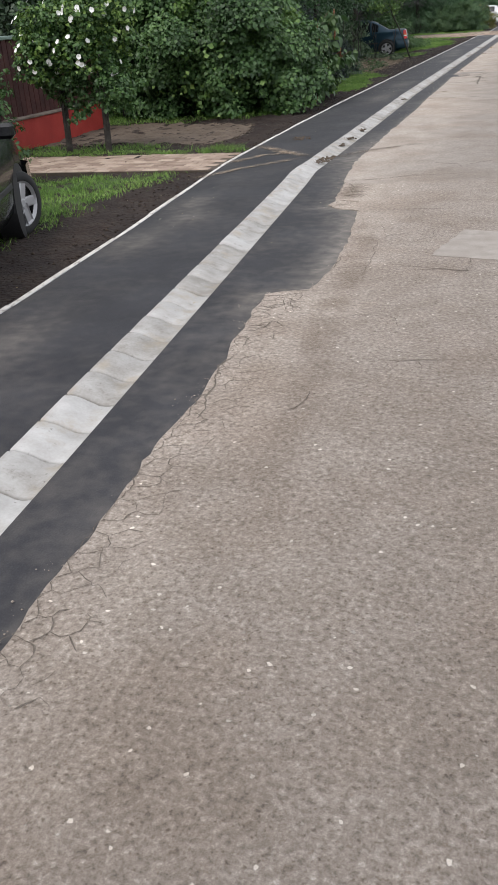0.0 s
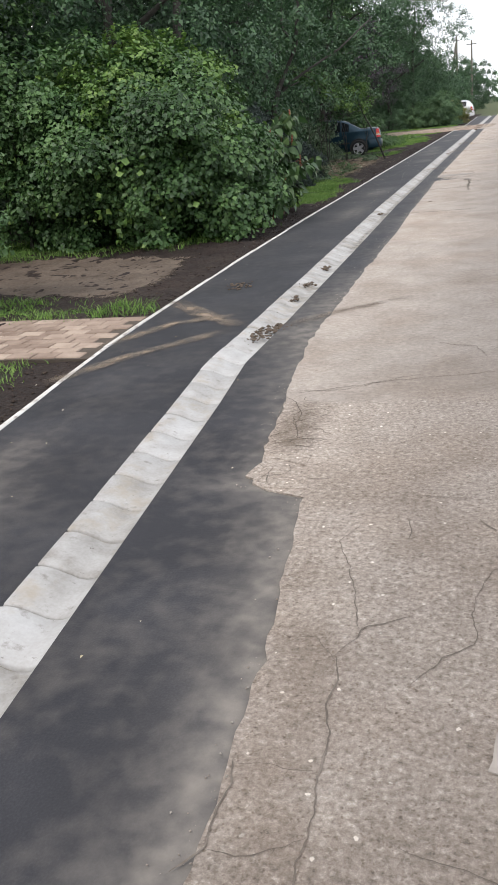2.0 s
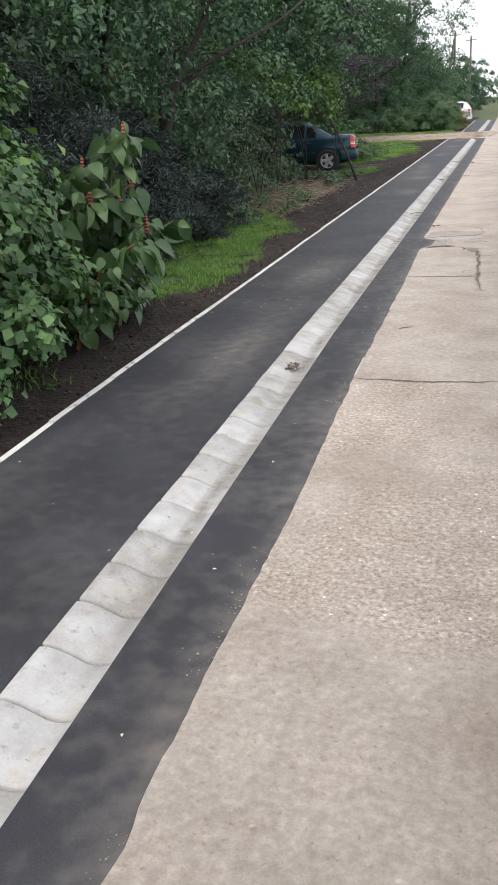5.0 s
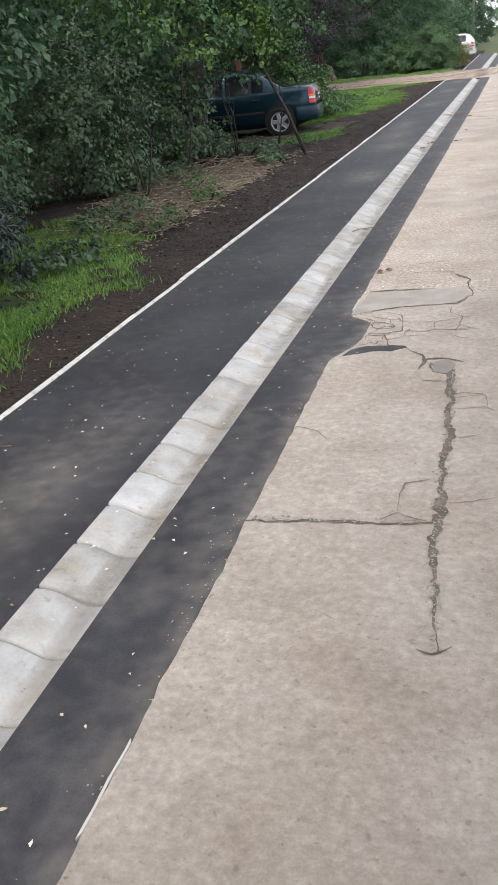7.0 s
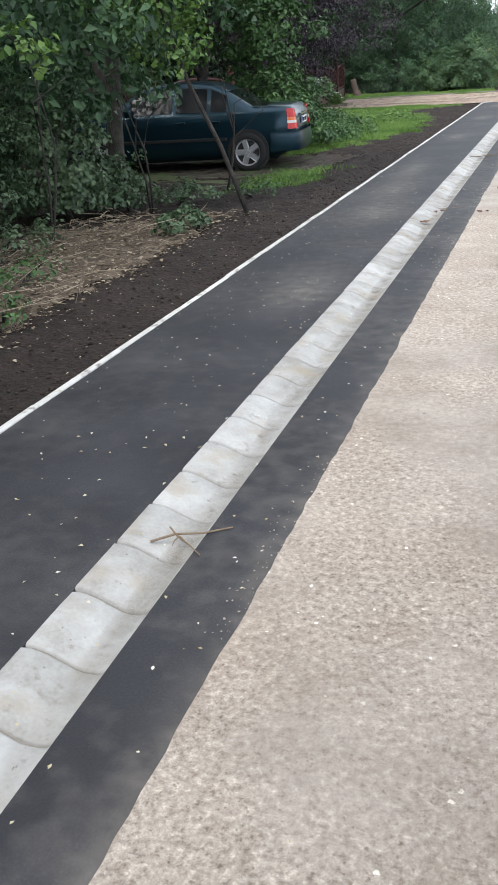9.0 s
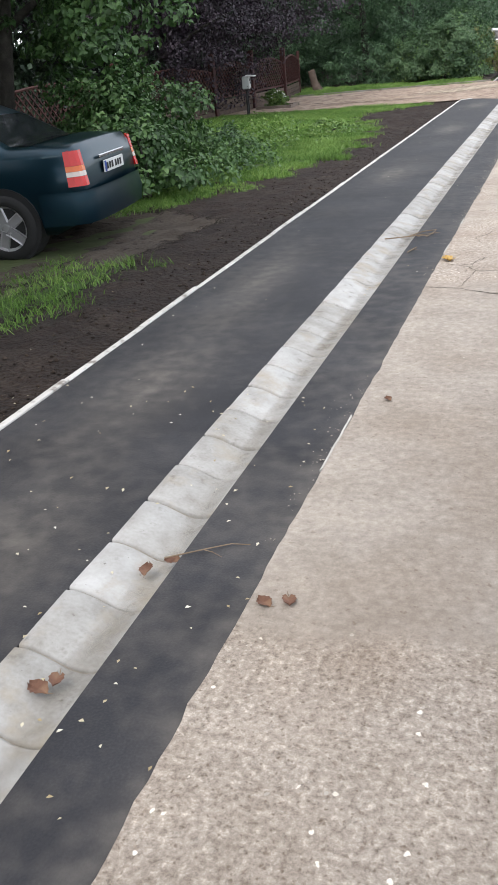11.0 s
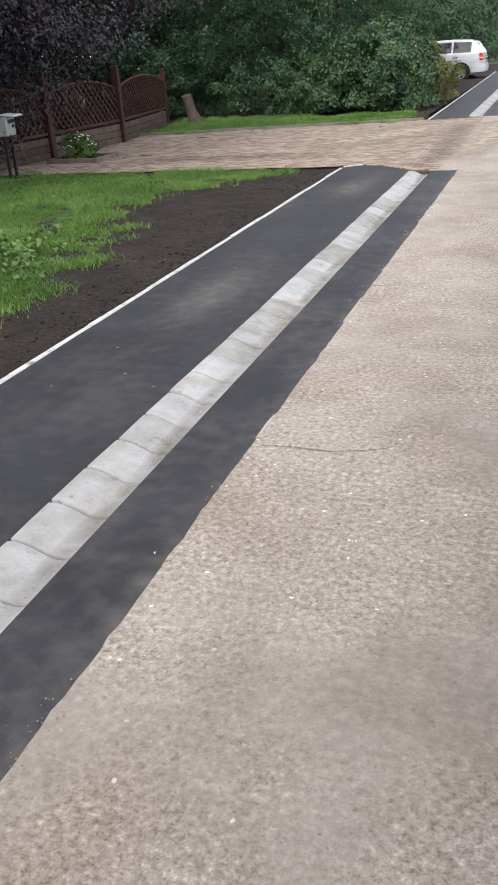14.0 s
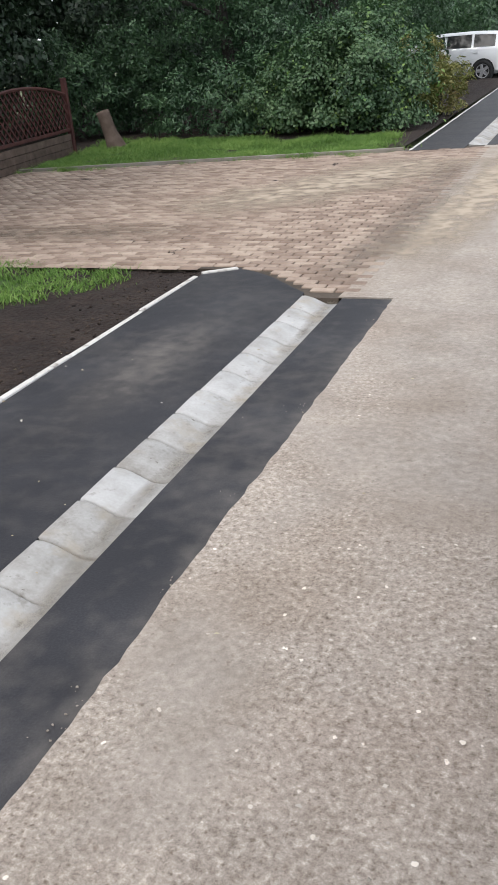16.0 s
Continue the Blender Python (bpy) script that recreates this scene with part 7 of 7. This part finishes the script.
def dead_leaf(at, size, turn, label="curled reddish brown dead leaf", blade=None):
    ob = thing("dead_leaf", label, "leaf", pose(*at, 8, -6, turn), group="dead leaves")
    bm = bmesh.new()
    n = 9
    rows = []
    for i in range(n):
        u = i / (n - 1)
        w = size * 0.38 * math.sin(math.pi * min(0.98, 0.06 + u * 0.94)) ** 0.7 * (1 + 0.10 * (-1) ** i)
        rows.append([bm.verts.new((v * w, (u - 0.5) * size, 0.18 * size * abs(v) ** 1.5 + 0.06 * size * math.sin(6 * u))) for v in (-1, -0.5, 0, 0.5, 1)])
    for r0, r1 in zip(rows, rows[1:]):
        for k in range(4):
            bm.faces.new((r0[k], r0[k + 1], r1[k + 1], r1[k]))
    part("blade", bm, blade or BROWN_LEAF, ob)
    bm = bmesh.new()
    tube(bm, [(0, -size * 0.5, 0.004), (size * 0.06, -size * 0.8, 0.012)], [0.002, 0.001], 5)
    part("stalk", bm, TWIG, ob)


for at_, s, q in (((-1.735, 32.06, 0.008), 0.10, 20), ((-1.67, 32.12, 0.008), 0.08, 130), ((-1.70, 41.20, 0.006), 0.09, 60), ((-1.62, 41.22, 0.008), 0.09, 200), ((-2.19, 41.33, -0.02), 0.10, 10), ((-2.12, 41.40, -0.02), 0.09, 100),
                  ((-2.24, 40.68, -0.02), 0.11, 75), ((-2.20, 40.72, -0.015), 0.09, 190), ((-1.62, 42.95, 0.008), 0.07, 40), ((-1.69, 45.84, 0.010), 0.11, 30), ((-1.66, 45.82, 0.012), 0.09, 160), ((-3.30, 41.0, 0.012), 0.06, 15)):
    if 45 < at_[1] < 46:
        dead_leaf(at_, s, q, "curled yellow-brown dead leaf", YELLOW_LEAF)
    else:
        dead_leaf(at_, s * 0.68, q)


def twig(points, r, label="thin dry fallen twig"):
    root = thing("twig", label, "twig", group="fallen twigs")
    bm = bmesh.new()
    tube(bm, points, [r * (1 - 0.12 * k) for k in range(len(points))], 6)
    part("stick", bm, TWIG, root)
    a_, b_ = Vector(points[1]), Vector(points[2])
    bm = bmesh.new()
    d = (b_ - a_).cross(Vector((0, 0, 1))) * 0.7 + (b_ - a_) * 0.5
    tube(bm, [a_, a_ + d * 0.5 + Vector((0, 0, 0.006)), a_ + d], [r * 0.7, r * 0.6, r * 0.4], 5)
    part("side_shoot", bm, TWIG, root)


twig([(-2.33, 46.60, 0.012), (-2.15, 46.72, 0.004), (-2.03, 46.90, 0.012), (-1.93, 46.99, 0.006)], 0.006)
twig([(-1.98, 46.72, 0.004), (-1.95, 46.80, 0.008), (-1.94, 46.90, 0.006), (-1.93, 46.95, 0.004)], 0.005)
twig([(-2.14, 41.38, 0.005), (-2.02, 41.46, 0.006), (-1.93, 41.52, 0.005), (-1.86, 41.53, 0.003)], 0.003)
twig([(-2.05, 46.12, 0.004), (-2.03, 46.18, 0.006), (-2.02, 46.24, 0.006), (-2.0, 46.30, 0.004)], 0.005)
twig([(-2.22, 46.70, 0.0), (-2.12, 46.76, 0.004), (-2.0, 46.80, 0.006), (-1.95, 46.84, 0.003)], 0.004)
twig([(-2.28, 33.86, -0.01), (-2.2, 33.92, 0.0), (-2.1, 33.95, 0.0), (-2.0, 34.02, 0.0)], 0.005)
twig([(-2.25, 33.98, -0.01), (-2.18, 33.9, 0.0), (-2.12, 33.86, 0.0), (-2.05, 33.8, 0.0)], 0.004)
twig([(-1.52, 25.65, 0.004), (-1.48, 25.68, 0.006), (-1.44, 25.70, 0.006), (-1.41, 25.72, 0.003)], 0.004)
twig([(-3.35, 28.45, 0.012), (-3.3, 28.5, 0.014), (-3.28, 28.58, 0.012), (-3.2, 28.6, 0.01)], 0.004)
